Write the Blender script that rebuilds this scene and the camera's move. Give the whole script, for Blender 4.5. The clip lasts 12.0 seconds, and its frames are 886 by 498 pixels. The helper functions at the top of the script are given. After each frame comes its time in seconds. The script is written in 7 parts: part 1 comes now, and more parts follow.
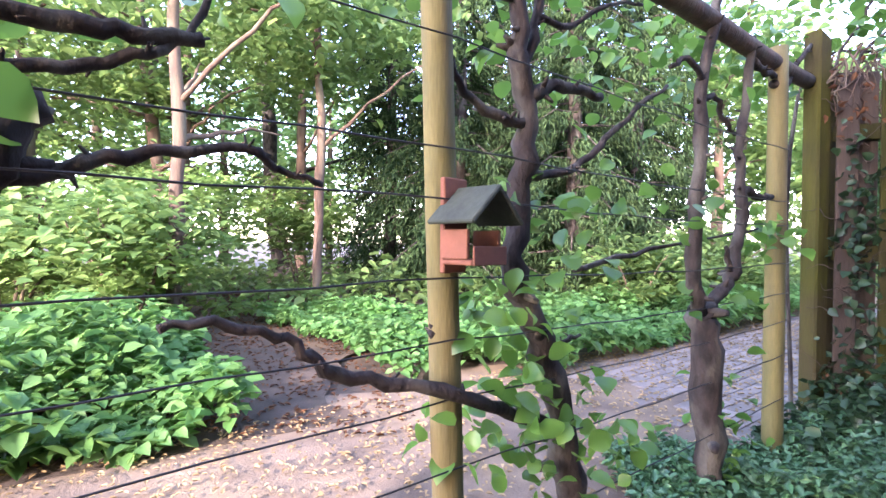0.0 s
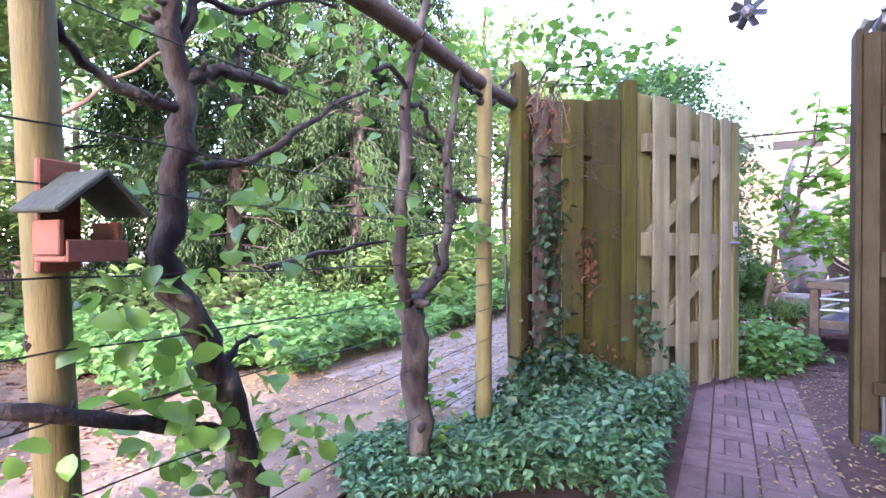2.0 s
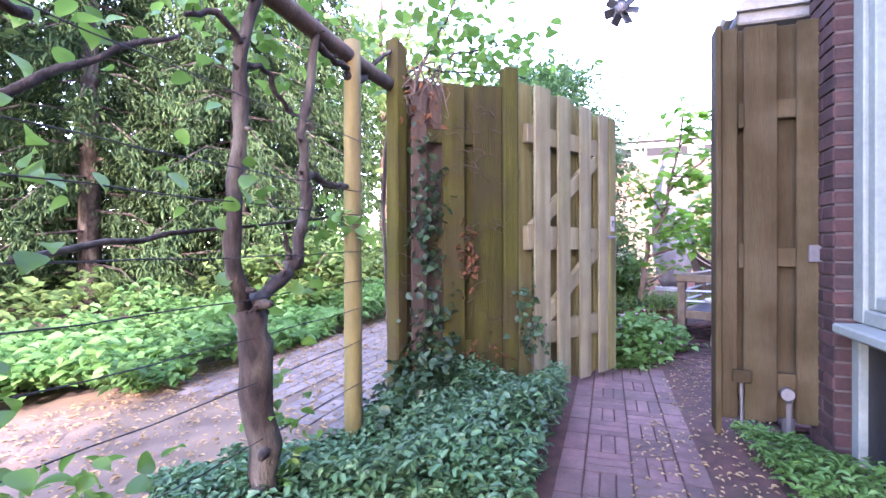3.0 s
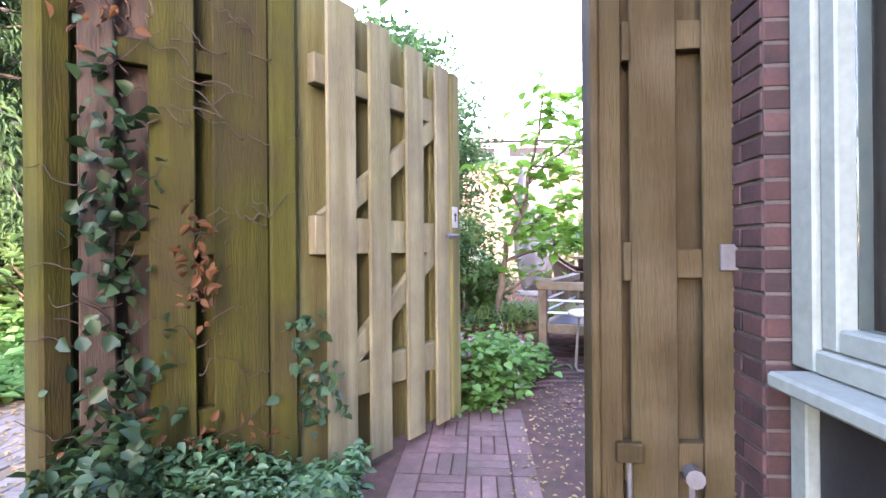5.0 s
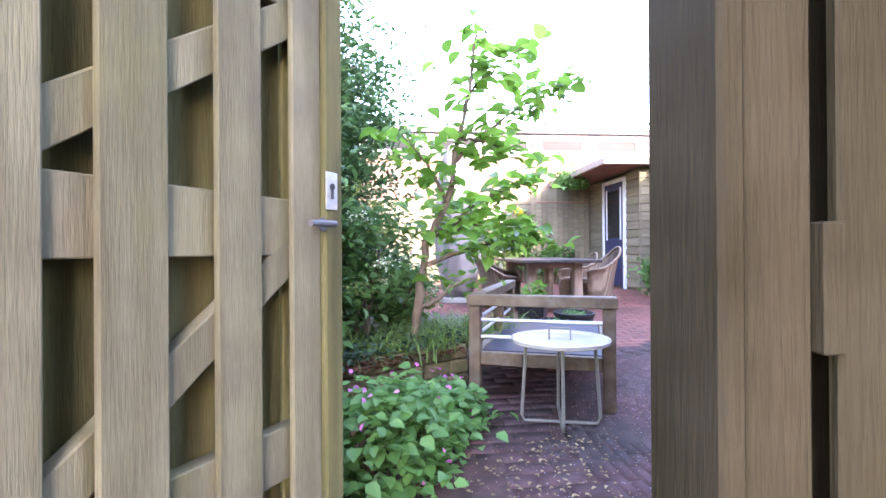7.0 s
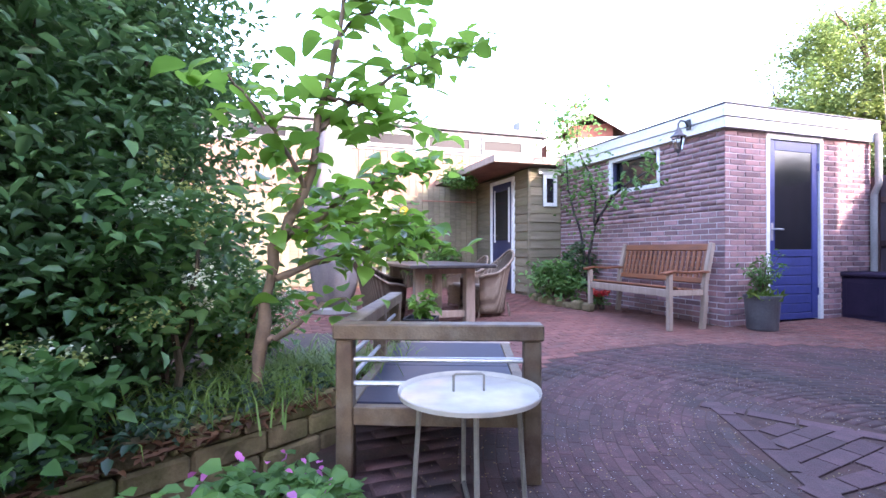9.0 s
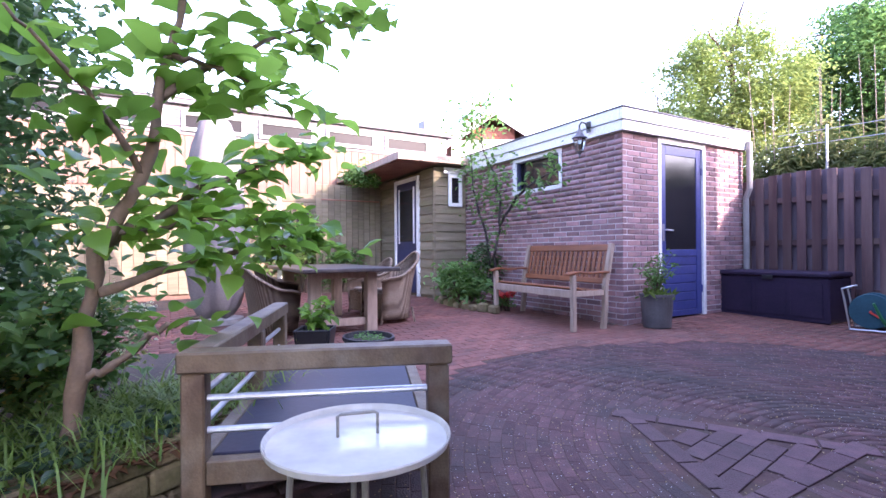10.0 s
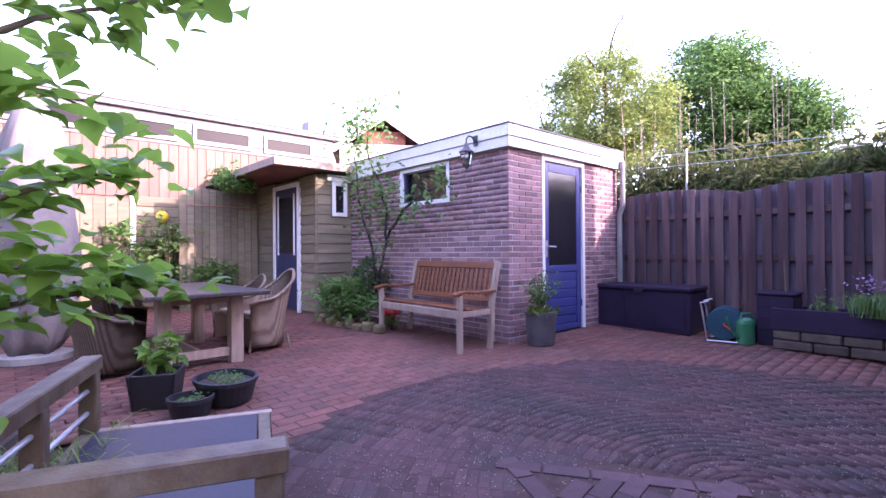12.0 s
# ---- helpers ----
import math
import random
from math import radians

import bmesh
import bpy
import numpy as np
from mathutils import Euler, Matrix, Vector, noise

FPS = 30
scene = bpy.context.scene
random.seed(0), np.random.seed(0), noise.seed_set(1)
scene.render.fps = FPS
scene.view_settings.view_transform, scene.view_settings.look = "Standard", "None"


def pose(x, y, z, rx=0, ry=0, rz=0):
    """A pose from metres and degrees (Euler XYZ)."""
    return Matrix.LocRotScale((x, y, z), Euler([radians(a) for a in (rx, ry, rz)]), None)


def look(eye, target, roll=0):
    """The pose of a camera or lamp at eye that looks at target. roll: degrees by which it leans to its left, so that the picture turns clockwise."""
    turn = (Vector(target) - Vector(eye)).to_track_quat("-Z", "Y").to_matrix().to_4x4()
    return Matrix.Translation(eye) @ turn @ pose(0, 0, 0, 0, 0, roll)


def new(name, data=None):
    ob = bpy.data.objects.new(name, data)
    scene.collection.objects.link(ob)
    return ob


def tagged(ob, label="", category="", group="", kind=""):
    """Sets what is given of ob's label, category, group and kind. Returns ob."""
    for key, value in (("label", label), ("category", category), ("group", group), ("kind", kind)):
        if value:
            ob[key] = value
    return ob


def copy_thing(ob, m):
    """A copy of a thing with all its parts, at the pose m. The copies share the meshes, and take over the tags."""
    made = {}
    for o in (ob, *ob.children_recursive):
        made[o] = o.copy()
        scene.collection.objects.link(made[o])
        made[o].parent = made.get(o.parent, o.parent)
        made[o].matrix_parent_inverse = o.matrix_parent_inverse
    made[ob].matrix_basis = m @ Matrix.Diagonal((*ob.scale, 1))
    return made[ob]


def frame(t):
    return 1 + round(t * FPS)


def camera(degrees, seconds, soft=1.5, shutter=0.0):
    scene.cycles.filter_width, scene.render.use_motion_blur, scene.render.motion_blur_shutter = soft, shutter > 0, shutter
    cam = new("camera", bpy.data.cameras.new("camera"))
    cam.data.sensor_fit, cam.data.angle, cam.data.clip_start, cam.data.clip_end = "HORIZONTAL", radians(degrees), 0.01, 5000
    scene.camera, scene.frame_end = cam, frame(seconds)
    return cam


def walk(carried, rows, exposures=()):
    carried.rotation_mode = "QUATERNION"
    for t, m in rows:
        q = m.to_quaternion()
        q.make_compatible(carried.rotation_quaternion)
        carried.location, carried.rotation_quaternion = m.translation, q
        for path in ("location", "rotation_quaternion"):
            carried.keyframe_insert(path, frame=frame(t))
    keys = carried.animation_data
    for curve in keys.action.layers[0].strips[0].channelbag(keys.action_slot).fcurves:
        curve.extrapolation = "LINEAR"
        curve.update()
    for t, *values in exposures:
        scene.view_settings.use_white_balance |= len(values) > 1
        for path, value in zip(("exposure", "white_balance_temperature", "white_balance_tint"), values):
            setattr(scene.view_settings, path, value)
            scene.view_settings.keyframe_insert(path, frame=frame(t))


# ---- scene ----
cam = camera(84.8, 12.0)
METRES, EYE, TILT, LEAN, TURN = 4.7, 1.0, 0.0, 0.0, 0.0
ROWS = [
    (0.0, 0.0, 0.0, 0.0, 0.01, -0.65, -0.56),
    (0.5, 0.018, -0.0103, 0.0005, -4.48, -0.54, -0.37),
    (1.0, 0.0374, -0.0201, -0.0004, -9.79, -0.44, -0.34),
    (1.5, 0.0524, -0.0215, -0.0018, -16.02, -0.4, -0.21),
    (2.0, 0.071, -0.0098, -0.0033, -22.98, -0.32, -0.1),
    (2.5, 0.0898, 0.0044, -0.0085, -29.22, -0.26, 0.19),
    (3.0, 0.1289, 0.0232, -0.0117, -34.28, -0.24, 0.16),
    (5.0, 0.3474, 0.1455, -0.0124, -48.81, 0.03, 0.47),
    (5.5, 0.3957, 0.1766, -0.0116, -51.23, 0.07, 0.47),
    (6.0, 0.4473, 0.2189, -0.0144, -54.1, 0.07, 0.61),
    (6.5, 0.5014, 0.2508, -0.0139, -56.04, 0.1, 0.53),
    (8.5, 0.676, 0.3451, -0.0105, -67.66, 0.11, 0.01),
    (9.0, 0.7208, 0.3577, -0.0069, -71.83, 0.12, 0.05),
    (9.5, 0.7609, 0.3686, -0.0054, -77.03, 0.18, 0.3),
    (10.0, 0.7991, 0.3679, -0.0055, -82.87, 0.22, 0.43),
    (10.5, 0.8236, 0.3619, -0.0014, -87.14, 0.28, 0.32),
    (11.0, 0.8424, 0.3565, 0.007, -90.35, 0.26, 0.36),
    (11.5, 0.8592, 0.3501, 0.0185, -93.2, 0.24, 0.47),
    (12.0, 0.8745, 0.3466, 0.0311, -95.34, 0.32, 0.46),
]
EXPOSURES = [(0.0, 4.2, 6400, 34), (1.5, 4.4, 6350, 38), (3.0, 4.65, 6200, 46), (5.0, 4.9, 7000, 34), (6.5, 4.85, 6700, 32), (8.5, 4.32, 6500, 32), (10.5, 3.92, 6500, 46), (12.0, 3.74, 6500, 56)]
walk(cam, [(t, pose(0, 0, EYE, TILT, LEAN, TURN) @ pose(METRES * x, METRES * y, METRES * z, 90 + pitch, roll, yaw)) for t, x, y, z, yaw, pitch, roll in ROWS], EXPOSURES)

# ---- world, sun ----
SUN_EL, SUN_DIR = radians(21), Vector((-0.47, -0.88, 0.0)).normalized()
world = bpy.data.worlds.new("world")
world.use_nodes = True
scene.world = world
_n = world.node_tree.nodes
_sky = _n.new("ShaderNodeTexSky")
_sky.sky_type, _sky.sun_disc, _sky.sun_elevation = "NISHITA", False, SUN_EL
_sky.sun_rotation = math.atan2(SUN_DIR.x, SUN_DIR.y)
world.node_tree.links.new(_sky.outputs[0], _n["Background"].inputs[0])
_n["Background"].inputs[1].default_value = 0.15
_sun = bpy.data.lights.new("sun", "SUN")
_sun.energy, _sun.angle, _sun.color = 1.05, radians(0.6), (1.0, 0.93, 0.82)
sun = new("sun", _sun)
sun.matrix_world = look((SUN_DIR * math.cos(SUN_EL) + Vector((0, 0, math.sin(SUN_EL)))) * 40, (0, 0, 0))

# ---- materials ----
MATS = {}


def surface(name, c1, c2, scale=6.0, rough=0.8, metal=0.0, bump=0.15, fine=60.0, stretch=(1, 1, 1), c3=None, vary=0.0, island=False, stain=0.5, spec=0.4, bscale=None, patch=None):
    """A two-scale noise material: c1 and c2 mixed by coarse noise, fine grain on top, optional stains c3 and per-piece variation."""
    m = bpy.data.materials.new(name)
    m.use_nodes = True
    t = m.node_tree
    N, L = t.nodes, t.links.new
    b = N["Principled BSDF"]
    b.inputs["Roughness"].default_value, b.inputs["Metallic"].default_value = rough, metal
    b.inputs["Specular IOR Level"].default_value = spec
    co = N.new("ShaderNodeTexCoord")
    mp = N.new("ShaderNodeMapping")
    mp.inputs["Scale"].default_value = stretch
    L(co.outputs["Object"], mp.inputs["Vector"])
    vec = mp.outputs[0]
    if vary:
        src = N.new("ShaderNodeNewGeometry").outputs["Random Per Island"] if island else N.new("ShaderNodeObjectInfo").outputs["Random"]
        add = N.new("ShaderNodeVectorMath")
        add.operation = "ADD"
        sc = N.new("ShaderNodeMath")
        sc.operation = "MULTIPLY"
        sc.inputs[1].default_value = 37.0
        L(src, sc.inputs[0])
        L(vec, add.inputs[0])
        L(sc.outputs[0], add.inputs[1])
        vec = add.outputs[0]

    def tex(s, detail=5.0):
        n = N.new("ShaderNodeTexNoise")
        n.inputs["Scale"].default_value, n.inputs["Detail"].default_value = s, detail
        L(vec, n.inputs["Vector"])
        return n.outputs["Fac"]

    def ramp(fac, a, z):
        r = N.new("ShaderNodeMapRange")
        r.inputs["From Min"].default_value, r.inputs["From Max"].default_value = a, z
        L(fac, r.inputs["Value"])
        return r.outputs[0]

    def mix(fac, a, c, mode="MIX"):
        x = N.new("ShaderNodeMix")
        x.data_type, x.blend_type = "RGBA", mode
        for k, v in ((0, fac), (6, a), (7, c)):
            if isinstance(v, (tuple, list)):
                x.inputs[k].default_value = (*v, 1)
            elif isinstance(v, float):
                x.inputs[k].default_value = v
            else:
                L(v, x.inputs[k])
        return x.outputs[2]

    col = mix(ramp(tex(scale), 0.35, 0.65), c1, c2)
    if c3:
        k = N.new("ShaderNodeMath")
        k.operation = "MULTIPLY"
        k.inputs[1].default_value = stain
        L(ramp(tex(scale * 0.37, 8.0), 0.48, 0.68), k.inputs[0])
        col = mix(k.outputs[0], col, c3)
    if patch:
        # broad patches that run on from piece to piece
        gp = N.new("ShaderNodeNewGeometry")
        pn = N.new("ShaderNodeTexNoise")
        pn.inputs["Scale"].default_value, pn.inputs["Detail"].default_value = patch[1], 6.0
        L(gp.outputs["Position"], pn.inputs["Vector"])
        pk = N.new("ShaderNodeMath")
        pk.operation = "MULTIPLY"
        pk.inputs[1].default_value = patch[2]
        L(ramp(pn.outputs["Fac"], 0.42, 0.66), pk.inputs[0])
        col = mix(pk.outputs[0], col, patch[0])
    g = tex(fine, 3.0)
    v = N.new("ShaderNodeHueSaturation")
    r = N.new("ShaderNodeMapRange")
    r.inputs["To Min"].default_value, r.inputs["To Max"].default_value = 0.75, 1.25
    L(g, r.inputs["Value"])
    if vary:
        pv = N.new("ShaderNodeMapRange")
        pv.inputs["To Min"].default_value, pv.inputs["To Max"].default_value = 1 - vary, 1 + vary
        L(src, pv.inputs["Value"])
        mm = N.new("ShaderNodeMath")
        mm.operation = "MULTIPLY"
        L(r.outputs[0], mm.inputs[0])
        L(pv.outputs[0], mm.inputs[1])
        L(mm.outputs[0], v.inputs["Value"])
    else:
        L(r.outputs[0], v.inputs["Value"])
    L(col, v.inputs["Color"])
    L(v.outputs[0], b.inputs["Base Color"])
    if bump:
        bp = N.new("ShaderNodeBump")
        bp.inputs["Strength"].default_value, bp.inputs["Distance"].default_value = bump, 0.01
        L(tex(bscale or fine * 0.6, 4.0), bp.inputs["Height"])
        L(bp.outputs[0], b.inputs["Normal"])
    MATS[name] = m
    return m


def leafy(name, c1, c2, gloss=0.25, through_light=0.45, rough=0.45):
    """Leaf surface: colour varies leaf by leaf, light passes through the blade."""
    m = bpy.data.materials.new(name)
    m.use_nodes = True
    t = m.node_tree
    N, L = t.nodes, t.links.new
    b = N["Principled BSDF"]
    geo = N.new("ShaderNodeNewGeometry")
    mixc = N.new("ShaderNodeMix")
    mixc.data_type = "RGBA"
    mixc.inputs[6].default_value, mixc.inputs[7].default_value = (*c1, 1), (*c2, 1)
    L(geo.outputs["Random Per Island"], mixc.inputs[0])
    nz = N.new("ShaderNodeTexNoise")
    nz.inputs["Scale"].default_value = 1.3
    co = N.new("ShaderNodeTexCoord")
    L(co.outputs["Object"], nz.inputs["Vector"])
    r = N.new("ShaderNodeMapRange")
    r.inputs["From Min"].default_value, r.inputs["From Max"].default_value = 0.3, 0.7
    r.inputs["To Min"].default_value, r.inputs["To Max"].default_value = 0.7, 1.3
    L(nz.outputs["Fac"], r.inputs["Value"])
    hs = N.new("ShaderNodeHueSaturation")
    L(r.outputs[0], hs.inputs["Value"])
    L(mixc.outputs[2], hs.inputs["Color"])
    L(hs.outputs[0], b.inputs["Base Color"])
    b.inputs["Roughness"].default_value = rough
    b.inputs["Specular IOR Level"].default_value = gloss
    tr = N.new("ShaderNodeBsdfTranslucent")
    br = N.new("ShaderNodeHueSaturation")
    br.inputs["Value"].default_value, br.inputs["Saturation"].default_value, br.inputs["Hue"].default_value = 1.5, 1.0, 0.487
    L(hs.outputs[0], br.inputs["Color"])
    L(br.outputs[0], tr.inputs["Color"])
    ms = N.new("ShaderNodeMixShader")
    ms.inputs[0].default_value = through_light
    L(b.outputs[0], ms.inputs[1])
    L(tr.outputs[0], ms.inputs[2])
    L(ms.outputs[0], N["Material Output"].inputs["Surface"])
    MATS[name] = m
    return m


def pane_glass(name, tint=(0.75, 0.82, 0.82), rough=0.03):
    m = bpy.data.materials.new(name)
    m.use_nodes = True
    b = m.node_tree.nodes["Principled BSDF"]
    b.inputs["Base Color"].default_value = (*tint, 1)
    b.inputs["Roughness"].default_value, b.inputs["Transmission Weight"].default_value, b.inputs["IOR"].default_value = rough, 1.0, 1.45
    MATS[name] = m
    return m


M_OLIVE = surface("algae_board", (0.048, 0.047, 0.009), (0.026, 0.027, 0.006), 3, 0.9, spec=0.15, fine=40, stretch=(6, 6, 0.6), c3=(0.040, 0.027, 0.017), vary=0.25, bump=0.35, patch=((0.032, 0.024, 0.014), 3.0, 0.7))
M_GATE = surface("weathered_pine", (0.215, 0.195, 0.120), (0.140, 0.128, 0.070), 3, 0.8, spec=0.2, fine=50, stretch=(7, 7, 0.5), c3=(0.120, 0.118, 0.040), vary=0.18, bump=0.3, patch=((0.115, 0.095, 0.065), 3.5, 0.6))
M_PANEL = surface("brown_pine", (0.052, 0.036, 0.016), (0.028, 0.019, 0.008), 2, 0.8, spec=0.15, fine=45, stretch=(6, 6, 0.5), c3=(0.062, 0.054, 0.022), vary=0.15, bump=0.3, patch=((0.078, 0.060, 0.034), 4.0, 0.6))
# darker, greener copy of the gate pine; recess shade is put into its colour
M_SHADEPINE = surface("algae_pine", (0.145, 0.134, 0.056), (0.092, 0.086, 0.034), 3, 0.85, spec=0.15, fine=45, stretch=(7, 7, 0.5), c3=(0.05, 0.04, 0.02), vary=0.2, bump=0.3)
M_POLE = surface("mossy_pole", (0.15, 0.125, 0.042), (0.098, 0.088, 0.030), 4, 0.8, fine=45, stretch=(6, 6, 0.7), c3=(0.17, 0.12, 0.06), bump=0.25)
# rear boards of the dark fence: paler and greyer than its front boards
M_FENCEB = surface("greyed_back_board", (0.17, 0.135, 0.16), (0.12, 0.092, 0.115), 3, 0.85, fine=45, stretch=(7, 7, 0.5), c3=(0.07, 0.045, 0.045), vary=0.2, spec=0.15, bump=0.25)
# white paint darkened: the shade at the house window is put into its colour
M_WINDOW = surface("greyed_white_paint", (0.215, 0.245, 0.218), (0.185, 0.21, 0.19), 3, 0.5, fine=40, c3=(0.16, 0.18, 0.15), bump=0.05, stain=0.5)
M_LILAC = surface("lilac_grey_siding", (0.135, 0.130, 0.145), (0.115, 0.110, 0.122), 3, 0.6, fine=40, c3=(0.13, 0.125, 0.13), bump=0.08, stain=0.4)
M_FENCE = surface("dark_stained_fence", (0.135, 0.078, 0.076), (0.088, 0.052, 0.056), 3, 0.85, fine=45, stretch=(7, 7, 0.5), c3=(0.23, 0.16, 0.145), vary=0.32, spec=0.15, bump=0.25)
M_BARK = surface("bark", (0.046, 0.036, 0.032), (0.018, 0.0145, 0.014), 16, 0.9, spec=0.2, fine=90, stretch=(1.5, 1.5, 0.7), c3=(0.15, 0.14, 0.115), bump=1.0, bscale=35, stain=0.5)
M_BARK2 = surface("reddish_bark", (0.105, 0.065, 0.045), (0.06, 0.04, 0.03), 7, 0.9, fine=60, stretch=(2, 2, 0.4), c3=(0.14, 0.14, 0.09), bump=0.6)
M_BARK3 = surface("magnolia_bark", (0.15, 0.105, 0.07), (0.10, 0.07, 0.048), 9, 0.8, fine=70, bump=0.4)
M_SOIL = surface("leaf_litter_soil", (0.075, 0.052, 0.038), (0.042, 0.031, 0.023), 5, 0.95, fine=80, c3=(0.12, 0.08, 0.05), bump=0.6, bscale=60)
M_PATH = surface("leaf_strewn_path", (0.185, 0.135, 0.096), (0.105, 0.077, 0.057), 3.5, 0.95, fine=110, c3=(0.30, 0.21, 0.12), bump=0.5, bscale=90)
M_PAVER = surface("grey_paver", (0.225, 0.188, 0.165), (0.15, 0.125, 0.11), 5, 0.75, fine=90, c3=(0.12, 0.10, 0.085), vary=0.18, bump=0.3)
KLINK = dict(c1=(0.130, 0.066, 0.063), c2=(0.090, 0.050, 0.050), scale=16, rough=0.85, spec=0.12, fine=170, c3=(0.10, 0.070, 0.062), vary=0.20, bump=0.6, bscale=120, stain=0.5, patch=((0.058, 0.050, 0.046), 1.7, 0.8))
KLINKI = dict(KLINK, c1=(0.150, 0.080, 0.082), c2=(0.112, 0.064, 0.068), vary=0.14, patch=((0.085, 0.062, 0.058), 1.7, 0.5))
M_KLINK = surface("mauve_clinker", **KLINK)
M_KLINKI = surface("inset_clinker", **KLINKI)
PATHB = dict(c1=(0.175, 0.102, 0.095), c2=(0.115, 0.070, 0.066), scale=12, rough=0.8, spec=0.25, fine=110, c3=(0.13, 0.085, 0.075), vary=0.18, bump=0.45, patch=((0.085, 0.066, 0.054), 2.2, 0.8))
M_PATHB = surface("path_clinker", **PATHB)
KLINKR = dict(c1=(0.225, 0.093, 0.072), c2=(0.165, 0.072, 0.058), scale=14, rough=0.82, spec=0.15, fine=150, c3=(0.11, 0.07, 0.06), vary=0.13, bump=0.4, patch=((0.105, 0.062, 0.052), 1.3, 0.6))
M_KLINKR = surface("red_clinker", **KLINKR)
M_JOINT = surface("sandy_joint", (0.105, 0.058, 0.050), (0.07, 0.043, 0.038), 12, 0.95, spec=0.1, fine=140, c3=(0.06, 0.055, 0.035), bump=0.4)
M_GRIT = surface("pale_grit", (0.46, 0.43, 0.41), (0.30, 0.27, 0.25), 30, 0.85, fine=90, bump=0.0)
M_BRICK = surface("shed_brick", (0.30, 0.165, 0.165), (0.20, 0.120, 0.132), 9, 0.85, fine=80, c3=(0.31, 0.165, 0.145), vary=0.36, bump=0.3)
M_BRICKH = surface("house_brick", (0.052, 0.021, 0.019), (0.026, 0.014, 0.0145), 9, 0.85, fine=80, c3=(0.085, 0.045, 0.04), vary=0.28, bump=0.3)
M_MORTAR = surface("pale_mortar", (0.60, 0.54, 0.54), (0.48, 0.43, 0.43), 9, 0.95, fine=120, bump=0.3)
M_OLDBD = surface("old_brown_board", (0.045, 0.030, 0.022), (0.026, 0.018, 0.014), 3, 0.85, fine=40, stretch=(6, 6, 0.6), c3=(0.085, 0.06, 0.045), vary=0.2, bump=0.3)
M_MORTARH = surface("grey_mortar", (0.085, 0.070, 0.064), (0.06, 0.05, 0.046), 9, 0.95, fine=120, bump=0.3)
M_WHITE = surface("white_paint", (0.74, 0.74, 0.72), (0.68, 0.68, 0.66), 3, 0.5, fine=40, c3=(0.52, 0.52, 0.48), bump=0.05, stain=0.3)
M_BLUE = surface("blue_paint", (0.045, 0.058, 0.20), (0.036, 0.048, 0.165), 3, 0.4, fine=30, bump=0.05)
M_DKBLUE = surface("dark_blue_paint", (0.03, 0.035, 0.09), (0.025, 0.03, 0.075), 3, 0.4, fine=30, bump=0.05)
M_BENCH = surface("orange_hardwood", (0.215, 0.070, 0.025), (0.14, 0.045, 0.018), 5, 0.5, fine=50, stretch=(1, 6, 6), vary=0.12, bump=0.12)
M_GREYW = surface("silvered_wood", (0.36, 0.27, 0.21), (0.27, 0.20, 0.15), 5, 0.8, fine=50, stretch=(5, 5, 1), vary=0.1, bump=0.2)
M_LOUNGE = surface("weathered_hardwood", (0.140, 0.092, 0.050), (0.085, 0.055, 0.030), 4, 0.55, fine=50, stretch=(3, 3, 3), c3=(0.062, 0.026, 0.016), bump=0.25, stain=0.9, patch=((0.20, 0.165, 0.12), 11.0, 0.4))
M_SLATE = surface("dark_panel_top", (0.034, 0.034, 0.056), (0.024, 0.025, 0.043), 3, 0.42, spec=0.16, fine=50, c3=(0.05, 0.048, 0.066), bump=0.06)
M_TTOP = surface("dark_table_top", (0.055, 0.045, 0.042), (0.038, 0.032, 0.03), 4, 0.35, spec=0.3, fine=60, stretch=(1, 6, 1), c3=(0.085, 0.07, 0.06), bump=0.06)
M_TUBE = surface("grey_steel_tube", (0.5, 0.52, 0.55), (0.42, 0.44, 0.47), 6, 0.35, metal=0.6, fine=60, bump=0.05)
M_TRAY = surface("pale_lacquer_tray", (0.52, 0.49, 0.42), (0.46, 0.43, 0.37), 4, 0.14, fine=12, c3=(0.44, 0.41, 0.35), bump=0.0)
M_TAUPE = surface("taupe_lacquer", (0.22, 0.20, 0.165), (0.18, 0.165, 0.13), 4, 0.4, fine=60, bump=0.05)
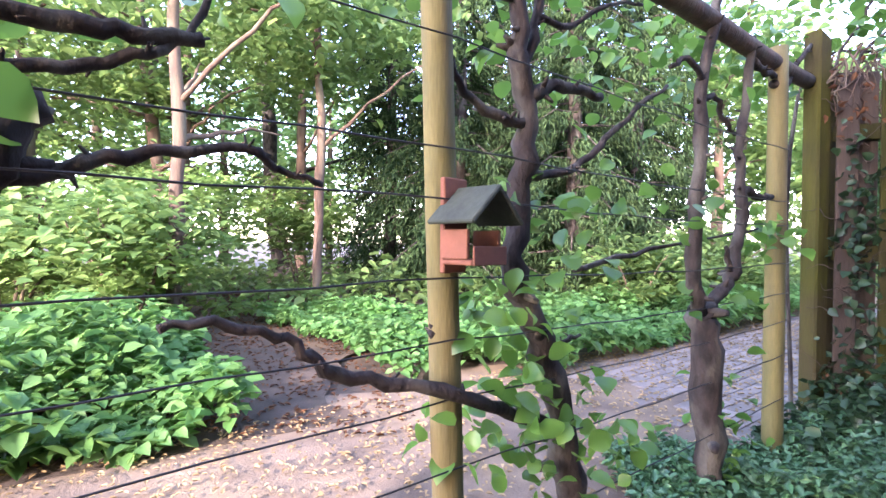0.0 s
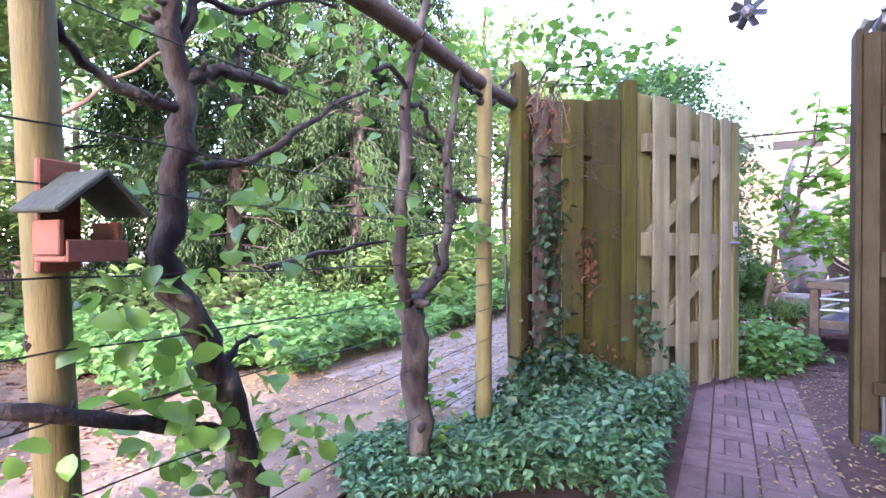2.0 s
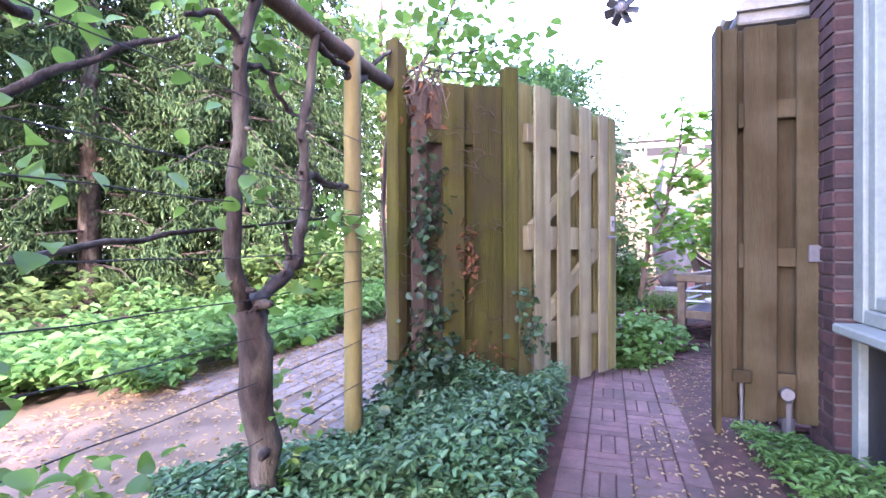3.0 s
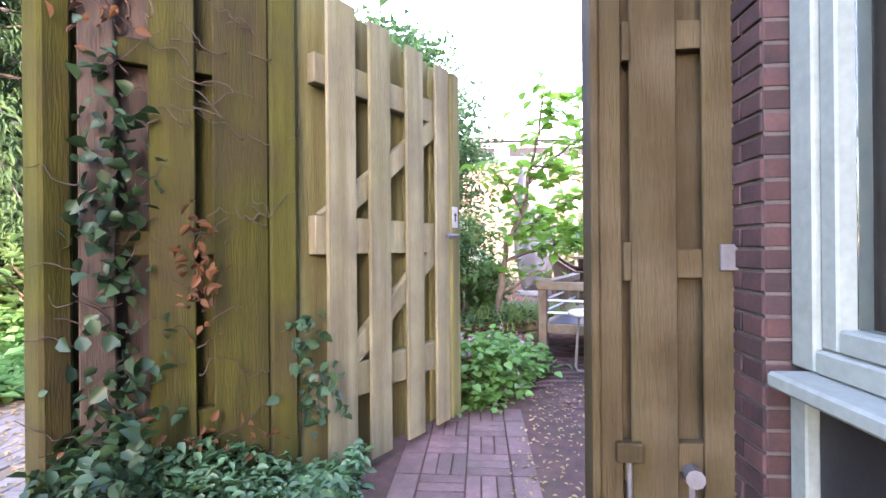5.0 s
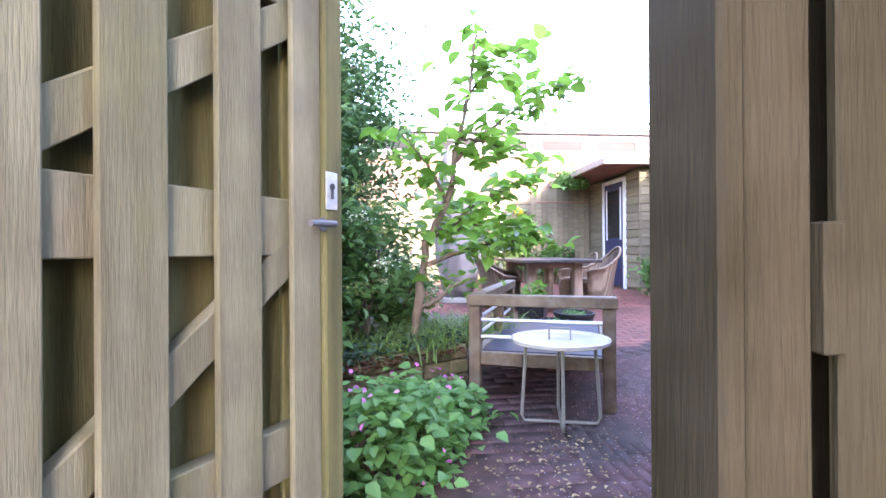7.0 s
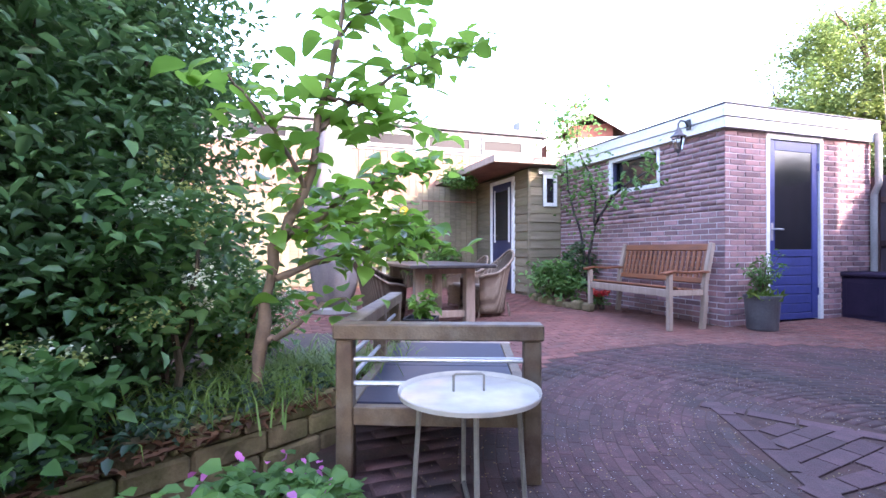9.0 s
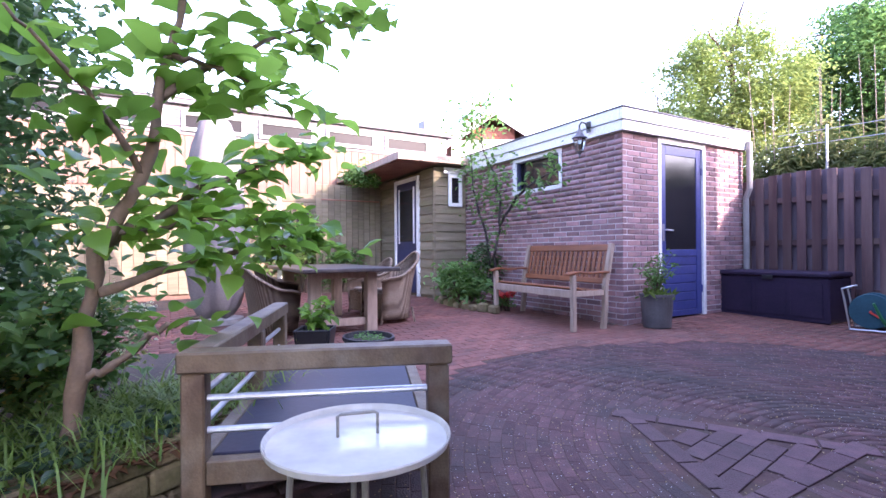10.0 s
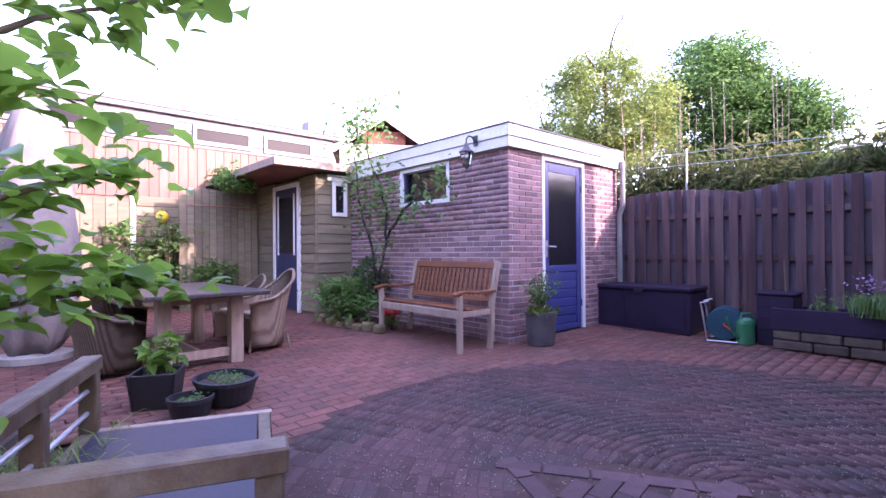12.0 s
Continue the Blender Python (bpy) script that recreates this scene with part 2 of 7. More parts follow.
def woven(name, dark, light):
    """Woven cane: strands over and under, as bands in height and across."""
    m = surface(name, light, tuple(0.8 * c for c in light), 14, 0.75, fine=120, bump=0.0)
    N, L = m.node_tree.nodes, m.node_tree.links.new
    b = N["Principled BSDF"]
    base = b.inputs["Base Color"].links[0].from_socket
    co = N.new("ShaderNodeTexCoord")
    facs = []
    for way, sc in (("Z", 34.0), ("X", 16.0)):
        w = N.new("ShaderNodeTexWave")
        w.bands_direction = way
        w.inputs["Scale"].default_value, w.inputs["Distortion"].default_value, w.inputs["Detail"].default_value = sc, 0.6, 1.0
        L(co.outputs["Object"], w.inputs["Vector"])
        facs.append(w.outputs["Fac"])
    mul = N.new("ShaderNodeMath")
    mul.operation = "MULTIPLY"
    L(facs[0], mul.inputs[0])
    L(facs[1], mul.inputs[1])
    rg = N.new("ShaderNodeMapRange")
    rg.inputs["From Min"].default_value, rg.inputs["From Max"].default_value = 0.05, 0.45
    L(mul.outputs[0], rg.inputs["Value"])
    mx = N.new("ShaderNodeMix")
    mx.data_type = "RGBA"
    mx.inputs[6].default_value = (*dark, 1)
    L(rg.outputs[0], mx.inputs[0])
    L(base, mx.inputs[7])
    L(mx.outputs[2], b.inputs["Base Color"])
    bp = N.new("ShaderNodeBump")
    bp.inputs["Strength"].default_value, bp.inputs["Distance"].default_value = 0.8, 0.006
    L(mul.outputs[0], bp.inputs["Height"])
    L(bp.outputs[0], b.inputs["Normal"])
    return m


M_RATTAN = woven("rattan", (0.13, 0.09, 0.062), (0.34, 0.26, 0.185))
M_PLASTIC = surface("anthracite_plastic", (0.034, 0.022, 0.044), (0.025, 0.017, 0.034), 4, 0.6, spec=0.15, fine=80, bump=0.1)
M_BLACK = surface("black_plastic", (0.02, 0.02, 0.022), (0.014, 0.014, 0.016), 4, 0.5, fine=60, bump=0.1)
M_ZINC = surface("dark_zinc", (0.12, 0.115, 0.12), (0.09, 0.085, 0.09), 6, 0.55, metal=0.3, fine=50, bump=0.1)
M_GREEN = surface("green_plastic", (0.02, 0.20, 0.09), (0.015, 0.16, 0.07), 4, 0.4, fine=50, bump=0.05)
M_TEAL = surface("teal_hose", (0.012, 0.075, 0.105), (0.01, 0.055, 0.08), 4, 0.45, fine=50, bump=0.05)
M_CLAD = surface("greyed_cladding", (0.20, 0.165, 0.11), (0.145, 0.12, 0.075), 4, 0.85, fine=50, stretch=(0.6, 0.6, 6), c3=(0.13, 0.13, 0.06), vary=0.18, bump=0.25)
M_CLADL = surface("pale_cladding", (0.19, 0.155, 0.10), (0.14, 0.115, 0.072), 4, 0.85, fine=50, stretch=(0.6, 0.6, 6), vary=0.12, bump=0.2)
M_PINK = surface("pinkish_cladding", (0.19, 0.112, 0.082), (0.15, 0.09, 0.066), 4, 0.85, fine=50, stretch=(5, 5, 0.6), vary=0.1, bump=0.2)
M_ROOFU = surface("red_underboards", (0.30, 0.13, 0.085), (0.22, 0.09, 0.06), 5, 0.8, fine=50, bump=0.2)
M_TARP = surface("grey_cover", (0.20, 0.185, 0.18), (0.15, 0.14, 0.14), 3, 0.9, spec=0.05, fine=60, bump=0.3, bscale=9)
M_STONE = surface("mossy_stone", (0.235, 0.180, 0.098), (0.125, 0.098, 0.054), 8, 0.9, spec=0.15, fine=70, c3=(0.075, 0.090, 0.026), vary=0.28, bump=1.0, bscale=28, stain=0.75)
M_CONC = surface("concrete", (0.30, 0.29, 0.27), (0.23, 0.22, 0.21), 5, 0.9, fine=70, bump=0.3)
M_RUST = surface("birdhouse_wood", (0.20, 0.075, 0.045), (0.15, 0.055, 0.035), 8, 0.8, fine=60, bump=0.2)
M_FELT = surface("mossy_roof_felt", (0.045, 0.055, 0.04), (0.03, 0.038, 0.03), 12, 0.9, fine=80, c3=(0.06, 0.085, 0.035), bump=0.4)
M_WIRE = surface("dark_wire", (0.03, 0.03, 0.03), (0.02, 0.02, 0.02), 5, 0.5, metal=0.5, bump=0.0)
M_STEEL = surface("zinc_steel", (0.55, 0.55, 0.56), (0.45, 0.45, 0.46), 8, 0.35, metal=0.8, fine=60, bump=0.05)
M_TILE = surface("red_roof_tile", (0.32, 0.105, 0.07), (0.22, 0.075, 0.05), 6, 0.8, fine=50, vary=0.2, bump=0.2)
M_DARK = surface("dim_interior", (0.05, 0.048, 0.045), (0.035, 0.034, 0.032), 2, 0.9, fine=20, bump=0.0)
M_CREAM = surface("cream_curtain", (0.55, 0.5, 0.4), (0.48, 0.43, 0.34), 6, 0.9, fine=60, stretch=(8, 8, 0.5), bump=0.2)
M_DRY = leafy("dry_leaf", (0.125, 0.055, 0.022), (0.075, 0.034, 0.018), 0.2, 0.2, 0.7)
M_LITTER = leafy("fallen_leaf", (0.36, 0.26, 0.13), (0.20, 0.13, 0.06), 0.2, 0.1, 0.8)
L_IVY = leafy("ivy_leaf", (0.012, 0.035, 0.014), (0.028, 0.066, 0.028), 0.35, 0.15, 0.45)
L_VINCA = leafy("periwinkle_leaf", (0.032, 0.105, 0.040), (0.090, 0.190, 0.080), 0.5, 0.2, 0.4)
L_COVER = leafy("groundcover_leaf", (0.060, 0.165, 0.042), (0.125, 0.255, 0.080), 0.3, 0.45)
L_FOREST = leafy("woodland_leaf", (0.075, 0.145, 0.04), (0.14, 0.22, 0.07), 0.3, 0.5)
# lighter copy of the woodland leaf; far trees' sunlight is put into its colour
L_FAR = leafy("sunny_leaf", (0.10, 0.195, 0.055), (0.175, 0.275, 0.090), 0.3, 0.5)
L_SPRUCE = leafy("spruce_needle", (0.018, 0.042, 0.018), (0.045, 0.08, 0.03), 0.1, 0.12, 0.7)
L_PEAR = leafy("pear_leaf", (0.050, 0.135, 0.022), (0.110, 0.235, 0.045), 0.5, 0.45, 0.35)
L_MAGN = leafy("magnolia_leaf", (0.065, 0.165, 0.022), (0.150, 0.30, 0.045), 0.45, 0.55, 0.4)
L_BUSH = leafy("evergreen_leaf", (0.034, 0.090, 0.030), (0.085, 0.18, 0.058), 0.4, 0.3, 0.4)
L_GERAN = leafy("geranium_leaf", (0.065, 0.165, 0.04), (0.12, 0.25, 0.065), 0.35, 0.4)
L_GRASS = leafy("grass_blade", (0.09, 0.18, 0.03), (0.17, 0.26, 0.06), 0.3, 0.35)
L_BAMBOO = leafy("bamboo_leaf", (0.085, 0.125, 0.040), (0.165, 0.185, 0.070), 0.2, 0.45)
L_ASH = leafy("ash_leaf", (0.045, 0.125, 0.035), (0.095, 0.205, 0.06), 0.3, 0.35)
L_LIGHT = leafy("light_birch_leaf", (0.12, 0.19, 0.05), (0.19, 0.26, 0.08), 0.3, 0.4)
M_BSTONE = surface("brown_stone", (0.125, 0.09, 0.068), (0.075, 0.055, 0.043), 9, 0.92, fine=70, c3=(0.06, 0.055, 0.035), vary=0.3, bump=0.7)
F_PINK = leafy("pink_petal", (0.55, 0.12, 0.35), (0.65, 0.25, 0.5), 0.2, 0.4)
F_WHITE = leafy("cream_petal", (0.62, 0.66, 0.42), (0.75, 0.76, 0.6), 0.2, 0.3)
F_BUD = leafy("bud_green", (0.22, 0.27, 0.07), (0.34, 0.38, 0.12), 0.2, 0.3)
F_RED = leafy("red_petal", (0.65, 0.05, 0.04), (0.75, 0.12, 0.08), 0.2, 0.3)
F_LILAC = leafy("lilac_petal", (0.40, 0.24, 0.46), (0.5, 0.36, 0.55), 0.2, 0.3)
G_PANE = pane_glass("window_glass")
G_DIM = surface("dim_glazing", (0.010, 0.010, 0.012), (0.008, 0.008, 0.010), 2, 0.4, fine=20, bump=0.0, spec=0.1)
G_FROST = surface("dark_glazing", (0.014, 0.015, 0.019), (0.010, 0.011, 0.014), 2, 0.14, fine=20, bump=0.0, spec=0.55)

# ---- mesh helpers ----
RZ = math.degrees(math.atan2(0.6, 0.8))
U2, V2 = Vector((0.8, 0.6, 0)), Vector((0.6, -0.8, 0))


def gz(x, y=0.0):
    """Height of the ground: level by the gate, rising gently towards the sheds."""
    return 0.0 if x < 4 else min(0.0264 * (x - 4), 0.2)


def part(name, bm, material, parent=None, label="", smooth=False):
    me = bpy.data.meshes.new(name)
    bm.normal_update()
    bm.to_mesh(me)
    bm.free()
    me.materials.append(material)
    if smooth:
        for p in me.polygons:
            p.use_smooth = True
    ob = new(name, me)
    ob.parent = parent
    if label:
        tagged(ob, label)
    return ob


def again(ob, m, parent=None):
    """One more piece on the same mesh."""
    o = ob.copy()
    scene.collection.objects.link(o)
    o.parent = parent or ob.parent
    o.matrix_basis = m
    return o


def thing(name, label, category, x, y, z=None, rz=0.0, group="", kind=""):
    ob = new(name)
    ob.matrix_basis = pose(x, y, gz(x, y) if z is None else z, 0, 0, rz)
    return tagged(ob, label, category, group, kind)


def block(bm, lo, hi, bevel=0.0, m=None):
    """A box from corner lo to corner hi with its edges broken."""
    c = [(a + b) / 2 for a, b in zip(lo, hi)]
    s = [abs(b - a) for a, b in zip(lo, hi)]
    mat = Matrix.LocRotScale(c, None, s)
    if m is not None:
        mat = m @ mat
    r = bmesh.ops.create_cube(bm, size=1.0, matrix=mat)
    if bevel:
        vs = set(r["verts"])
        es = [e for e in bm.edges if e.verts[0] in vs and e.verts[1] in vs]
        bmesh.ops.bevel(bm, geom=es, offset=bevel, segments=1, affect="EDGES")
    return bm


def box(lo, hi, bevel=0.004, m=None):
    return block(bmesh.new(), lo, hi, bevel, m)


def tube(bm, pts, radii, sides=8, cap=True):
    """A round, tapering limb through pts."""
    pts = [Vector(p) for p in pts]
    if not isinstance(radii, (list, tuple)):
        radii = [radii] * len(pts)
    rings = []
    side = None
    for i, p in enumerate(pts):
        d = (pts[min(i + 1, len(pts) - 1)] - pts[max(i - 1, 0)]).normalized()
        if side is None:
            side = d.orthogonal().normalized()
        side = (side - d * side.dot(d)).normalized()
        up = d.cross(side)
        rings.append([bm.verts.new(p + (side * math.cos(a) + up * math.sin(a)) * radii[i]) for a in [2 * math.pi * k / sides for k in range(sides)]])
    for a, b in zip(rings, rings[1:]):
        for k in range(sides):
            bm.faces.new((a[k], a[(k + 1) % sides], b[(k + 1) % sides], b[k]))
    if cap:
        bm.faces.new(rings[0][::-1])
        bm.faces.new(rings[-1])
    return bm


def limb(pts, r0, r1, rng, steps=4, wob=0.012, sides=8, knots=True):
    """A knotty branch: control points smoothed, made uneven and tapered."""
    P = [Vector(p) for p in pts]
    out = []
    for i in range(len(P) - 1):
        a, b = P[max(i - 1, 0)], P[i]
        c, d = P[i + 1], P[min(i + 2, len(P) - 1)]
        for k in range(steps):
            t = k / steps
            out.append(0.5 * (2 * b + (c - a) * t + (2 * a - 5 * b + 4 * c - d) * t * t + (3 * b - a - 3 * c + d) * t ** 3))
    out.append(P[-1])
    out = [p + Vector((rng.uniform(-wob, wob), rng.uniform(-wob, wob), rng.uniform(-wob, wob))) if 0 < i < len(out) - 1 else p for i, p in enumerate(out)]
    n = len(out) - 1
    rad = [(r0 + (r1 - r0) * i / n) * (rng.uniform(0.88, 1.22) if knots else 1) for i in range(n + 1)]
    return out, rad


def lathe(bm, prof, sides=24, m=None):
    """A turned shape from (radius, height) pairs."""
    rings = []
    for r, z in prof:
        rings.append([bm.verts.new(((m @ Vector((r * math.cos(a), r * math.sin(a), z))) if m is not None else Vector((r * math.cos(a), r * math.sin(a), z)))) for a in [2 * math.pi * k / sides for k in range(sides)]])
    for a, b in zip(rings, rings[1:]):
        for k in range(sides):
            bm.faces.new((a[k], a[(k + 1) % sides], b[(k + 1) % sides], b[k]))
    bm.faces.new(rings[0][::-1])
    bm.faces.new(rings[-1])
    return bm


def mesh_np(name, V, F, material, parent=None, label=""):
    """A mesh from arrays of vertices and of quads or triangles."""
    me = bpy.data.meshes.new(name)
    k = F.shape[1]
    me.vertices.add(len(V))
    me.vertices.foreach_set("co", np.ascontiguousarray(V, dtype=np.float32).ravel())
    me.loops.add(F.size)
    me.loops.foreach_set("vertex_index", np.ascontiguousarray(F, dtype=np.int32).ravel())
    me.polygons.add(len(F))
    me.polygons.foreach_set("loop_start", np.arange(0, F.size, k, dtype=np.int32))
    me.polygons.foreach_set("loop_total", np.full(len(F), k, dtype=np.int32))
    me.update(calc_edges=True)
    me.materials.append(material)
    ob = new(name, me)
    ob.parent = parent
    if label:
        tagged(ob, label)
    return ob


def leaves(name, P, size, material, parent, seed, wide=0.6, up=0.6, droop=0.3, jitter=0.35, label="", axis=None, fine=False):
    """Many folded leaf blades at the points P (n, 3); up: how far they face the sky."""
    rs = np.random.RandomState(seed)
    P = np.asarray(P, dtype=float)
    n = len(P)
    s = size * (1 + jitter * rs.uniform(-1, 1, n))
    nrm = rs.normal(size=(n, 3))
    nrm /= np.linalg.norm(nrm, axis=1)[:, None]
    nrm[:, 2] = np.abs(nrm[:, 2])
    nrm = nrm * (1 - up) + np.array([0, 0, 1.0]) * up
    nrm /= np.linalg.norm(nrm, axis=1)[:, None]
    if axis is None:
        d = rs.normal(size=(n, 3))
    else:
        d = np.asarray(axis, dtype=float) + 0.35 * rs.normal(size=(n, 3))
    d[:, 2] -= droop
    d -= nrm * (d * nrm).sum(1)[:, None]
    d /= np.linalg.norm(d, axis=1)[:, None] + 1e-9
    w = np.cross(nrm, d)
    D, W, Nn = d * s[:, None], w * (s * wide)[:, None], nrm * (s * 0.12)[:, None]
    side = ((0.12, 0.30, 0.5), (0.36, 0.50, 1.1), (0.62, 0.46, 1.0), (0.84, 0.24, 0.1)) if fine else ((0.32, 0.46, 1.0), (0.68, 0.36, 0.7))
    k = len(side)
    rows = [P] + [P + a * D + b * W + c * Nn for a, b, c in side] + [P + D - Nn * 1.6] + [P + a * D - b * W + c * Nn for a, b, c in side[::-1]]
    if fine:
        rows += [P + a * D for a, b, c in side]
    V = np.stack(rows, 1).reshape(-1, 3)
    base = (np.arange(n) * len(rows))[:, None]
    if fine:
        tip, mid = k + 1, 2 * k + 2
        quads = []
        for j in range(k - 1):
            quads += [[mid + j, mid + j + 1, 2 + j, 1 + j], [2 * k + 1 - j, 2 * k - j, mid + j + 1, mid + j]]
        quads += [[0, mid, 1, 1], [0, 2 * k + 1, mid, mid], [mid + k - 1, tip, k, k], [k + 2, tip, mid + k - 1, mid + k - 1]]
        F = np.concatenate([base + np.array(q) for q in quads if len(set(q)) == 4], 0)
        T = np.concatenate([base + np.array(q[:3]) for q in quads if len(set(q)) == 3], 0)
        F = np.concatenate([F[:, [0, 1, 2]], F[:, [0, 2, 3]], T], 0)
    else:
        F = np.concatenate([base + np.array([0, 3, 2, 1]), base + np.array([0, 5, 4, 3])], 0)
    ob = mesh_np(name, V, F, material, parent, label)
    ob["kind"] = "stuff"
    return ob


def blob_points(rs, n, centre, radii, shell=0.55):
    """Random points in the outer part of an ellipsoid."""
    d = rs.normal(size=(n, 3))
    d /= np.linalg.norm(d, axis=1)[:, None]
    r = shell + (1 - shell) * rs.uniform(0, 1, n) ** 0.6
    return np.asarray(centre) + d * r[:, None] * np.asarray(radii)


def clumps(rs, centre, radii, count, each, spread):
    """Clumped points over an uneven crown: count clusters of each leaves."""
    C = blob_points(rs, count, centre, radii, 0.35)
    k = rs.uniform(0.5, 1.3, count)
    return np.concatenate([c + rs.normal(size=(each, 3)) * spread * s * np.array([1, 1, 0.55]) for c, s in zip(C, k)])

# ---- ground ----
def ground_sheet():
    xs = np.concatenate([[-900, -300, -100, -40], np.linspace(-22, 26, 97), [45, 100, 300, 900]])
    ys = np.concatenate([[-900, -300, -100, -30], np.linspace(-12, 26, 77), [45, 100, 300, 900]])
    X, Y = np.meshgrid(xs, ys)
    Z = np.clip(0.0264 * (X - 4), 0, 0.2)
    wood = np.clip((-0.6 * X + 0.8 * Y - 2.9) / 2.5, 0, 1) * np.clip((30 - np.abs(X)) / 10, 0, 1)
    rip = np.array([[noise.noise((x * 0.7, y * 0.7, 0.0)) for x in xs] for y in ys])
    bank = 0.55 * np.exp(-((X + 3.0) ** 2 / 6 + (Y - 12.6) ** 2 / 2.2))
    u = np.clip((Y - 2.4) / 9.4, 0, 1)
    off_trail = np.clip((np.abs(X - (-1.15 - 2.25 * u)) - 1.3) / 0.8, 0, 1)
    Z = Z + wood * (0.08 * rip * off_trail + bank - 0.02 * (1 - off_trail)) - 0.04
    nx, ny = len(xs), len(ys)
    V = np.stack([X.ravel(), Y.ravel(), Z.ravel()], 1)
    i = (np.arange(ny - 1)[:, None] * nx + np.arange(nx - 1)).ravel()
    F = np.stack([i, i + 1, i + nx + 1, i + nx], 1)
    ob = mesh_np("ground", V, F, M_SOIL)
    return tagged(ob, "dark woodland soil with leaf litter", "ground", kind="structure")


ground = ground_sheet()


def strip(name, quad, z, material, label, nx=24, ny=8, wander=0.1):
    """A thin slab laid over the ground between four corners."""
    a, b, c, d = [Vector((*p, 0)) for p in quad]
    bm = bmesh.new()
    g = []
    for j in range(ny + 1):
        row = []
        for i in range(nx + 1):
            p = a.lerp(b, i / nx).lerp(d.lerp(c, i / nx), j / ny)
            e = wander * noise.noise((p.x * 1.7, p.y * 1.7, 3.0)) if j in (0, ny) else 0.0
            p = p + (d - a).normalized() * e
            row.append(bm.verts.new((p.x, p.y, gz(p.x) + z)))
        g.append(row)
    for j in range(ny):
        for i in range(nx):
            bm.faces.new((g[j][i], g[j][i + 1], g[j + 1][i + 1], g[j + 1][i]))
    ext = bmesh.ops.extrude_face_region(bm, geom=bm.faces[:])
    bmesh.ops.translate(bm, verts=[v for v in ext["geom"] if isinstance(v, bmesh.types.BMVert)], vec=(0, 0, 0.012))
    ob = part(name, bm, material)
    return tagged(ob, label, "path", kind="structure")


# dirt lane along the row of trees, and the trail that leaves it for the wood
lane = strip("road", [(-8.0, -4.7), (10.0, 8.8), (8.9, 10.35), (-9.1, -3.15)], -0.03, M_PATH, "dirt lane strewn with fallen leaves and blossom", 120, 10, 0.22)
trail = strip("path", [(-0.55, 2.75), (-2.2, 11.6), (-4.6, 12.0), (-1.75, 2.0)], -0.026, M_SOIL, "dark trodden trail into the wood", 50, 8, 0.5)

# ---- house at the gate ----
# local x runs along its long wall, local y faces the lane
HX, HY = 3.42, 1.055


def bricks_on(wall, m, length, z0, z1, skip, rng, material, limit, pitch=0.0625, first=0, L=0.21, gap=0.013, depth=0.02, name="brick"):
    """Courses of bricks, in half bond, standing 3 mm proud of the mortar: x along the wall, y out of it."""
    meshes = {}

    def mesh_for(w):
        k = round(w, 3)
        if k not in meshes:
            bm = box((-k / 2, -depth + 0.004, -pitch / 2 + gap / 2), (k / 2, 0.004, pitch / 2 - gap / 2), 0.003)
            me = bpy.data.meshes.new(name)
            bm.to_mesh(me)
            bm.free()
            me.materials.append(material)
            meshes[k] = me
        return meshes[k]

    count, V, F = 0, [], []
    rows = int((z1 - z0) / pitch)
    for r in range(rows):
        z = z0 + (r + 0.5) * pitch
        x = -(L + gap) / 2 * ((r + first) % 2)
        while x < length - 0.01:
            a, b = max(x, 0.0), min(x + L, length)
            x += L + gap
            cuts = [(a, b)]
            for (sa, sb, sz0, sz1) in skip:
                if sz0 < z < sz1:
                    nxt = []
                    for a2, b2 in cuts:
                        if b2 <= sa or a2 >= sb:
                            nxt.append((a2, b2))
                        else:
                            if sa - a2 > 0.03:
                                nxt.append((a2, sa))
                            if b2 - sb > 0.03:
                                nxt.append((sb, b2))
                    cuts = nxt
            for a2, b2 in cuts:
                if b2 - a2 < 0.02:
                    continue
                mt = m @ Matrix.Translation(((a2 + b2) / 2, rng.uniform(-0.0015, 0.0015), z))
                if count < limit:
                    o = new(name, mesh_for(b2 - a2))
                    o.parent, o.matrix_basis = wall, mt
                    count += 1
                else:
                    w = (b2 - a2) / 2
                    h = pitch / 2 - gap / 2
                    k = len(V)
                    for sx, sy, sz in ((-w, 0.004, -h), (w, 0.004, -h), (w, 0.004, h), (-w, 0.004, h), (-w, -0.012, -h), (w, -0.012, -h), (w, -0.012, h), (-w, -0.012, h)):
                        V.append(tuple(mt @ Vector((sx, sy, sz))))
                    F += [(k, k + 3, k + 2, k + 1), (k, k + 1, k + 5, k + 4), (k + 1, k + 2, k + 6, k + 5), (k + 2, k + 3, k + 7, k + 6), (k + 3, k, k + 4, k + 7)]
    if V:
        ob = mesh_np("brickwork", np.array(V), np.array(F), MATS[material.name + "_joined"] if material.name + "_joined" in MATS else material, wall)
        ob["kind"] = "stuff"


surface("shed_brick_joined", (0.30, 0.165, 0.165), (0.20, 0.120, 0.132), 9, 0.85, fine=80, c3=(0.31, 0.165, 0.145), vary=0.36, island=True, bump=0.3)


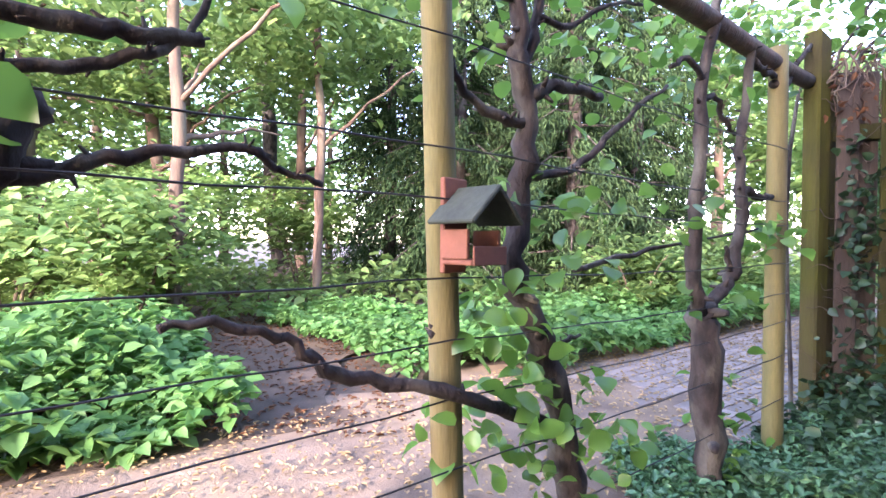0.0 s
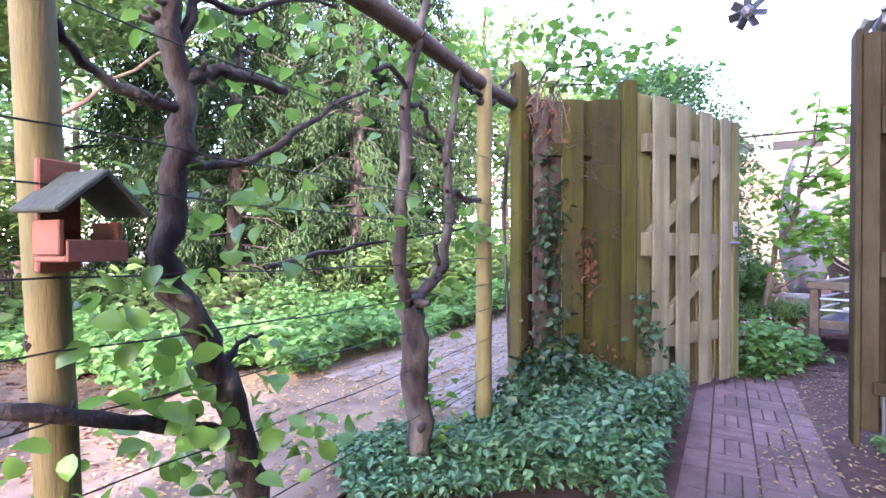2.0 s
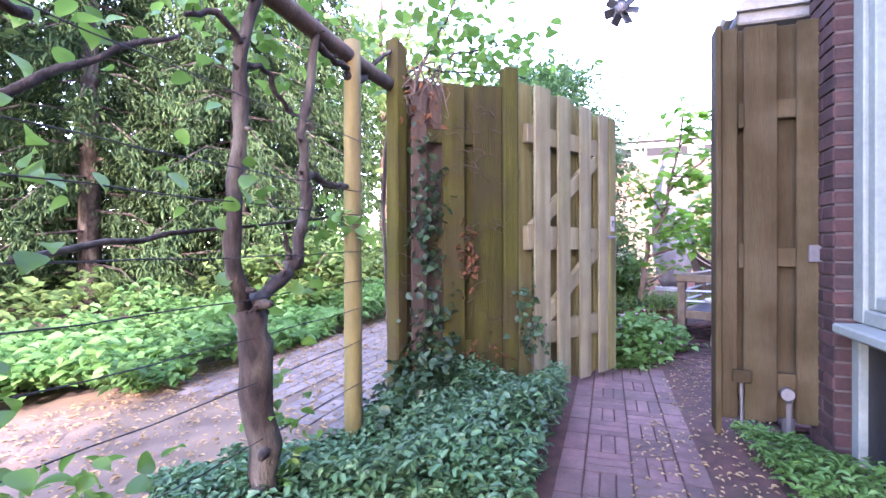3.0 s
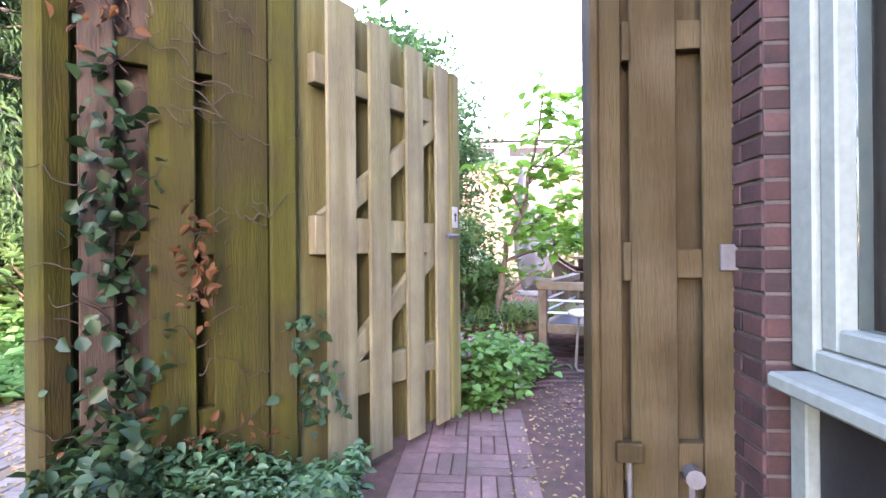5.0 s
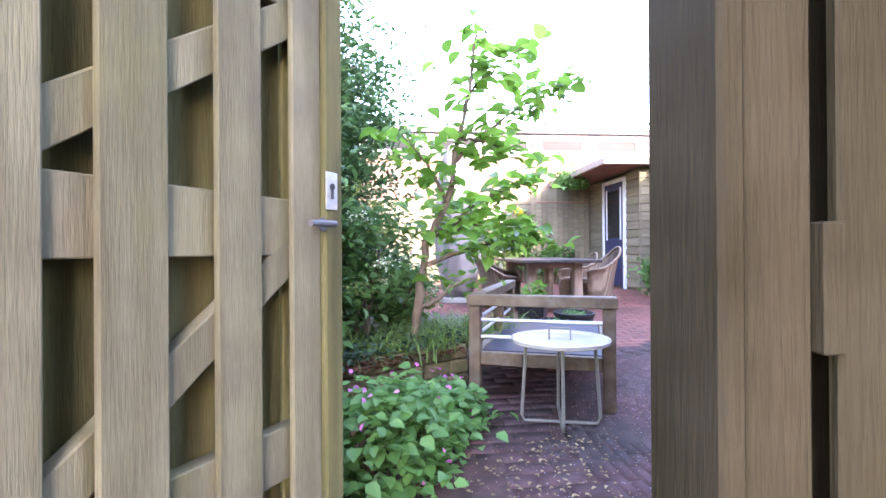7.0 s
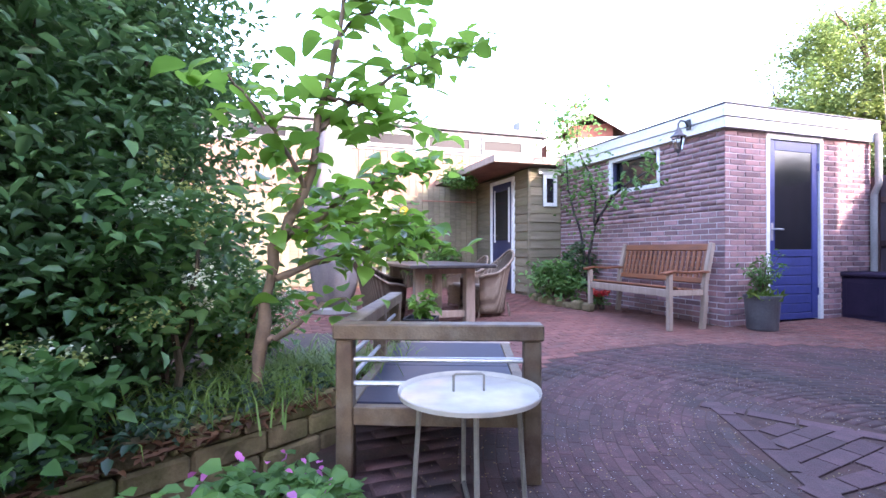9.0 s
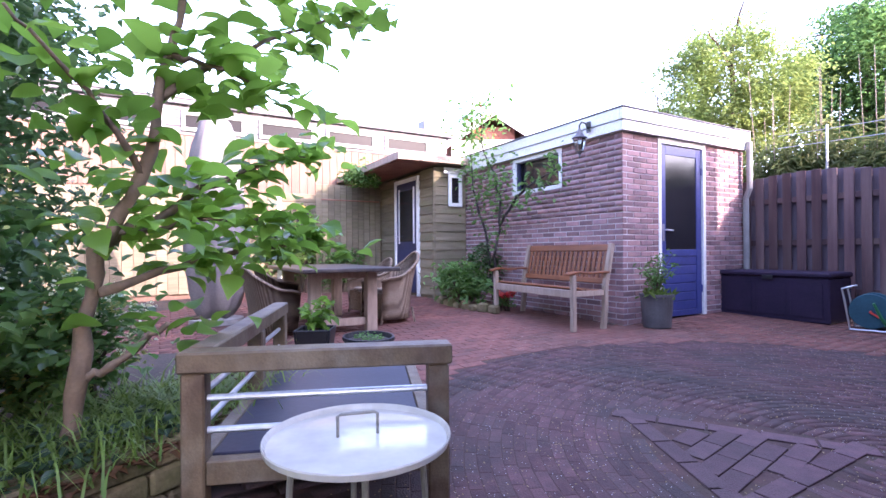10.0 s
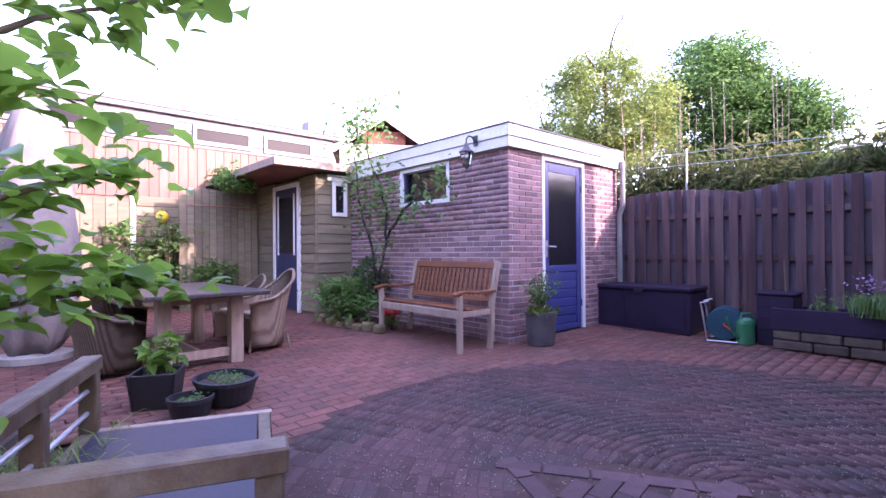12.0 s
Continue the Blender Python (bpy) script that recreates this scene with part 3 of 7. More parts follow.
def build_house():
    rng = random.Random(3)
    h = thing("house", "dark red brick house with a large white-framed window", "house", HX, HY, 0, RZ)
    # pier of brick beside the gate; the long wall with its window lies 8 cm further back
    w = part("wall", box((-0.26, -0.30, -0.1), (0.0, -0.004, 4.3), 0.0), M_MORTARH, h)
    # unseen bulk, added behind the pier; height and depth are set to shade the garden
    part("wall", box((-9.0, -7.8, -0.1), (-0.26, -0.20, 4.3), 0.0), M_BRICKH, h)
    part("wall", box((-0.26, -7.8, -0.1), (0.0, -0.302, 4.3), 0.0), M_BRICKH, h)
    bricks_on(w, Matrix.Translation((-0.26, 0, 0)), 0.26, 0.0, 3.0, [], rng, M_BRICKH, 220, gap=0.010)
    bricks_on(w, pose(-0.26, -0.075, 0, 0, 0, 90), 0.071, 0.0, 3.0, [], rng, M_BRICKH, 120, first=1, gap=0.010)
    # unseen roof over that bulk, part of the same sun blocker
    part("roof", box((-9.3, -8.1, 4.302), (0.2, 0.15, 4.45), 0.02), M_ZINC, h)
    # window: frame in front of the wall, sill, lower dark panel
    # dark sheet behind the glass; its colour stands in for the unlit room
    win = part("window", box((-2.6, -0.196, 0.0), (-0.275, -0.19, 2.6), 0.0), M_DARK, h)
    for lo, hi in (((-0.36, -0.19, 0.62), (-0.268, -0.065, 2.6)), ((-2.6, -0.19, 2.35), (-0.362, -0.065, 2.45)), ((-2.6, -0.19, 0.62), (-0.362, -0.065, 0.68)), ((-1.46, -0.19, 0.682), (-1.38, -0.065, 2.348))):
        part("window_frame", box(lo, hi, 0.006), M_WINDOW, win)
    for lo, hi in (((-0.42, -0.17, 0.682), (-0.362, -0.08, 2.348)), ((-1.378, -0.17, 0.682), (-0.422, -0.08, 0.74)), ((-1.378, -0.17, 2.29), (-0.422, -0.08, 2.348))):
        part("casement", box(lo, hi, 0.006), M_WINDOW, win)
    pane = part("pane", box((-1.378, -0.13, 0.742), (-0.422, -0.124, 2.288), 0.0), G_PANE, win)
    pane.visible_shadow = False
    part("window_sill", box((-2.6, -0.19, 0.575), (-0.32, 0.03, 0.618), 0.008), M_WINDOW, win)
    for lo, hi in (((-0.335, -0.19, 0.0), (-0.268, -0.06, 0.573)), ((-1.66, -0.19, 0.0), (-1.60, -0.06, 0.573))):
        part("panel_frame", box(lo, hi, 0.005), M_WINDOW, win)
    part("lower_panel", box((-1.598, -0.19, 0.0), (-0.337, -0.09, 0.572), 0.004), M_BLACK, win)
    for k in range(26):
        a = -1.36 + k * 0.018
        part("curtain_fold", box((a, -0.188 + 0.012 * math.sin(k * 1.9), 0.70), (a + 0.016, -0.18 + 0.012 * math.sin(k * 1.9), 2.34), 0.002), M_CREAM, win)
    # rain pipe stub by the pier
    bm = bmesh.new()
    tube(bm, [(-0.02, 0.10, 0.0), (-0.02, 0.10, 0.18), (-0.05, 0.12, 0.24), (-0.16, 0.14, 0.25)], 0.028, 10)
    part("pipe", bm, M_ZINC, h)
    return h


house = build_house()


# ---- board fences and gate ----
def board_panel(parent, length, top, bottom, mat_front, front, back, rails, rng, mat_far=None, thick=0.018, rail_t=0.045, prefix="board", old=None, old_to=-9, start=0.0):
    """Close-boarded panel: local x along, y towards the lane. front/back: (x0, x1) of each board; rails: (z0, z1)."""
    for z0, z1 in rails:
        part("rail", box((start, -rail_t / 2, z0), (length, rail_t / 2, z1), 0.003), mat_front, parent)
    for k, (x0, x1) in enumerate(front):
        t = top((x0 + x1) / 2)
        part(prefix, box((x0, rail_t / 2 + 0.001, bottom + rng.uniform(-0.008, 0.008)), (x1, rail_t / 2 + thick, t), 0.004), old if x1 < old_to else mat_far or mat_front, parent)
    for x0, x1 in back:
        t = top((x0 + x1) / 2)
        part(prefix, box((x0, -rail_t / 2 - thick, bottom), (x1, -rail_t / 2 - 0.001, t - 0.01), 0.004), old if x1 < old_to else mat_front, parent)


def place(ob, a, b, z=0.0):
    """Put ob at a with local x towards b."""
    ob.matrix_basis = pose(a[0], a[1], z, 0, 0, math.degrees(math.atan2(b[1] - a[1], b[0] - a[0])))


rng = random.Random(5)
FA, FB = (1.93, 2.56), (2.62, 2.325)
fence = thing("fence", "algae-green wooden board fence overgrown with ivy stems", "fence", 0, 0)
place(fence, FA, FB)
# local +y points away from the viewer here, so boards towards the viewer are the back ones
board_panel(fence, 0.66, lambda x: 1.90 + 0.02 * x, 0.06, M_OLIVE, [(0.15, 0.30), (0.39, 0.51), (0.53, 0.745)], [(0.10, 0.195), (0.285, 0.42), (0.475, 0.655)], [(0.32, 0.40), (0.93, 1.01), (1.55, 1.63)], rng, old=M_OLDBD, old_to=0.31, start=0.10)
part("post", box((0.658, -0.065, 0.0), (0.752, 0.02, 2.02), 0.008), M_OLIVE, fence)

GA, GB = (2.70, 2.285), (3.69, 2.398)
gate = thing("garden_gate", "open wooden board gate with diagonal braces and a steel latch", "gate", 0, 0)
place(gate, GA, GB)
GL = math.dist(GA, GB)


def gate_top(x):
    return 1.96 - 0.075 * x


vf = [(0.048, 0.203), (0.285, 0.42), (0.535, 0.665), (0.77, 0.885)]
# rear boards and end board take the pine with shade in its colour
vb = [(-0.045, 0.10), (0.125, 0.36), (0.37, 0.58), (0.59, 0.79), (0.80, 0.885)]
board_panel(gate, 0.886, gate_top, 0.045, M_GATE, vb, vf, [(0.33, 0.47), (0.925, 1.075), (1.585, 1.70)], rng, M_SHADEPINE)
part("end_board", box((0.888, -0.055, 0.05), (0.968, 0.045, 1.875), 0.006), M_SHADEPINE, gate)
for z0, z1 in ((0.40, 0.98), (1.05, 1.62)):
    a, b = Vector((0.06, -0.004, z0)), Vector((0.86, -0.004, z1))
    d = b - a
    m = Matrix.Translation(a) @ Matrix.Rotation(-math.atan2(d.z, d.x), 4, "Y")
    part("brace", box((0, -0.0185, -0.045), (d.length, 0.0215, 0.045), 0.003, m), M_GATE, gate)
part("lock_plate", box((0.886, -0.0595, 1.055), (0.938, -0.0555, 1.165), 0.0015), M_STEEL, gate, "zinc lock plate with a keyhole")
bm = bmesh.new()
lathe(bm, [(0.010, 0.0), (0.010, 0.003)], 14, pose(0.912, -0.0598, 1.122, 90, 0, 0))
block(bm, (0.908, -0.0628, 1.087), (0.916, -0.0598, 1.117), 0.0)
part("keyhole", bm, M_BLACK, gate)
for y in (-1, 1):
    bm = bmesh.new()
    y0 = 0.056 if y < 0 else 0.046
    tube(bm, [(0.872, y * y0, 1.012), (0.872, y * 0.10, 1.012), (0.765, y * 0.105, 1.009)], 0.009, 8)
    lathe(bm, [(0.02, 0.0), (0.02, 0.004)], 14, pose(0.872, y * y0, 1.012, 90, 0, 0))
    part("latch_handle", bm, M_ZINC, gate, "dull steel lever handle")

# fixed panel between the opening and the house pier
RA, RB = (3.125, 1.336), (3.371, 1.008)
side_panel = thing("side_panel", "brown wooden board panel fixed beside the brick pier", "fence", 0, 0)
place(side_panel, RA, RB)
RL = math.dist(RA, RB)
# local +y points to the garden; the viewer stands on the local -y side
board_panel(side_panel, RL, lambda x: 2.02, 0.10, M_PANEL, [(0.05, 0.15), (0.19, RL - 0.004)], [(0.0, 0.068), (0.094, 0.235), (0.312, RL - 0.005)], [(0.24, 0.33), (0.845, 0.935), (1.56, 1.65)], rng)
part("jamb", box((-0.028, -0.05, 0.02), (-0.002, 0.075, 2.03), 0.005), M_PANEL, side_panel)
part("bracket", box((RL - 0.055, -0.056, 0.87), (RL + 0.01, -0.044, 0.95), 0.002), M_ZINC, side_panel, "zinc angle bracket")
for z in (0.28, 0.90, 1.58):
    part("hinge", box((0.070, -0.05, z - 0.06), (0.092, -0.024, z + 0.06), 0.002), M_PANEL, side_panel)
bm = bmesh.new()
tube(bm, [(0.081, -0.055, 0.02), (0.081, -0.055, 0.33)], 0.008, 8)
part("drop_bolt", bm, M_ZINC, side_panel)
part("bolt_keep", box((0.04, -0.072, 0.285), (0.12, -0.044, 0.345), 0.004), M_PANEL, side_panel)

# corner posts at the lane
for nm, x, y, t, w in (("corner_post", 1.95, 2.55, 2.13, 0.045), ("corner_post", 2.045, 2.61, 1.98, 0.042)):
    o = thing(nm, "old mossy squared fence post with a split top", "post", x, y, 0, 18)
    bm = box((-w, -w, -0.05), (w, w, t), 0.01)
    for v in bm.verts:
        if v.co.z > t - 0.05:
            v.co.z -= 0.05 * (v.co.x / w + 1) / 2
    part("shaft", bm, M_OLIVE, o)

# ---- brick shed with a blue door ----
SX, SY = 9.28, 0.43
SH = 2.14


def build_shed():
    rng = random.Random(8)
    # local x along the bench wall, local y away from the door wall's far end
    s = thing("brick_shed", "small flat-roofed brick shed with white fascia and a blue door", "shed", SX, SY, None, RZ)
    z0 = -0.05
    lw, dw = 3.2, 2.35
    wx0, wx1, wz0, wz1 = 0.93, 1.92, 1.615, 2.13
    # bench wall: front face in the plane y = 0 (its outside is +y)
    wall = part("side_wall", box((0.0, -0.11, z0), (lw, -0.004, wz0), 0.0), M_MORTAR, s)
    part("wall", box((0.0, -0.11, wz1), (lw, -0.004, SH), 0.0), M_MORTAR, s)
    part("wall", box((0.0, -0.11, wz0), (wx0, -0.004, wz1), 0.0), M_MORTAR, s)
    part("wall", box((wx1, -0.11, wz0), (lw, -0.004, wz1), 0.0), M_MORTAR, s)
    bricks_on(wall, Matrix.Identity(4), lw, 0.0, SH, [(wx0, wx1, wz0, wz1)], rng, M_BRICK, 300, L=0.205)
    # door wall: outside is -x
    d0, d1 = 0.60, 1.51
    wall2 = part("front_wall", box((0.004, -d0, z0), (0.11, -0.112, SH), 0.0), M_MORTAR, s)
    part("wall", box((0.004, -dw, z0), (0.11, -d1, SH), 0.0), M_MORTAR, s)
    bricks_on(wall2, pose(0, -dw, 0, 0, 0, 90), dw, 0.0, SH, [(dw - d1, dw - d0, -1, 3)], rng, M_BRICK, 300, L=0.205, first=1)
    part("back_wall", box((lw - 0.1, -dw, z0), (lw, -0.112, SH), 0.0), M_BRICK, s)
    part("back_wall", box((0.112, -dw, z0), (lw - 0.102, -dw + 0.1, SH), 0.0), M_BRICK, s)
    # roof with fascia
    roof = part("roof", box((-0.04, -dw - 0.03, SH + 0.002), (lw + 0.06, 0.04, SH + 0.22), 0.01), M_WHITE, s)
    for k, (z0f, z1f, o) in enumerate(((SH - 0.005, SH + 0.105, 0.0), (SH + 0.11, SH + 0.235, 0.016))):
        part("fascia", box((-0.062 - o, -dw - 0.05, z0f), (-0.042, 0.062 + o, z1f), 0.004), M_WHITE, roof)
        part("fascia", box((-0.04, 0.042, z0f), (lw + 0.06, 0.062 + o, z1f), 0.004), M_WHITE, roof)
    part("trim", box((-0.088, -dw - 0.05, SH + 0.237), (-0.03, 0.088, SH + 0.255), 0.003), M_ZINC, roof)
    part("trim", box((-0.028, 0.03, SH + 0.237), (lw + 0.06, 0.088, SH + 0.255), 0.003), M_ZINC, roof)
    # window
    win = part("window", box((wx0, -0.10, wz0), (wx1, -0.094, wz1), 0.0), G_FROST, s)
    f = 0.055
    for lo, hi in (((wx0, -0.09, wz0), (wx0 + f, 0.012, wz1)), ((wx1 - f, -0.09, wz0), (wx1, 0.012, wz1)), ((wx0 + f, -0.09, wz1 - f), (wx1 - f, 0.012, wz1)), ((wx0 + f, -0.09, wz0), (wx1 - f, 0.012, wz0 + f))):
        part("window_frame", box(lo, hi, 0.005), M_WHITE, win)
    for lo, hi in (((wx0 + f, -0.07, wz0 + f), (wx0 + f + 0.03, -0.02, wz1 - f)), ((wx1 - f - 0.03, -0.07, wz0 + f), (wx1 - f, -0.02, wz1 - f))):
        part("sash", box(lo, hi, 0.003), M_DKBLUE, win)
    # door in its white frame
    fr = 0.055
    frame_ob = part("door_frame", box((-0.01, -d0 - fr, 0.0), (0.09, -d0, SH), 0.004), M_WHITE, s)
    part("door_frame", box((-0.01, -d1, 0.0), (0.09, -d1 + fr, SH), 0.004), M_WHITE, s)
    part("door_frame", box((-0.01, -d1 + fr, SH - 0.07), (0.09, -d0 - fr, SH), 0.004), M_WHITE, s)
    a, b = -d1 + fr + 0.004, -d0 - fr - 0.004
    t = SH - 0.076
    door = part("door", box((0.035, a, 0.03), (0.055, b, t), 0.0), M_BLUE, s, "blue painted door with a dark glazed upper half")
    for lo, hi in (((0.015, a, 0.03), (0.034, a + 0.10, t)), ((0.015, b - 0.10, 0.03), (0.034, b, t)), ((0.015, a + 0.10, t - 0.11), (0.034, b - 0.10, t)), ((0.015, a + 0.10, 0.75), (0.034, b - 0.10, 0.83)), ((0.015, a + 0.10, 0.03), (0.034, b - 0.10, 0.10))):
        part("stile", box(lo, hi, 0.004), M_BLUE, door)
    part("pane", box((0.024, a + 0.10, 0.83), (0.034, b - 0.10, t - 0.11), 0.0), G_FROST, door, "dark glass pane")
    for k in range(6):
        z = 0.105 + k * 0.107
        part("board", box((0.022, a + 0.101, z), (0.034, b - 0.101, z + 0.10), 0.006), M_BLUE, door)
    bm = bmesh.new()
    block(bm, (0.009, b - 0.07, 0.93), (0.015, b - 0.035, 1.13), 0.002)
    tube(bm, [(0.012, b - 0.05, 1.06), (-0.035, b - 0.05, 1.06), (-0.04, b - 0.16, 1.055)], 0.009, 8)
    part("door_handle", bm, M_STEEL, door, "steel lever handle")
    for z in (0.3, 1.75):
        part("hinge", box((0.005, a - 0.02, z), (0.015, a + 0.02, z + 0.09), 0.002), M_BLUE, door)
    # rain pipe at the far end
    bm = bmesh.new()
    tube(bm, [(-0.10, -dw + 0.02, SH + 0.1), (-0.10, -dw + 0.02, 1.62), (-0.05, -dw + 0.02, 1.50), (-0.05, -dw + 0.02, 0.0)], 0.038, 10)
    part("downpipe", bm, M_CONC, s)
    return s


shed = build_shed()


# carriage lamp on the shed
def carriage_lamp():
    l = thing("wall_lamp", "black carriage lamp on a bracket under the shed fascia", "lamp", SX, SY, None, RZ)
    bx, bz = 0.40, 2.26
    bm = bmesh.new()
    block(bm, (bx - 0.03, 0.081, bz - 0.06), (bx + 0.03, 0.098, bz + 0.06), 0.004)
    tube(bm, [(bx, 0.095, bz - 0.02), (bx, 0.14, bz + 0.035), (bx, 0.20, bz + 0.04), (bx, 0.235, bz), (bx, 0.235, bz - 0.05)], 0.010, 8)
    part("bracket", bm, M_BLACK, l)
    m = Matrix.Translation((bx, 0.235, bz - 0.335)) @ Matrix.Diagonal((0.82, 0.82, 0.82, 1))
    bm = bmesh.new()
    lathe(bm, [(0.010, 0.37), (0.02, 0.345), (0.035, 0.31), (0.06, 0.27), (0.105, 0.235), (0.105, 0.225)][::-1], 8, m)
    part("hood", bm, M_ZINC, l)
    bm = bmesh.new()
    lathe(bm, [(0.05, 0.05), (0.085, 0.22)], 6, m)
    part("lantern_glass", bm, G_PANE, l)
    for k in range(6):
        t = math.pi / 3 * k
        bm = bmesh.new()
        tube(bm, [m @ Vector((0.052 * math.cos(t), 0.052 * math.sin(t), 0.05)), m @ Vector((0.088 * math.cos(t), 0.088 * math.sin(t), 0.224))], 0.004, 5)
        part("glazing_bar", bm, M_ZINC, l)
    bm = bmesh.new()
    lathe(bm, [(0.006, -0.045), (0.016, -0.02), (0.012, 0.0), (0.052, 0.048)], 8, m)
    part("finial", bm, M_ZINC, l)
    return l


carriage_lamp()


# ---- wooden outbuilding with canopy, beside the brick shed ----
WX, WY = 11.50, 2.83


def build_outbuilding():
    rng = random.Random(11)
    # local x runs along the door wall (away from the viewer), local -y along the short clad wall
    s = thing("wooden_outbuilding", "weathered horizontally clad wooden outbuilding with a canopy roof", "shed", WX, WY, None, RZ)
    H = 2.12
    part("core", box((0.02, -0.62, -0.05), (3.2, -0.02, H), 0.0), M_CLAD, s)
    n = 14
    for k in range(n):
        z = 0.05 + k * (H - 0.05) / n
        m = Matrix.Translation((0.0, 0, z)) @ Matrix.Rotation(radians(7), 4, "Y")
        part("cladding_board", box((-0.012, -0.60, 0), (0.012, 0.0, 0.165), 0.003, m), M_CLAD, s)
        # door wall
        m = Matrix.Translation((0, 0.0, z)) @ Matrix.Rotation(radians(7), 4, "X")
        part("cladding_board", box((0.02, -0.012, 0), (0.52, 0.012, 0.165), 0.003, m), M_CLAD, s)
        part("cladding_board", box((1.52, -0.012, 0), (2.2, 0.012, 0.165), 0.003, m), M_CLAD, s)
        # recess wall facing the viewer, then the sunlit stretch beyond
    for k in range(11):
        y = 0.03 + k * 0.118
        part("upright_board", box((2.20, y, 0.0), (2.225, y + 0.112, 2.05), 0.003), M_CLAD, s)
    part("corner_trim", box((-0.02, -0.015, 0), (0.03, 0.03, H), 0.003), M_CLAD, s)
    # small white window
    win = part("window", box((-0.022, -0.50, 1.50), (-0.014, -0.24, 2.03), 0.0), G_FROST, s)
    for lo, hi in (((-0.05, -0.50, 1.50), (-0.024, -0.44, 2.03)), ((-0.05, -0.30, 1.50), (-0.024, -0.24, 2.03)), ((-0.05, -0.44, 1.97), (-0.024, -0.30, 2.03)), ((-0.05, -0.44, 1.50), (-0.024, -0.30, 1.56))):
        part("window_frame", box(lo, hi, 0.004), M_WHITE, win)
    part("upper_panel", box((-0.045, -0.58, 2.035), (-0.02, -0.16, 2.135), 0.004), M_WHITE, s)
    # door in the long wall
    door = part("door", box((0.60, -0.012, 0.05), (1.44, 0.012, 2.0), 0.0), M_DKBLUE, s, "dark blue door with a tall glazed light")
    for lo, hi in (((0.53, -0.012, 0.0), (0.60, 0.035, 2.07)), ((1.44, -0.012, 0.0), (1.51, 0.035, 2.07)), ((0.60, -0.012, 2.0), (1.44, 0.035, 2.07))):
        part("door_frame", box(lo, hi, 0.004), M_WHITE, door)
    part("pane", box((0.74, 0.013, 0.95), (1.30, 0.02, 1.86), 0.0), G_FROST, door)
    for lo, hi in (((0.70, 0.013, 0.91), (0.74, 0.028, 1.90)), ((1.30, 0.013, 0.91), (1.34, 0.028, 1.90))):
        part("glazing_bead", box(lo, hi, 0.003), M_WHITE, door)
    bm = bmesh.new()
    tube(bm, [(1.39, 0.013, 1.05), (1.39, 0.06, 1.05), (1.30, 0.06, 1.05)], 0.01, 8)
    part("door_handle", bm, M_STEEL, door)
    # canopy roof
    roof = part("roof", box((-0.22, -0.70, H + 0.05), (3.3, 0.72, H + 0.14), 0.006), M_CLAD, s)
    part("fascia", box((-0.25, -0.70, H + 0.04), (-0.222, 0.75, H + 0.15), 0.004), M_GREYW, roof)
    part("fascia", box((-0.22, 0.722, H + 0.04), (3.3, 0.75, H + 0.15), 0.004), M_GREYW, roof)
    for k in range(16):
        x = -0.2 + k * 0.15
        part("soffit_board", box((x, 0.04, H + 0.032), (x + 0.142, 0.71, H + 0.049), 0.002), M_ROOFU, roof)
    # towel rail under the canopy
    bm = bmesh.new()
    tube(bm, [(2.1, 0.1, 1.75), (2.1, 1.25, 1.75)], 0.012, 8)
    part("rail", bm, M_ROOFU, s)
    return s


outbuilding = build_outbuilding()


# ---- neighbour's building behind ----
def build_neighbour():
    nb = thing("neighbour_building", "pale boarded building with a row of narrow clerestory windows", "building", 14.85, 3.03, None, 126.87)
    # local x runs along the wall, local +y faces the garden
    L0, L1, H = 0.0, 8.0, 3.36
    part("wall", box((L0, -4.0, -0.05), (L1, 0.0, H), 0.0), M_PINK, nb)
    x = L0
    while x < L1:
        part("cladding_board", box((x, 0.002, 1.9), (min(x + 0.145, L1), 0.02, 2.84), 0.004), M_PINK, nb)
        x += 0.152
    for z in (2.846, 2.99, 3.13, 3.27):
        part("band_board", box((L0, 0.002, z), (L1, 0.03, min(z + 0.136, H - 0.002)), 0.006), M_LILAC, nb)
    for i in range(6):
        x0 = 0.55 + i * 1.28
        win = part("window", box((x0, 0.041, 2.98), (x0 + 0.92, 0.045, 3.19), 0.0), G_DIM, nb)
        for lo, hi in (((x0 - 0.06, 0.031, 2.91), (x0 + 0.98, 0.07, 2.98)), ((x0 - 0.06, 0.031, 3.19), (x0 + 0.98, 0.07, 3.26)), ((x0 - 0.06, 0.031, 2.98), (x0, 0.07, 3.19)), ((x0 + 0.92, 0.031, 2.98), (x0 + 0.98, 0.07, 3.19))):
            part("window_frame", box(lo, hi, 0.004), M_WINDOW, win)
    roof = part("roof", box((L0 - 0.15, -4.2, H + 0.002), (L1 + 0.2, 0.12, H + 0.09), 0.01), M_LILAC, nb)
    part("trim", box((L0 - 0.15, 0.06, H + 0.092), (L1 + 0.2, 0.13, H + 0.12), 0.004), M_ZINC, roof)
    part("chimney", box((0.1, -0.6, H + 0.092), (0.42, -0.28, H + 0.45), 0.01), M_ZINC, roof)
    for z in range(11):
        part("lower_board", box((1.3, 0.022, 0.05 + z * 0.17), (3.68, 0.05 + 0.004 * (z % 2), 0.212 + z * 0.17), 0.008), M_CLADL, nb)
    part("corner_post", box((3.69, 0.022, 0.0), (3.77, 0.07, 1.9), 0.004), M_WHITE, nb)
    x = 3.78
    k = 0
    while x < L1:
        part("upright_board", box((x, 0.022 + 0.008 * (k % 2), 0.05), (x + 0.16, 0.05 + 0.008 * (k % 2), 1.86), 0.004), M_CLADL, nb)
        x += 0.165
        k += 1
    return nb


neighbour = build_neighbour()


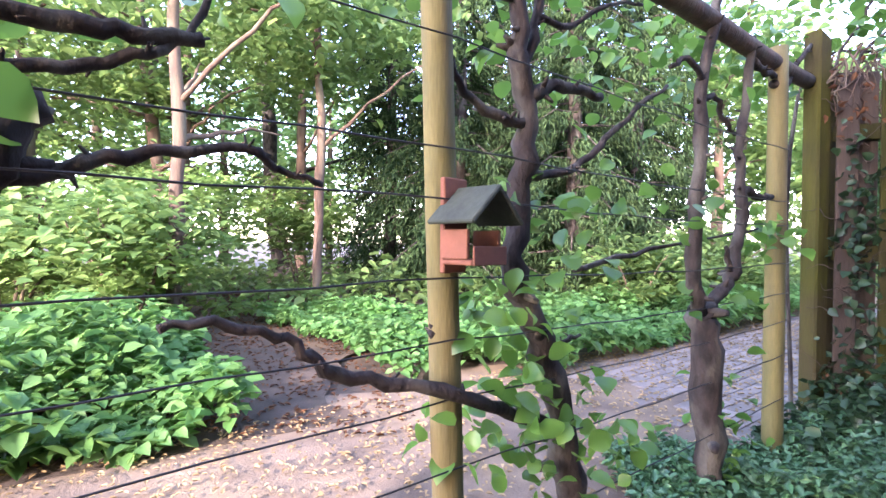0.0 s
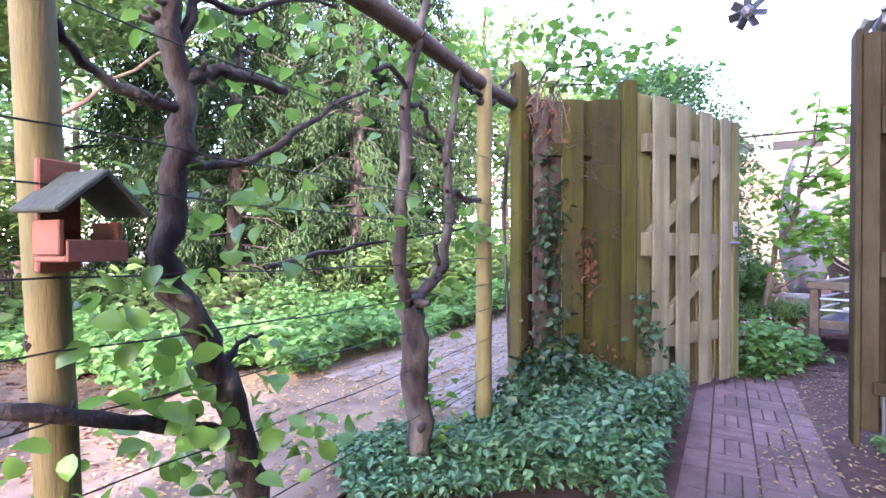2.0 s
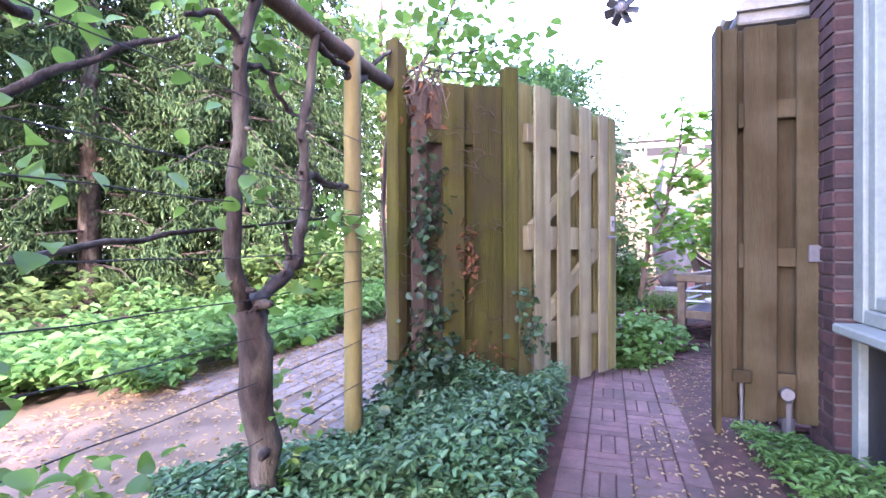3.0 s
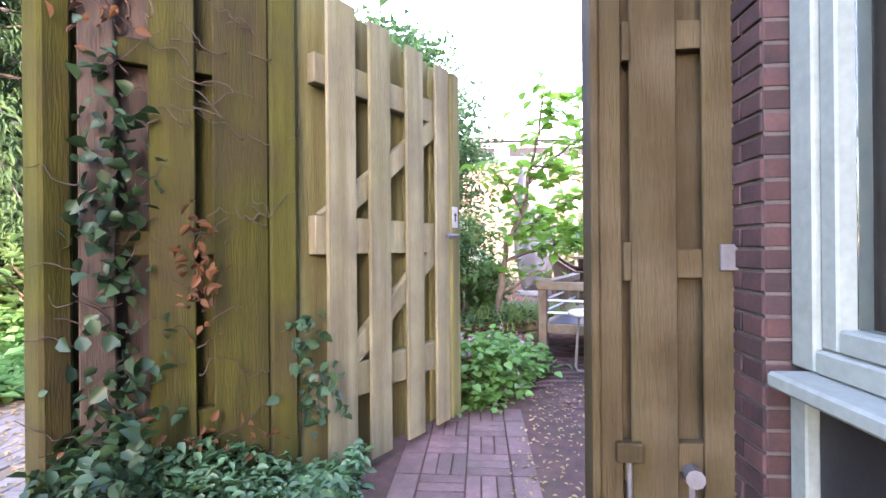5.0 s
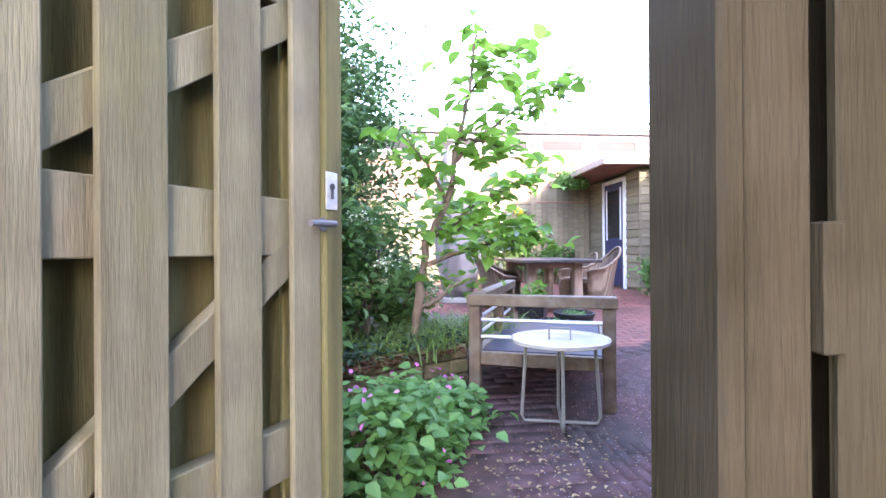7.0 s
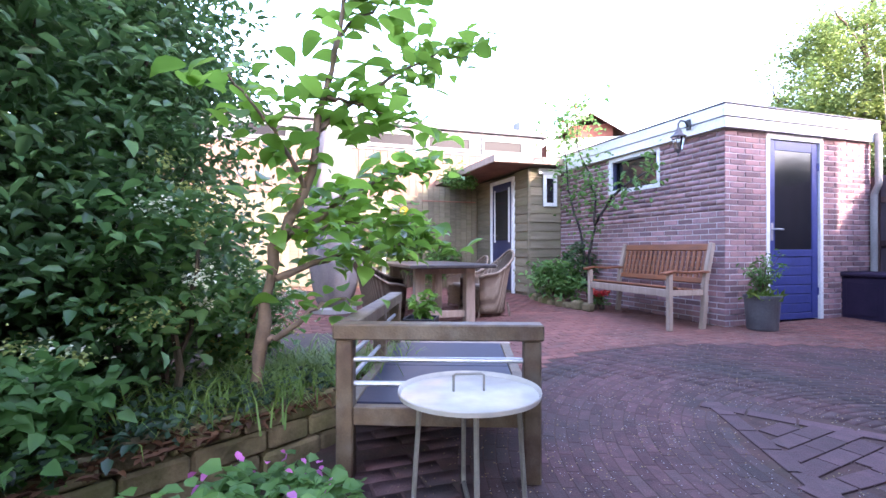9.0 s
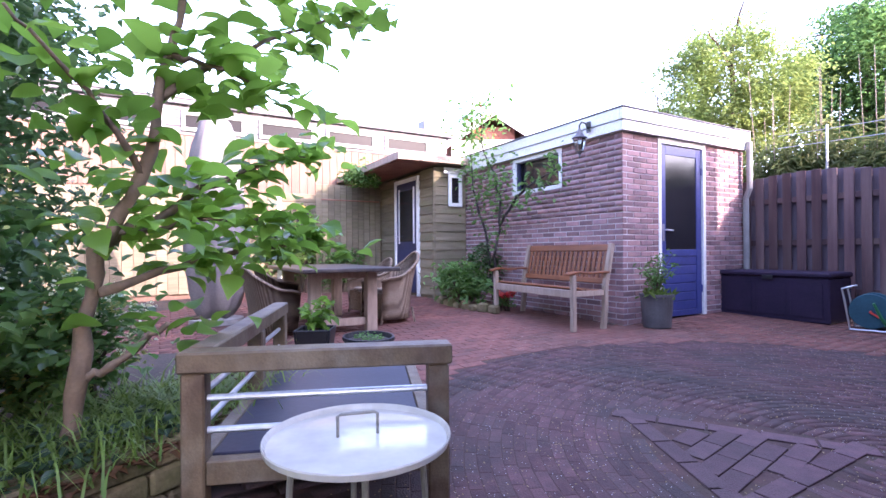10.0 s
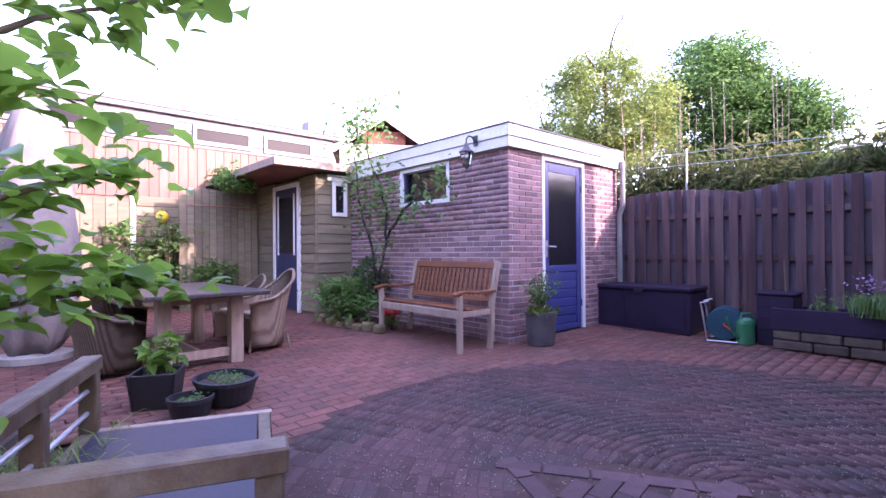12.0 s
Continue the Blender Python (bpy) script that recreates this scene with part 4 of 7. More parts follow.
# ---- dark fence along the far side of the garden ----
def build_dark_fence():
    rng = random.Random(21)
    f = thing("board_fence", "dark stained board fence with dipped panel tops", "fence", 10.99, -1.44, 0.13, RZ + 180)
    # local x runs towards the viewer's side, local +y faces away from the garden
    x = 0.0
    for p in range(3):
        W = 1.78
        x0 = p * (W + 0.02)
        part("post", box((x0 + W - 0.02, -0.022, 0), (x0 + W + 0.06, 0.06, 1.70), 0.006), M_FENCE, f)
        def top(xx, x0=x0, W=W):
            return 1.80 - 0.10 * (2 * (xx - x0) / W - 1) ** 2
        n = 11
        pit = W / n
        for k in range(n):
            a = x0 + k * pit
            part("board", box((a + 0.012, -0.042, 0.06 + rng.uniform(-.01, .01)), (a + 0.112, -0.024, top(a + 0.06)), 0.003), M_FENCE, f)
            if k < n:
                part("board", box((a + 0.075, 0.024, 0.06), (a + 0.20, 0.042, top(a + 0.14)), 0.003), M_FENCEB, f)
        for z in (0.3, 0.88, 1.42):
            part("rail", box((x0, -0.022, z), (x0 + W, 0.022, z + 0.07), 0.003), M_FENCE, f)
    return f


dark_fence = build_dark_fence()

# ---- garden furniture ----
def build_lounge():
    ang = 15.4
    l = thing("garden_daybed", "weathered hardwood daybed frame with dark panel seat and steel tubes", "daybed", 5.12, 2.71, None, ang)
    # local x away from the gate, local -y across the width
    W, LN, H = 0.83, 1.46, 0.64
    p = 0.07
    for nm, x, y in (("post", 0, -p), ("post", 0, -W), ("post", LN - p, -p), ("post", LN * 0.55, -p)):
        part(nm, box((x, y, 0 if x != LN * 0.55 else 0.30), (x + p, y + p, H - 0.066), 0.006), M_LOUNGE, l)
    part("leg", box((LN - p, -W, 0), (LN, -W + p, 0.22), 0.006), M_LOUNGE, l)
    part("end_rail", box((-0.01, -W - 0.01, H - 0.065), (p + 0.01, 0.01, H), 0.006), M_LOUNGE, l)
    part("side_rail", box((p + 0.012, -p - 0.005, H - 0.065), (LN + 0.02, 0.01, H), 0.006), M_LOUNGE, l)
    part("front_beam", box((0.01, -W + p, 0.225), (p - 0.01, -p, 0.30), 0.004), M_LOUNGE, l)
    part("back_beam", box((LN - p + 0.01, -W, 0.222), (LN - 0.01, -p, 0.30), 0.004), M_GREYW, l)
    part("side_beam", box((p, -p + 0.005, 0.225), (LN - p, -0.01, 0.30), 0.004), M_LOUNGE, l)
    part("side_beam", box((p, -W + 0.01, 0.225), (LN - p, -W + p - 0.005, 0.30), 0.004), M_LOUNGE, l)
    n = 2
    for k in range(n):
        a = p + 0.004 + k * (LN - 2 * p) / n
        part("seat_panel", box((a, -W + p, 0.272), (a + (LN - 2 * p) / n - 0.008, -p, 0.302), 0.003), M_SLATE, l, "dark blue-grey panel")
    for z in (0.39, 0.49):
        bm = bmesh.new()
        tube(bm, [(0.035, -W + p - 0.01, z), (0.035, -p + 0.01, z)], 0.011, 10)
        part("tube", bm, M_TUBE, l, "grey steel tube")
        bm = bmesh.new()
        tube(bm, [(p - 0.01, -0.035, z), (LN - p + 0.01, -0.035, z)], 0.011, 10)
        part("tube", bm, M_TUBE, l, "grey steel tube")
    return l


build_lounge()


def build_tray_table():
    t = thing("tray_table", "round pale metal tray table on thin taupe legs", "side table", 5.055, 2.13, None, -68)
    R, H = 0.255, 0.445
    bm = bmesh.new()
    lathe(bm, [(R - 0.02, H - 0.022), (R - 0.004, H - 0.016), (R, H), (R - 0.002, H + 0.004), (R - 0.006, H), (R - 0.012, H - 0.012), (0.001, H - 0.012)], 48)
    part("tray", bm, M_TRAY, t, "pale glossy round tray", smooth=False)
    bm = bmesh.new()
    tube(bm, [(-0.055, 0.02, H - 0.012), (-0.055, 0.02, H + 0.045), (-0.045, 0.02, H + 0.05), (0.045, 0.02, H + 0.05), (0.055, 0.02, H + 0.045), (0.055, 0.02, H - 0.012)], 0.0045, 8)
    part("grip", bm, M_TAUPE, t, "thin steel lifting grip")
    for a in (0, 90):
        bm = bmesh.new()
        m = Matrix.Rotation(radians(a), 3, "Z")
        z = 0.009 if a == 0 else 0.026
        pts = [(-0.175, 0, H - 0.02), (-0.20, 0, z + 0.03), (-0.185, 0, z), (0.185, 0, z), (0.20, 0, z + 0.03), (0.175, 0, H - 0.02)]
        tube(bm, [m @ Vector(q) for q in pts], 0.009, 8)
        part("leg_frame", bm, M_TAUPE, t)
    return t


build_tray_table()


def build_bench():
    b = thing("garden_bench", "slatted orange-brown hardwood bench with greyed legs", "bench", 8.84, 1.03, None, math.degrees(math.atan2(0.56, 0.83)))
    # local x along the bench, local -y towards the shed wall
    L, D = 1.50, 0.50
    for x in (0.0, L - 0.055):
        part("front_leg", box((x, -0.055, 0), (x + 0.055, 0, 0.585), 0.008), M_GREYW, b)
        bm = bmesh.new()
        pts = [(x + 0.0275, -D + 0.06, 0.0), (x + 0.0275, -D + 0.03, 0.25), (x + 0.0275, -D + 0.03, 0.45), (x + 0.0275, -D - 0.07, 0.90)]
        for q0, q1 in zip(pts, pts[1:]):
            d = Vector(q1) - Vector(q0)
            m = Matrix.Translation(q0) @ d.to_track_quat("Z", "X").to_matrix().to_4x4()
            block(bm, (-0.028, -0.0275, -0.012), (0.028, 0.0275, d.length + 0.012), 0.006, m)
        part("back_leg", bm, M_GREYW, b)
        bm = bmesh.new()
        pts = [(x + 0.0275, 0.05, 0.592), (x + 0.0275, -0.06, 0.615), (x + 0.0275, -0.25, 0.60), (x + 0.0275, -D + 0.0, 0.61)]
        for q0, q1 in zip(pts, pts[1:]):
            d = Vector(q1) - Vector(q0)
            m = Matrix.Translation(q0) @ d.to_track_quat("Y", "Z").to_matrix().to_4x4()
            block(bm, (-0.04, -0.008, -0.013), (0.04, d.length + 0.008, 0.013), 0.006, m)
        part("armrest", bm, M_BENCH, b)
        part("side_rail", box((x + 0.01, -D + 0.06, 0.36), (x + 0.045, -0.056, 0.42), 0.004), M_GREYW, b)
    part("front_rail", box((0.056, -0.045, 0.345), (L - 0.056, -0.012, 0.425), 0.004), M_GREYW, b)
    for k in range(6):
        y = -0.075 - k * 0.07
        part("seat_slat", box((0.012, y - 0.03, 0.428 - 0.006 * k + (0.008 if k < 1 else 0)), (L - 0.012, y + 0.03, 0.448 - 0.006 * k + (0.008 if k < 1 else 0)), 0.006), M_BENCH, b)
    lean = Matrix.Translation((0, -D + 0.02, 0.48)) @ Matrix.Rotation(radians(12.5), 4, "X")
    part("top_rail", box((0.056, -0.02, 0.355), (L - 0.056, 0.015, 0.435), 0.010, lean), M_BENCH, b)
    part("lower_rail", box((0.056, -0.018, 0.0), (L - 0.056, 0.012, 0.06), 0.006, lean), M_BENCH, b)
    n = 18
    for k in range(n):
        x = 0.075 + k * (L - 0.15 - 0.045) / (n - 1)
        part("back_slat", box((x, -0.012, 0.058), (x + 0.045, 0.006, 0.357), 0.004, lean), M_BENCH, b)
    return b


build_bench()


def build_dining_table():
    t = thing("dining_table", "dark-topped garden dining table on thick pale wooden legs", "table", 8.64, 3.37, None, RZ)
    part("tabletop", box((-0.30, -0.50, 0.645), (1.55, 0.50, 0.685), 0.008), M_TTOP, t, "dark stone-like top")
    for x in (0.0, 1.2):
        for y in (-0.36, 0.245):
            part("leg", box((x, y, 0), (x + 0.115, y + 0.115, 0.644), 0.006), M_GREYW, t)
        part("stretcher", box((x + 0.035, -0.244, 0.07), (x + 0.08, 0.244, 0.15), 0.005), M_GREYW, t)
        part("apron", box((x + 0.035, -0.244, 0.57), (x + 0.08, 0.244, 0.643), 0.005), M_GREYW, t)
    part("long_stretcher", box((0.066, -0.02, 0.08), (1.224, 0.02, 0.14), 0.004), M_GREYW, t)
    return t


build_dining_table()


def rattan_chair():
    c = thing("rattan_armchair", "woven rattan tub armchair at the dining table", "chair", 0, 0, 0, 0, "chairs round the table")
    # local +y is the front
    R, n = 0.29, 18
    plan = [(R, 0.24, 0.55), (R, 0.13, 0.59)] + [(R * math.cos(-math.pi * i / n), 0.02 + R * math.sin(-math.pi * i / n), 0.60 + 0.33 * math.sin(math.pi * i / n) ** 1.6) for i in range(n + 1)] + [(-R, 0.13, 0.59), (-R, 0.24, 0.55)]
    bm = bmesh.new()
    rows = []
    for j in range(7):
        f = j / 6
        rows.append([bm.verts.new((x * (0.88 + 0.14 * f + 0.03 * math.sin(3.1 * f)), y * (0.9 + 0.1 * f) - (0.10 * f * f if h > 0.8 else 0.10 * f * f * max(0, (h - 0.6) / 0.2)), 0.05 + (h - 0.05) * f)) for x, y, h in plan])
    for r0, r1 in zip(rows, rows[1:]):
        for i in range(len(plan) - 1):
            bm.faces.new((r0[i], r1[i], r1[i + 1], r0[i + 1]))
    rim_pts = [tuple(v.co) for v in rows[-1]]
    bmesh.ops.solidify(bm, geom=bm.faces[:], thickness=0.03)
    part("shell", bm, M_RATTAN, c, smooth=True)
    bm = bmesh.new()
    tube(bm, rim_pts, 0.02, 8)
    part("rim", bm, M_RATTAN, c, smooth=True)
    bm = bmesh.new()
    lathe(bm, [(0.22, 0.36), (0.235, 0.38), (0.235, 0.42), (0.22, 0.44)], 20)
    part("seat", bm, M_RATTAN, c)
    part("front_panel", box((-0.235, 0.195, 0.06), (0.235, 0.22, 0.40), 0.012), M_RATTAN, c)
    for x in (-0.22, 0.22):
        for y in (-0.20, 0.20):
            bm = bmesh.new()
            tube(bm, [(x, y, 0.20), (x * 1.12, y * 1.15, 0.0)], [0.018, 0.014], 8)
            part("leg", bm, M_RATTAN, c)
    return c


chair = rattan_chair()
chair_at = [(9.44, 3.08, 37), (10.04, 3.52, 40), (8.52, 4.12, -130), (9.55, 4.55, 215)]
for k, (x, y, r) in enumerate(chair_at):
    m = pose(x, y, gz(x), 0, 0, r) @ Matrix.Diagonal((0.92, 0.92, 0.88, 1))
    if k == 0:
        chair.matrix_basis = m
    else:
        copy_thing(chair, m)

# covered parasol
par = thing("covered_parasol", "folded parasol under a grey creased protective cover", "parasol", 9.15, 5.12, None, 0)
bm = bmesh.new()
prof = [(0.20, 0.10), (0.25, 0.20), (0.30, 0.4), (0.34, 0.7), (0.335, 1.0), (0.33, 1.4), (0.30, 1.75), (0.25, 2.1), (0.16, 2.4), (0.04, 2.5)]
lathe(bm, prof, 40)
for v in bm.verts:
    a = math.atan2(v.co.y, v.co.x)
    k = 1 + 0.07 * math.sin(5 * a + v.co.z * 2.3) + 0.05 * math.sin(11 * a - v.co.z * 4) + 0.08 * noise.noise(v.co * 3)
    v.co.x *= k
    v.co.y *= k
    if v.co.z < 0.15:
        v.co.z += 0.05 * math.sin(4 * a)
part("cover", bm, M_TARP, par, smooth=True)
bm = bmesh.new()
lathe(bm, [(0.30, 0.0), (0.30, 0.06), (0.05, 0.09), (0.04, 0.14)], 24)
part("base", bm, M_CONC, par)


# ---- pots, boxes and tools ----
def round_pot(name, label, x, y, r, h, mat, oval=1.0, plant=True):
    o = thing(name, label, "plant pot", x, y, None, 30)
    bm = bmesh.new()
    lathe(bm, [(r * 0.80, 0.0), (r * 0.84, 0.02), (r * 0.98, h - 0.03), (r * 1.03, h - 0.028), (r * 1.03, h), (r * 0.93, h), (r * 0.90, h - 0.04), (0.01, h - 0.045)], 28)
    bmesh.ops.scale(bm, vec=(1, oval, 1), verts=bm.verts[:])
    part("pot", bm, mat, o, smooth=False)
    bm = bmesh.new()
    lathe(bm, [(r * 0.91, h - 0.044), (r * 0.5, h - 0.03), (0.01, h - 0.025)], 20)
    bmesh.ops.scale(bm, vec=(1, oval, 1), verts=bm.verts[:])
    part("soil", bm, M_SOIL, o)
    return o


def sprig(parent, name, rs, base, h, spread, n_stem, n_leaf, size, mat, stem_mat=None, wide=0.5, label=""):
    """Upright stems with leaves along them."""
    bm = bmesh.new()
    P = []
    for k in range(n_stem):
        a = rs.uniform(0, 2 * math.pi)
        tip = np.array([math.cos(a), math.sin(a), 0]) * spread * rs.uniform(0.3, 1) + np.array([0, 0, h * rs.uniform(0.6, 1.05)])
        mid = tip * np.array([0.35, 0.35, 0.6])
        b = np.array(base)
        tube(bm, [b, b + mid, b + tip], [0.006, 0.004, 0.002], 5)
        for f in rs.uniform(0.35, 1.02, n_leaf):
            q = (mid * f / 0.6 if f < 0.6 else mid + (tip - mid) * (f - 0.6) / 0.4)
            P.append(b + q + rs.normal(size=3) * 0.02)
    part("stem", bm, stem_mat or M_BARK3, parent)
    return leaves(name, P, size, mat, parent, rs.randint(9999), wide, 0.45, 0.25, label=label)


rs = np.random.RandomState(77)
pot = round_pot("shrub_pot", "dark cylindrical zinc pot with a small shrub by the blue door", 9.22, 0.10, 0.17, 0.36, M_ZINC)
sprig(pot, "foliage", rs, (0, 0, 0.32), 0.48, 0.26, 14, 26, 0.048, L_GERAN, wide=0.45)
leaves("grass_tuft", np.array([0, 0, 0.32]) + rs.normal(size=(160, 3)) * np.array([0.07, 0.07, 0.01]), 0.10, L_GRASS, pot, 5, 0.12, 0.0, -1.2)
pot = round_pot("oval_pot", "black oval pot with low seedlings on the paving", 7.72, 2.86, 0.26, 0.17, M_BLACK, 0.80)
leaves("seedling_growth", np.array([0, 0, 0.16]) + rs.uniform(-1, 1, size=(120, 3)) * np.array([0.16, 0.11, 0.02]), 0.03, L_COVER, pot, 6, 0.5, 0.6)
pot = round_pot("small_pot", "small dark round pot with a seedling", 7.42, 2.98, 0.14, 0.13, M_BLACK)
leaves("seedling_growth", np.array([0, 0, 0.11]) + rs.uniform(-1, 1, size=(50, 3)) * np.array([0.09, 0.09, 0.03]), 0.035, L_COVER, pot, 7, 0.5, 0.6)
crate = thing("square_planter", "black square plastic planter with a young leafy plant", "plant pot", 7.66, 3.30, None, 10)
bm = bmesh.new()
for lo, hi in (((-0.17, -0.17, 0), (0.17, -0.148, 0.24)), ((-0.17, 0.148, 0), (0.17, 0.17, 0.24)), ((-0.17, -0.147, 0), (-0.148, 0.147, 0.24)), ((0.148, -0.147, 0), (0.17, 0.147, 0.24)), ((-0.147, -0.147, 0), (0.147, 0.147, 0.02))):
    block(bm, lo, hi, 0.004)
for v in bm.verts:
    f = 0.72 + 0.16 * v.co.z / 0.24
    v.co.x *= f
    v.co.y *= f
part("pot", bm, M_BLACK, crate)
part("soil", box((-0.122, -0.122, 0.15), (0.122, 0.122, 0.195), 0.01), M_SOIL, crate)
sprig(crate, "foliage", rs, (0.02, 0.0, 0.19), 0.30, 0.19, 8, 12, 0.09, L_MAGN, wide=0.55)

# storage box along the fence
sb = thing("storage_box", "long anthracite plastic garden storage box with a lid", "storage box", 9.44, -1.74, None, RZ)
part("body", box((0.0, -0.52, 0.0), (1.22, 0.0, 0.50), 0.015), M_PLASTIC, sb)
part("lid", box((-0.015, -0.535, 0.503), (1.235, 0.02, 0.56), 0.015), M_PLASTIC, sb)
part("latch", box((0.55, 0.021, 0.47), (0.67, 0.03, 0.52), 0.003), M_BLACK, sb)
for x in (0.06, 0.42, 0.80):
    part("panel", box((x, 0.001, 0.06), (x + 0.32, 0.008, 0.44), 0.004), M_PLASTIC, sb)

# hose reel
hr = thing("hose_reel", "teal garden hose reel on a steel tube stand", "hose reel", 9.18, -1.98, None, RZ + 12)
m = Matrix.Translation((0, 0, 0.20)) @ Matrix.Rotation(radians(90), 4, "X")
for z in (-0.13, 0.11):
    bm = bmesh.new()
    lathe(bm, [(0.02, z), (0.17, z), (0.175, z + 0.01), (0.17, z + 0.02), (0.02, z + 0.02)], 28, m)
    part("flange", bm, M_TEAL, hr)
bm = bmesh.new()
for k in range(6):
    lathe(bm, [(0.11, -0.108 + k * 0.036), (0.14, -0.098 + k * 0.036), (0.14, -0.086 + k * 0.036), (0.11, -0.076 + k * 0.036)], 24, m)
part("hose", bm, M_TEAL, hr)
for y in (-0.15, 0.15):
    bm = bmesh.new()
    tube(bm, [(-0.19, y, 0.0), (-0.15, y, 0.012), (0.16, y, 0.012), (0.20, y, 0.30), (0.22, y, 0.42), (0.14, y, 0.44)], 0.011, 8)
    part("stand", bm, M_STEEL, hr)
bm = bmesh.new()
tube(bm, [(0, 0.13, 0.20), (0, 0.19, 0.20), (-0.07, 0.19, 0.15)], 0.010, 8)
part("crank", bm, F_RED, hr)

# watering can
wc = thing("watering_can", "green plastic watering can standing on the paving", "watering can", 8.98, -2.07, None, RZ + 60)
bm = bmesh.new()
lathe(bm, [(0.085, 0.0), (0.10, 0.01), (0.10, 0.22), (0.085, 0.26), (0.05, 0.28)], 20)
bmesh.ops.scale(bm, vec=(1.0, 0.75, 1), verts=bm.verts[:])
part("body", bm, M_GREEN, wc, smooth=False)
bm = bmesh.new()
tube(bm, [(-0.09, 0, 0.12), (-0.13, 0, 0.24), (-0.06, 0, 0.33), (0.05, 0, 0.33), (0.075, 0, 0.25)], 0.012, 8)
part("handle", bm, M_GREEN, wc)
bm = bmesh.new()
tube(bm, [(0.09, 0, 0.06), (0.17, 0, 0.16), (0.24, 0, 0.30)], [0.022, 0.016, 0.012], 8)
part("spout", bm, M_GREEN, wc)

# two dark bins behind the can
for x, y, h, w in ((8.93, -2.42, 0.56, 0.17), (9.18, -2.36, 0.26, 0.15)):
    o = thing("plastic_crate", "dark plastic crate stacked by the fence", "crate", x, y, None, RZ, "crates by the fence")
    bm = bmesh.new()
    block(bm, (-w, -w, 0), (w, w, h - 0.03), 0.012)
    part("body", bm, M_PLASTIC, o)
    part("rim", box((-w - 0.012, -w - 0.012, h - 0.028), (w + 0.012, w + 0.012, h), 0.006), M_PLASTIC, o)
    for q in range(int(h / 0.12)):
        part("rib", box((-w + 0.02, w + 0.001, 0.05 + q * 0.12), (w - 0.02, w + 0.008, 0.07 + q * 0.12), 0.002), M_PLASTIC, o)

# long planter on stone blocks
pl = thing("long_planter", "long dark planter box on stone blocks with lilac flowers", "planter", 8.76, -2.17, None, RZ + 180)
for lo, hi in (((0.0, 0.0, 0.20), (1.9, 0.035, 0.42)), ((0.0, 0.40, 0.20), (1.9, 0.435, 0.42)), ((0.0, 0.037, 0.20), (0.035, 0.398, 0.42)), ((1.865, 0.037, 0.20), (1.9, 0.398, 0.42))):
    part("side", box(lo, hi, 0.005), M_PLASTIC, pl)
part("soil", box((0.036, 0.037, 0.21), (1.864, 0.398, 0.385), 0.0), M_SOIL, pl)
for r in range(2):
    x = 0.02
    rr = random.Random(r)
    while x < 1.8:
        w = rr.uniform(0.22, 0.36)
        part("stone_block", box((x, 0.0 + rr.uniform(0, .012), r * 0.1 + 0.002), (min(x + w, 1.9) - 0.01, 0.40, r * 0.1 + 0.096), 0.014), M_BSTONE, pl)
        x += w
P = np.array([0.95, 0.16, 0.42]) + rs.normal(size=(1500, 3)) * np.array([0.17, 0.12, 0.07])
P[:, 2] = 0.40 + np.abs(P[:, 2] - 0.42)
V, F = [], []
for x, y, z in P:
    a, ln = rs.uniform(0, 6.28), rs.uniform(0.16, 0.34)
    dx, dy = math.cos(a), math.sin(a)
    k = len(V)
    for f, up_ in ((0.0, 0.0), (0.35, 0.55), (0.7, 0.62), (1.0, 0.30)):
        w = 0.0035 * (1 - f) + 0.0006
        c = (x * 0.8 + 0.19 + dx * ln * f * 0.7, y + dy * ln * f * 0.7, 0.39 + ln * up_)
        V += [(c[0] - dy * w, c[1] + dx * w, c[2]), (c[0] + dy * w, c[1] - dx * w, c[2])]
    F += [(k, k + 1, k + 3, k + 2), (k + 2, k + 3, k + 5, k + 4), (k + 4, k + 5, k + 7, k + 6)]
mesh_np("grassy_foliage", np.array(V), np.array(F), L_GERAN, pl)
P = np.array([0.95, 0.16, 0.66]) + rs.normal(size=(150, 3)) * np.array([0.18, 0.10, 0.06])
leaves("blossom", P, 0.028, F_LILAC, pl, 32, 0.9, 0.3)
leaves("foliage", np.array([0.40, 0.2, 0.44]) + rs.normal(size=(40, 3)) * np.array([0.05, 0.05, 0.05]), 0.07, L_GERAN, pl, 33, 0.6, 0.4)
bm = bmesh.new()
tube(bm, [(0.10, 0.2, 0.36), (0.08, 0.21, 0.9)], 0.006, 6)
part("cane", bm, M_GATE, pl)

# ---- row of espaliered pear trees with posts, rail and wires ----
ROW0, ROWD = Vector((0.0, 1.10, 0)), Vector((0.798, 0.6025, 0))
ROWN = Vector((-0.6025, 0.798, 0))


def on_row(s, z, off=0.0):
    return ROW0 + ROWD * s + ROWN * off + Vector((0, 0, z))


def round_post(s, top, r, lean, label, off=0.0):
    o = thing("tree_post", label, "post", 0, 0, 0)
    bm = bmesh.new()
    n = 9
    tube(bm, [on_row(s + lean * (1 - i / n), -0.05 + (top + 0.05) * i / n, off) for i in range(n + 1)], [r * (1.06 - 0.1 * i / n + 0.02 * math.sin(i * 2.7)) for i in range(n + 1)], 14)
    part("shaft", bm, M_POLE, o, smooth=True)
    return o


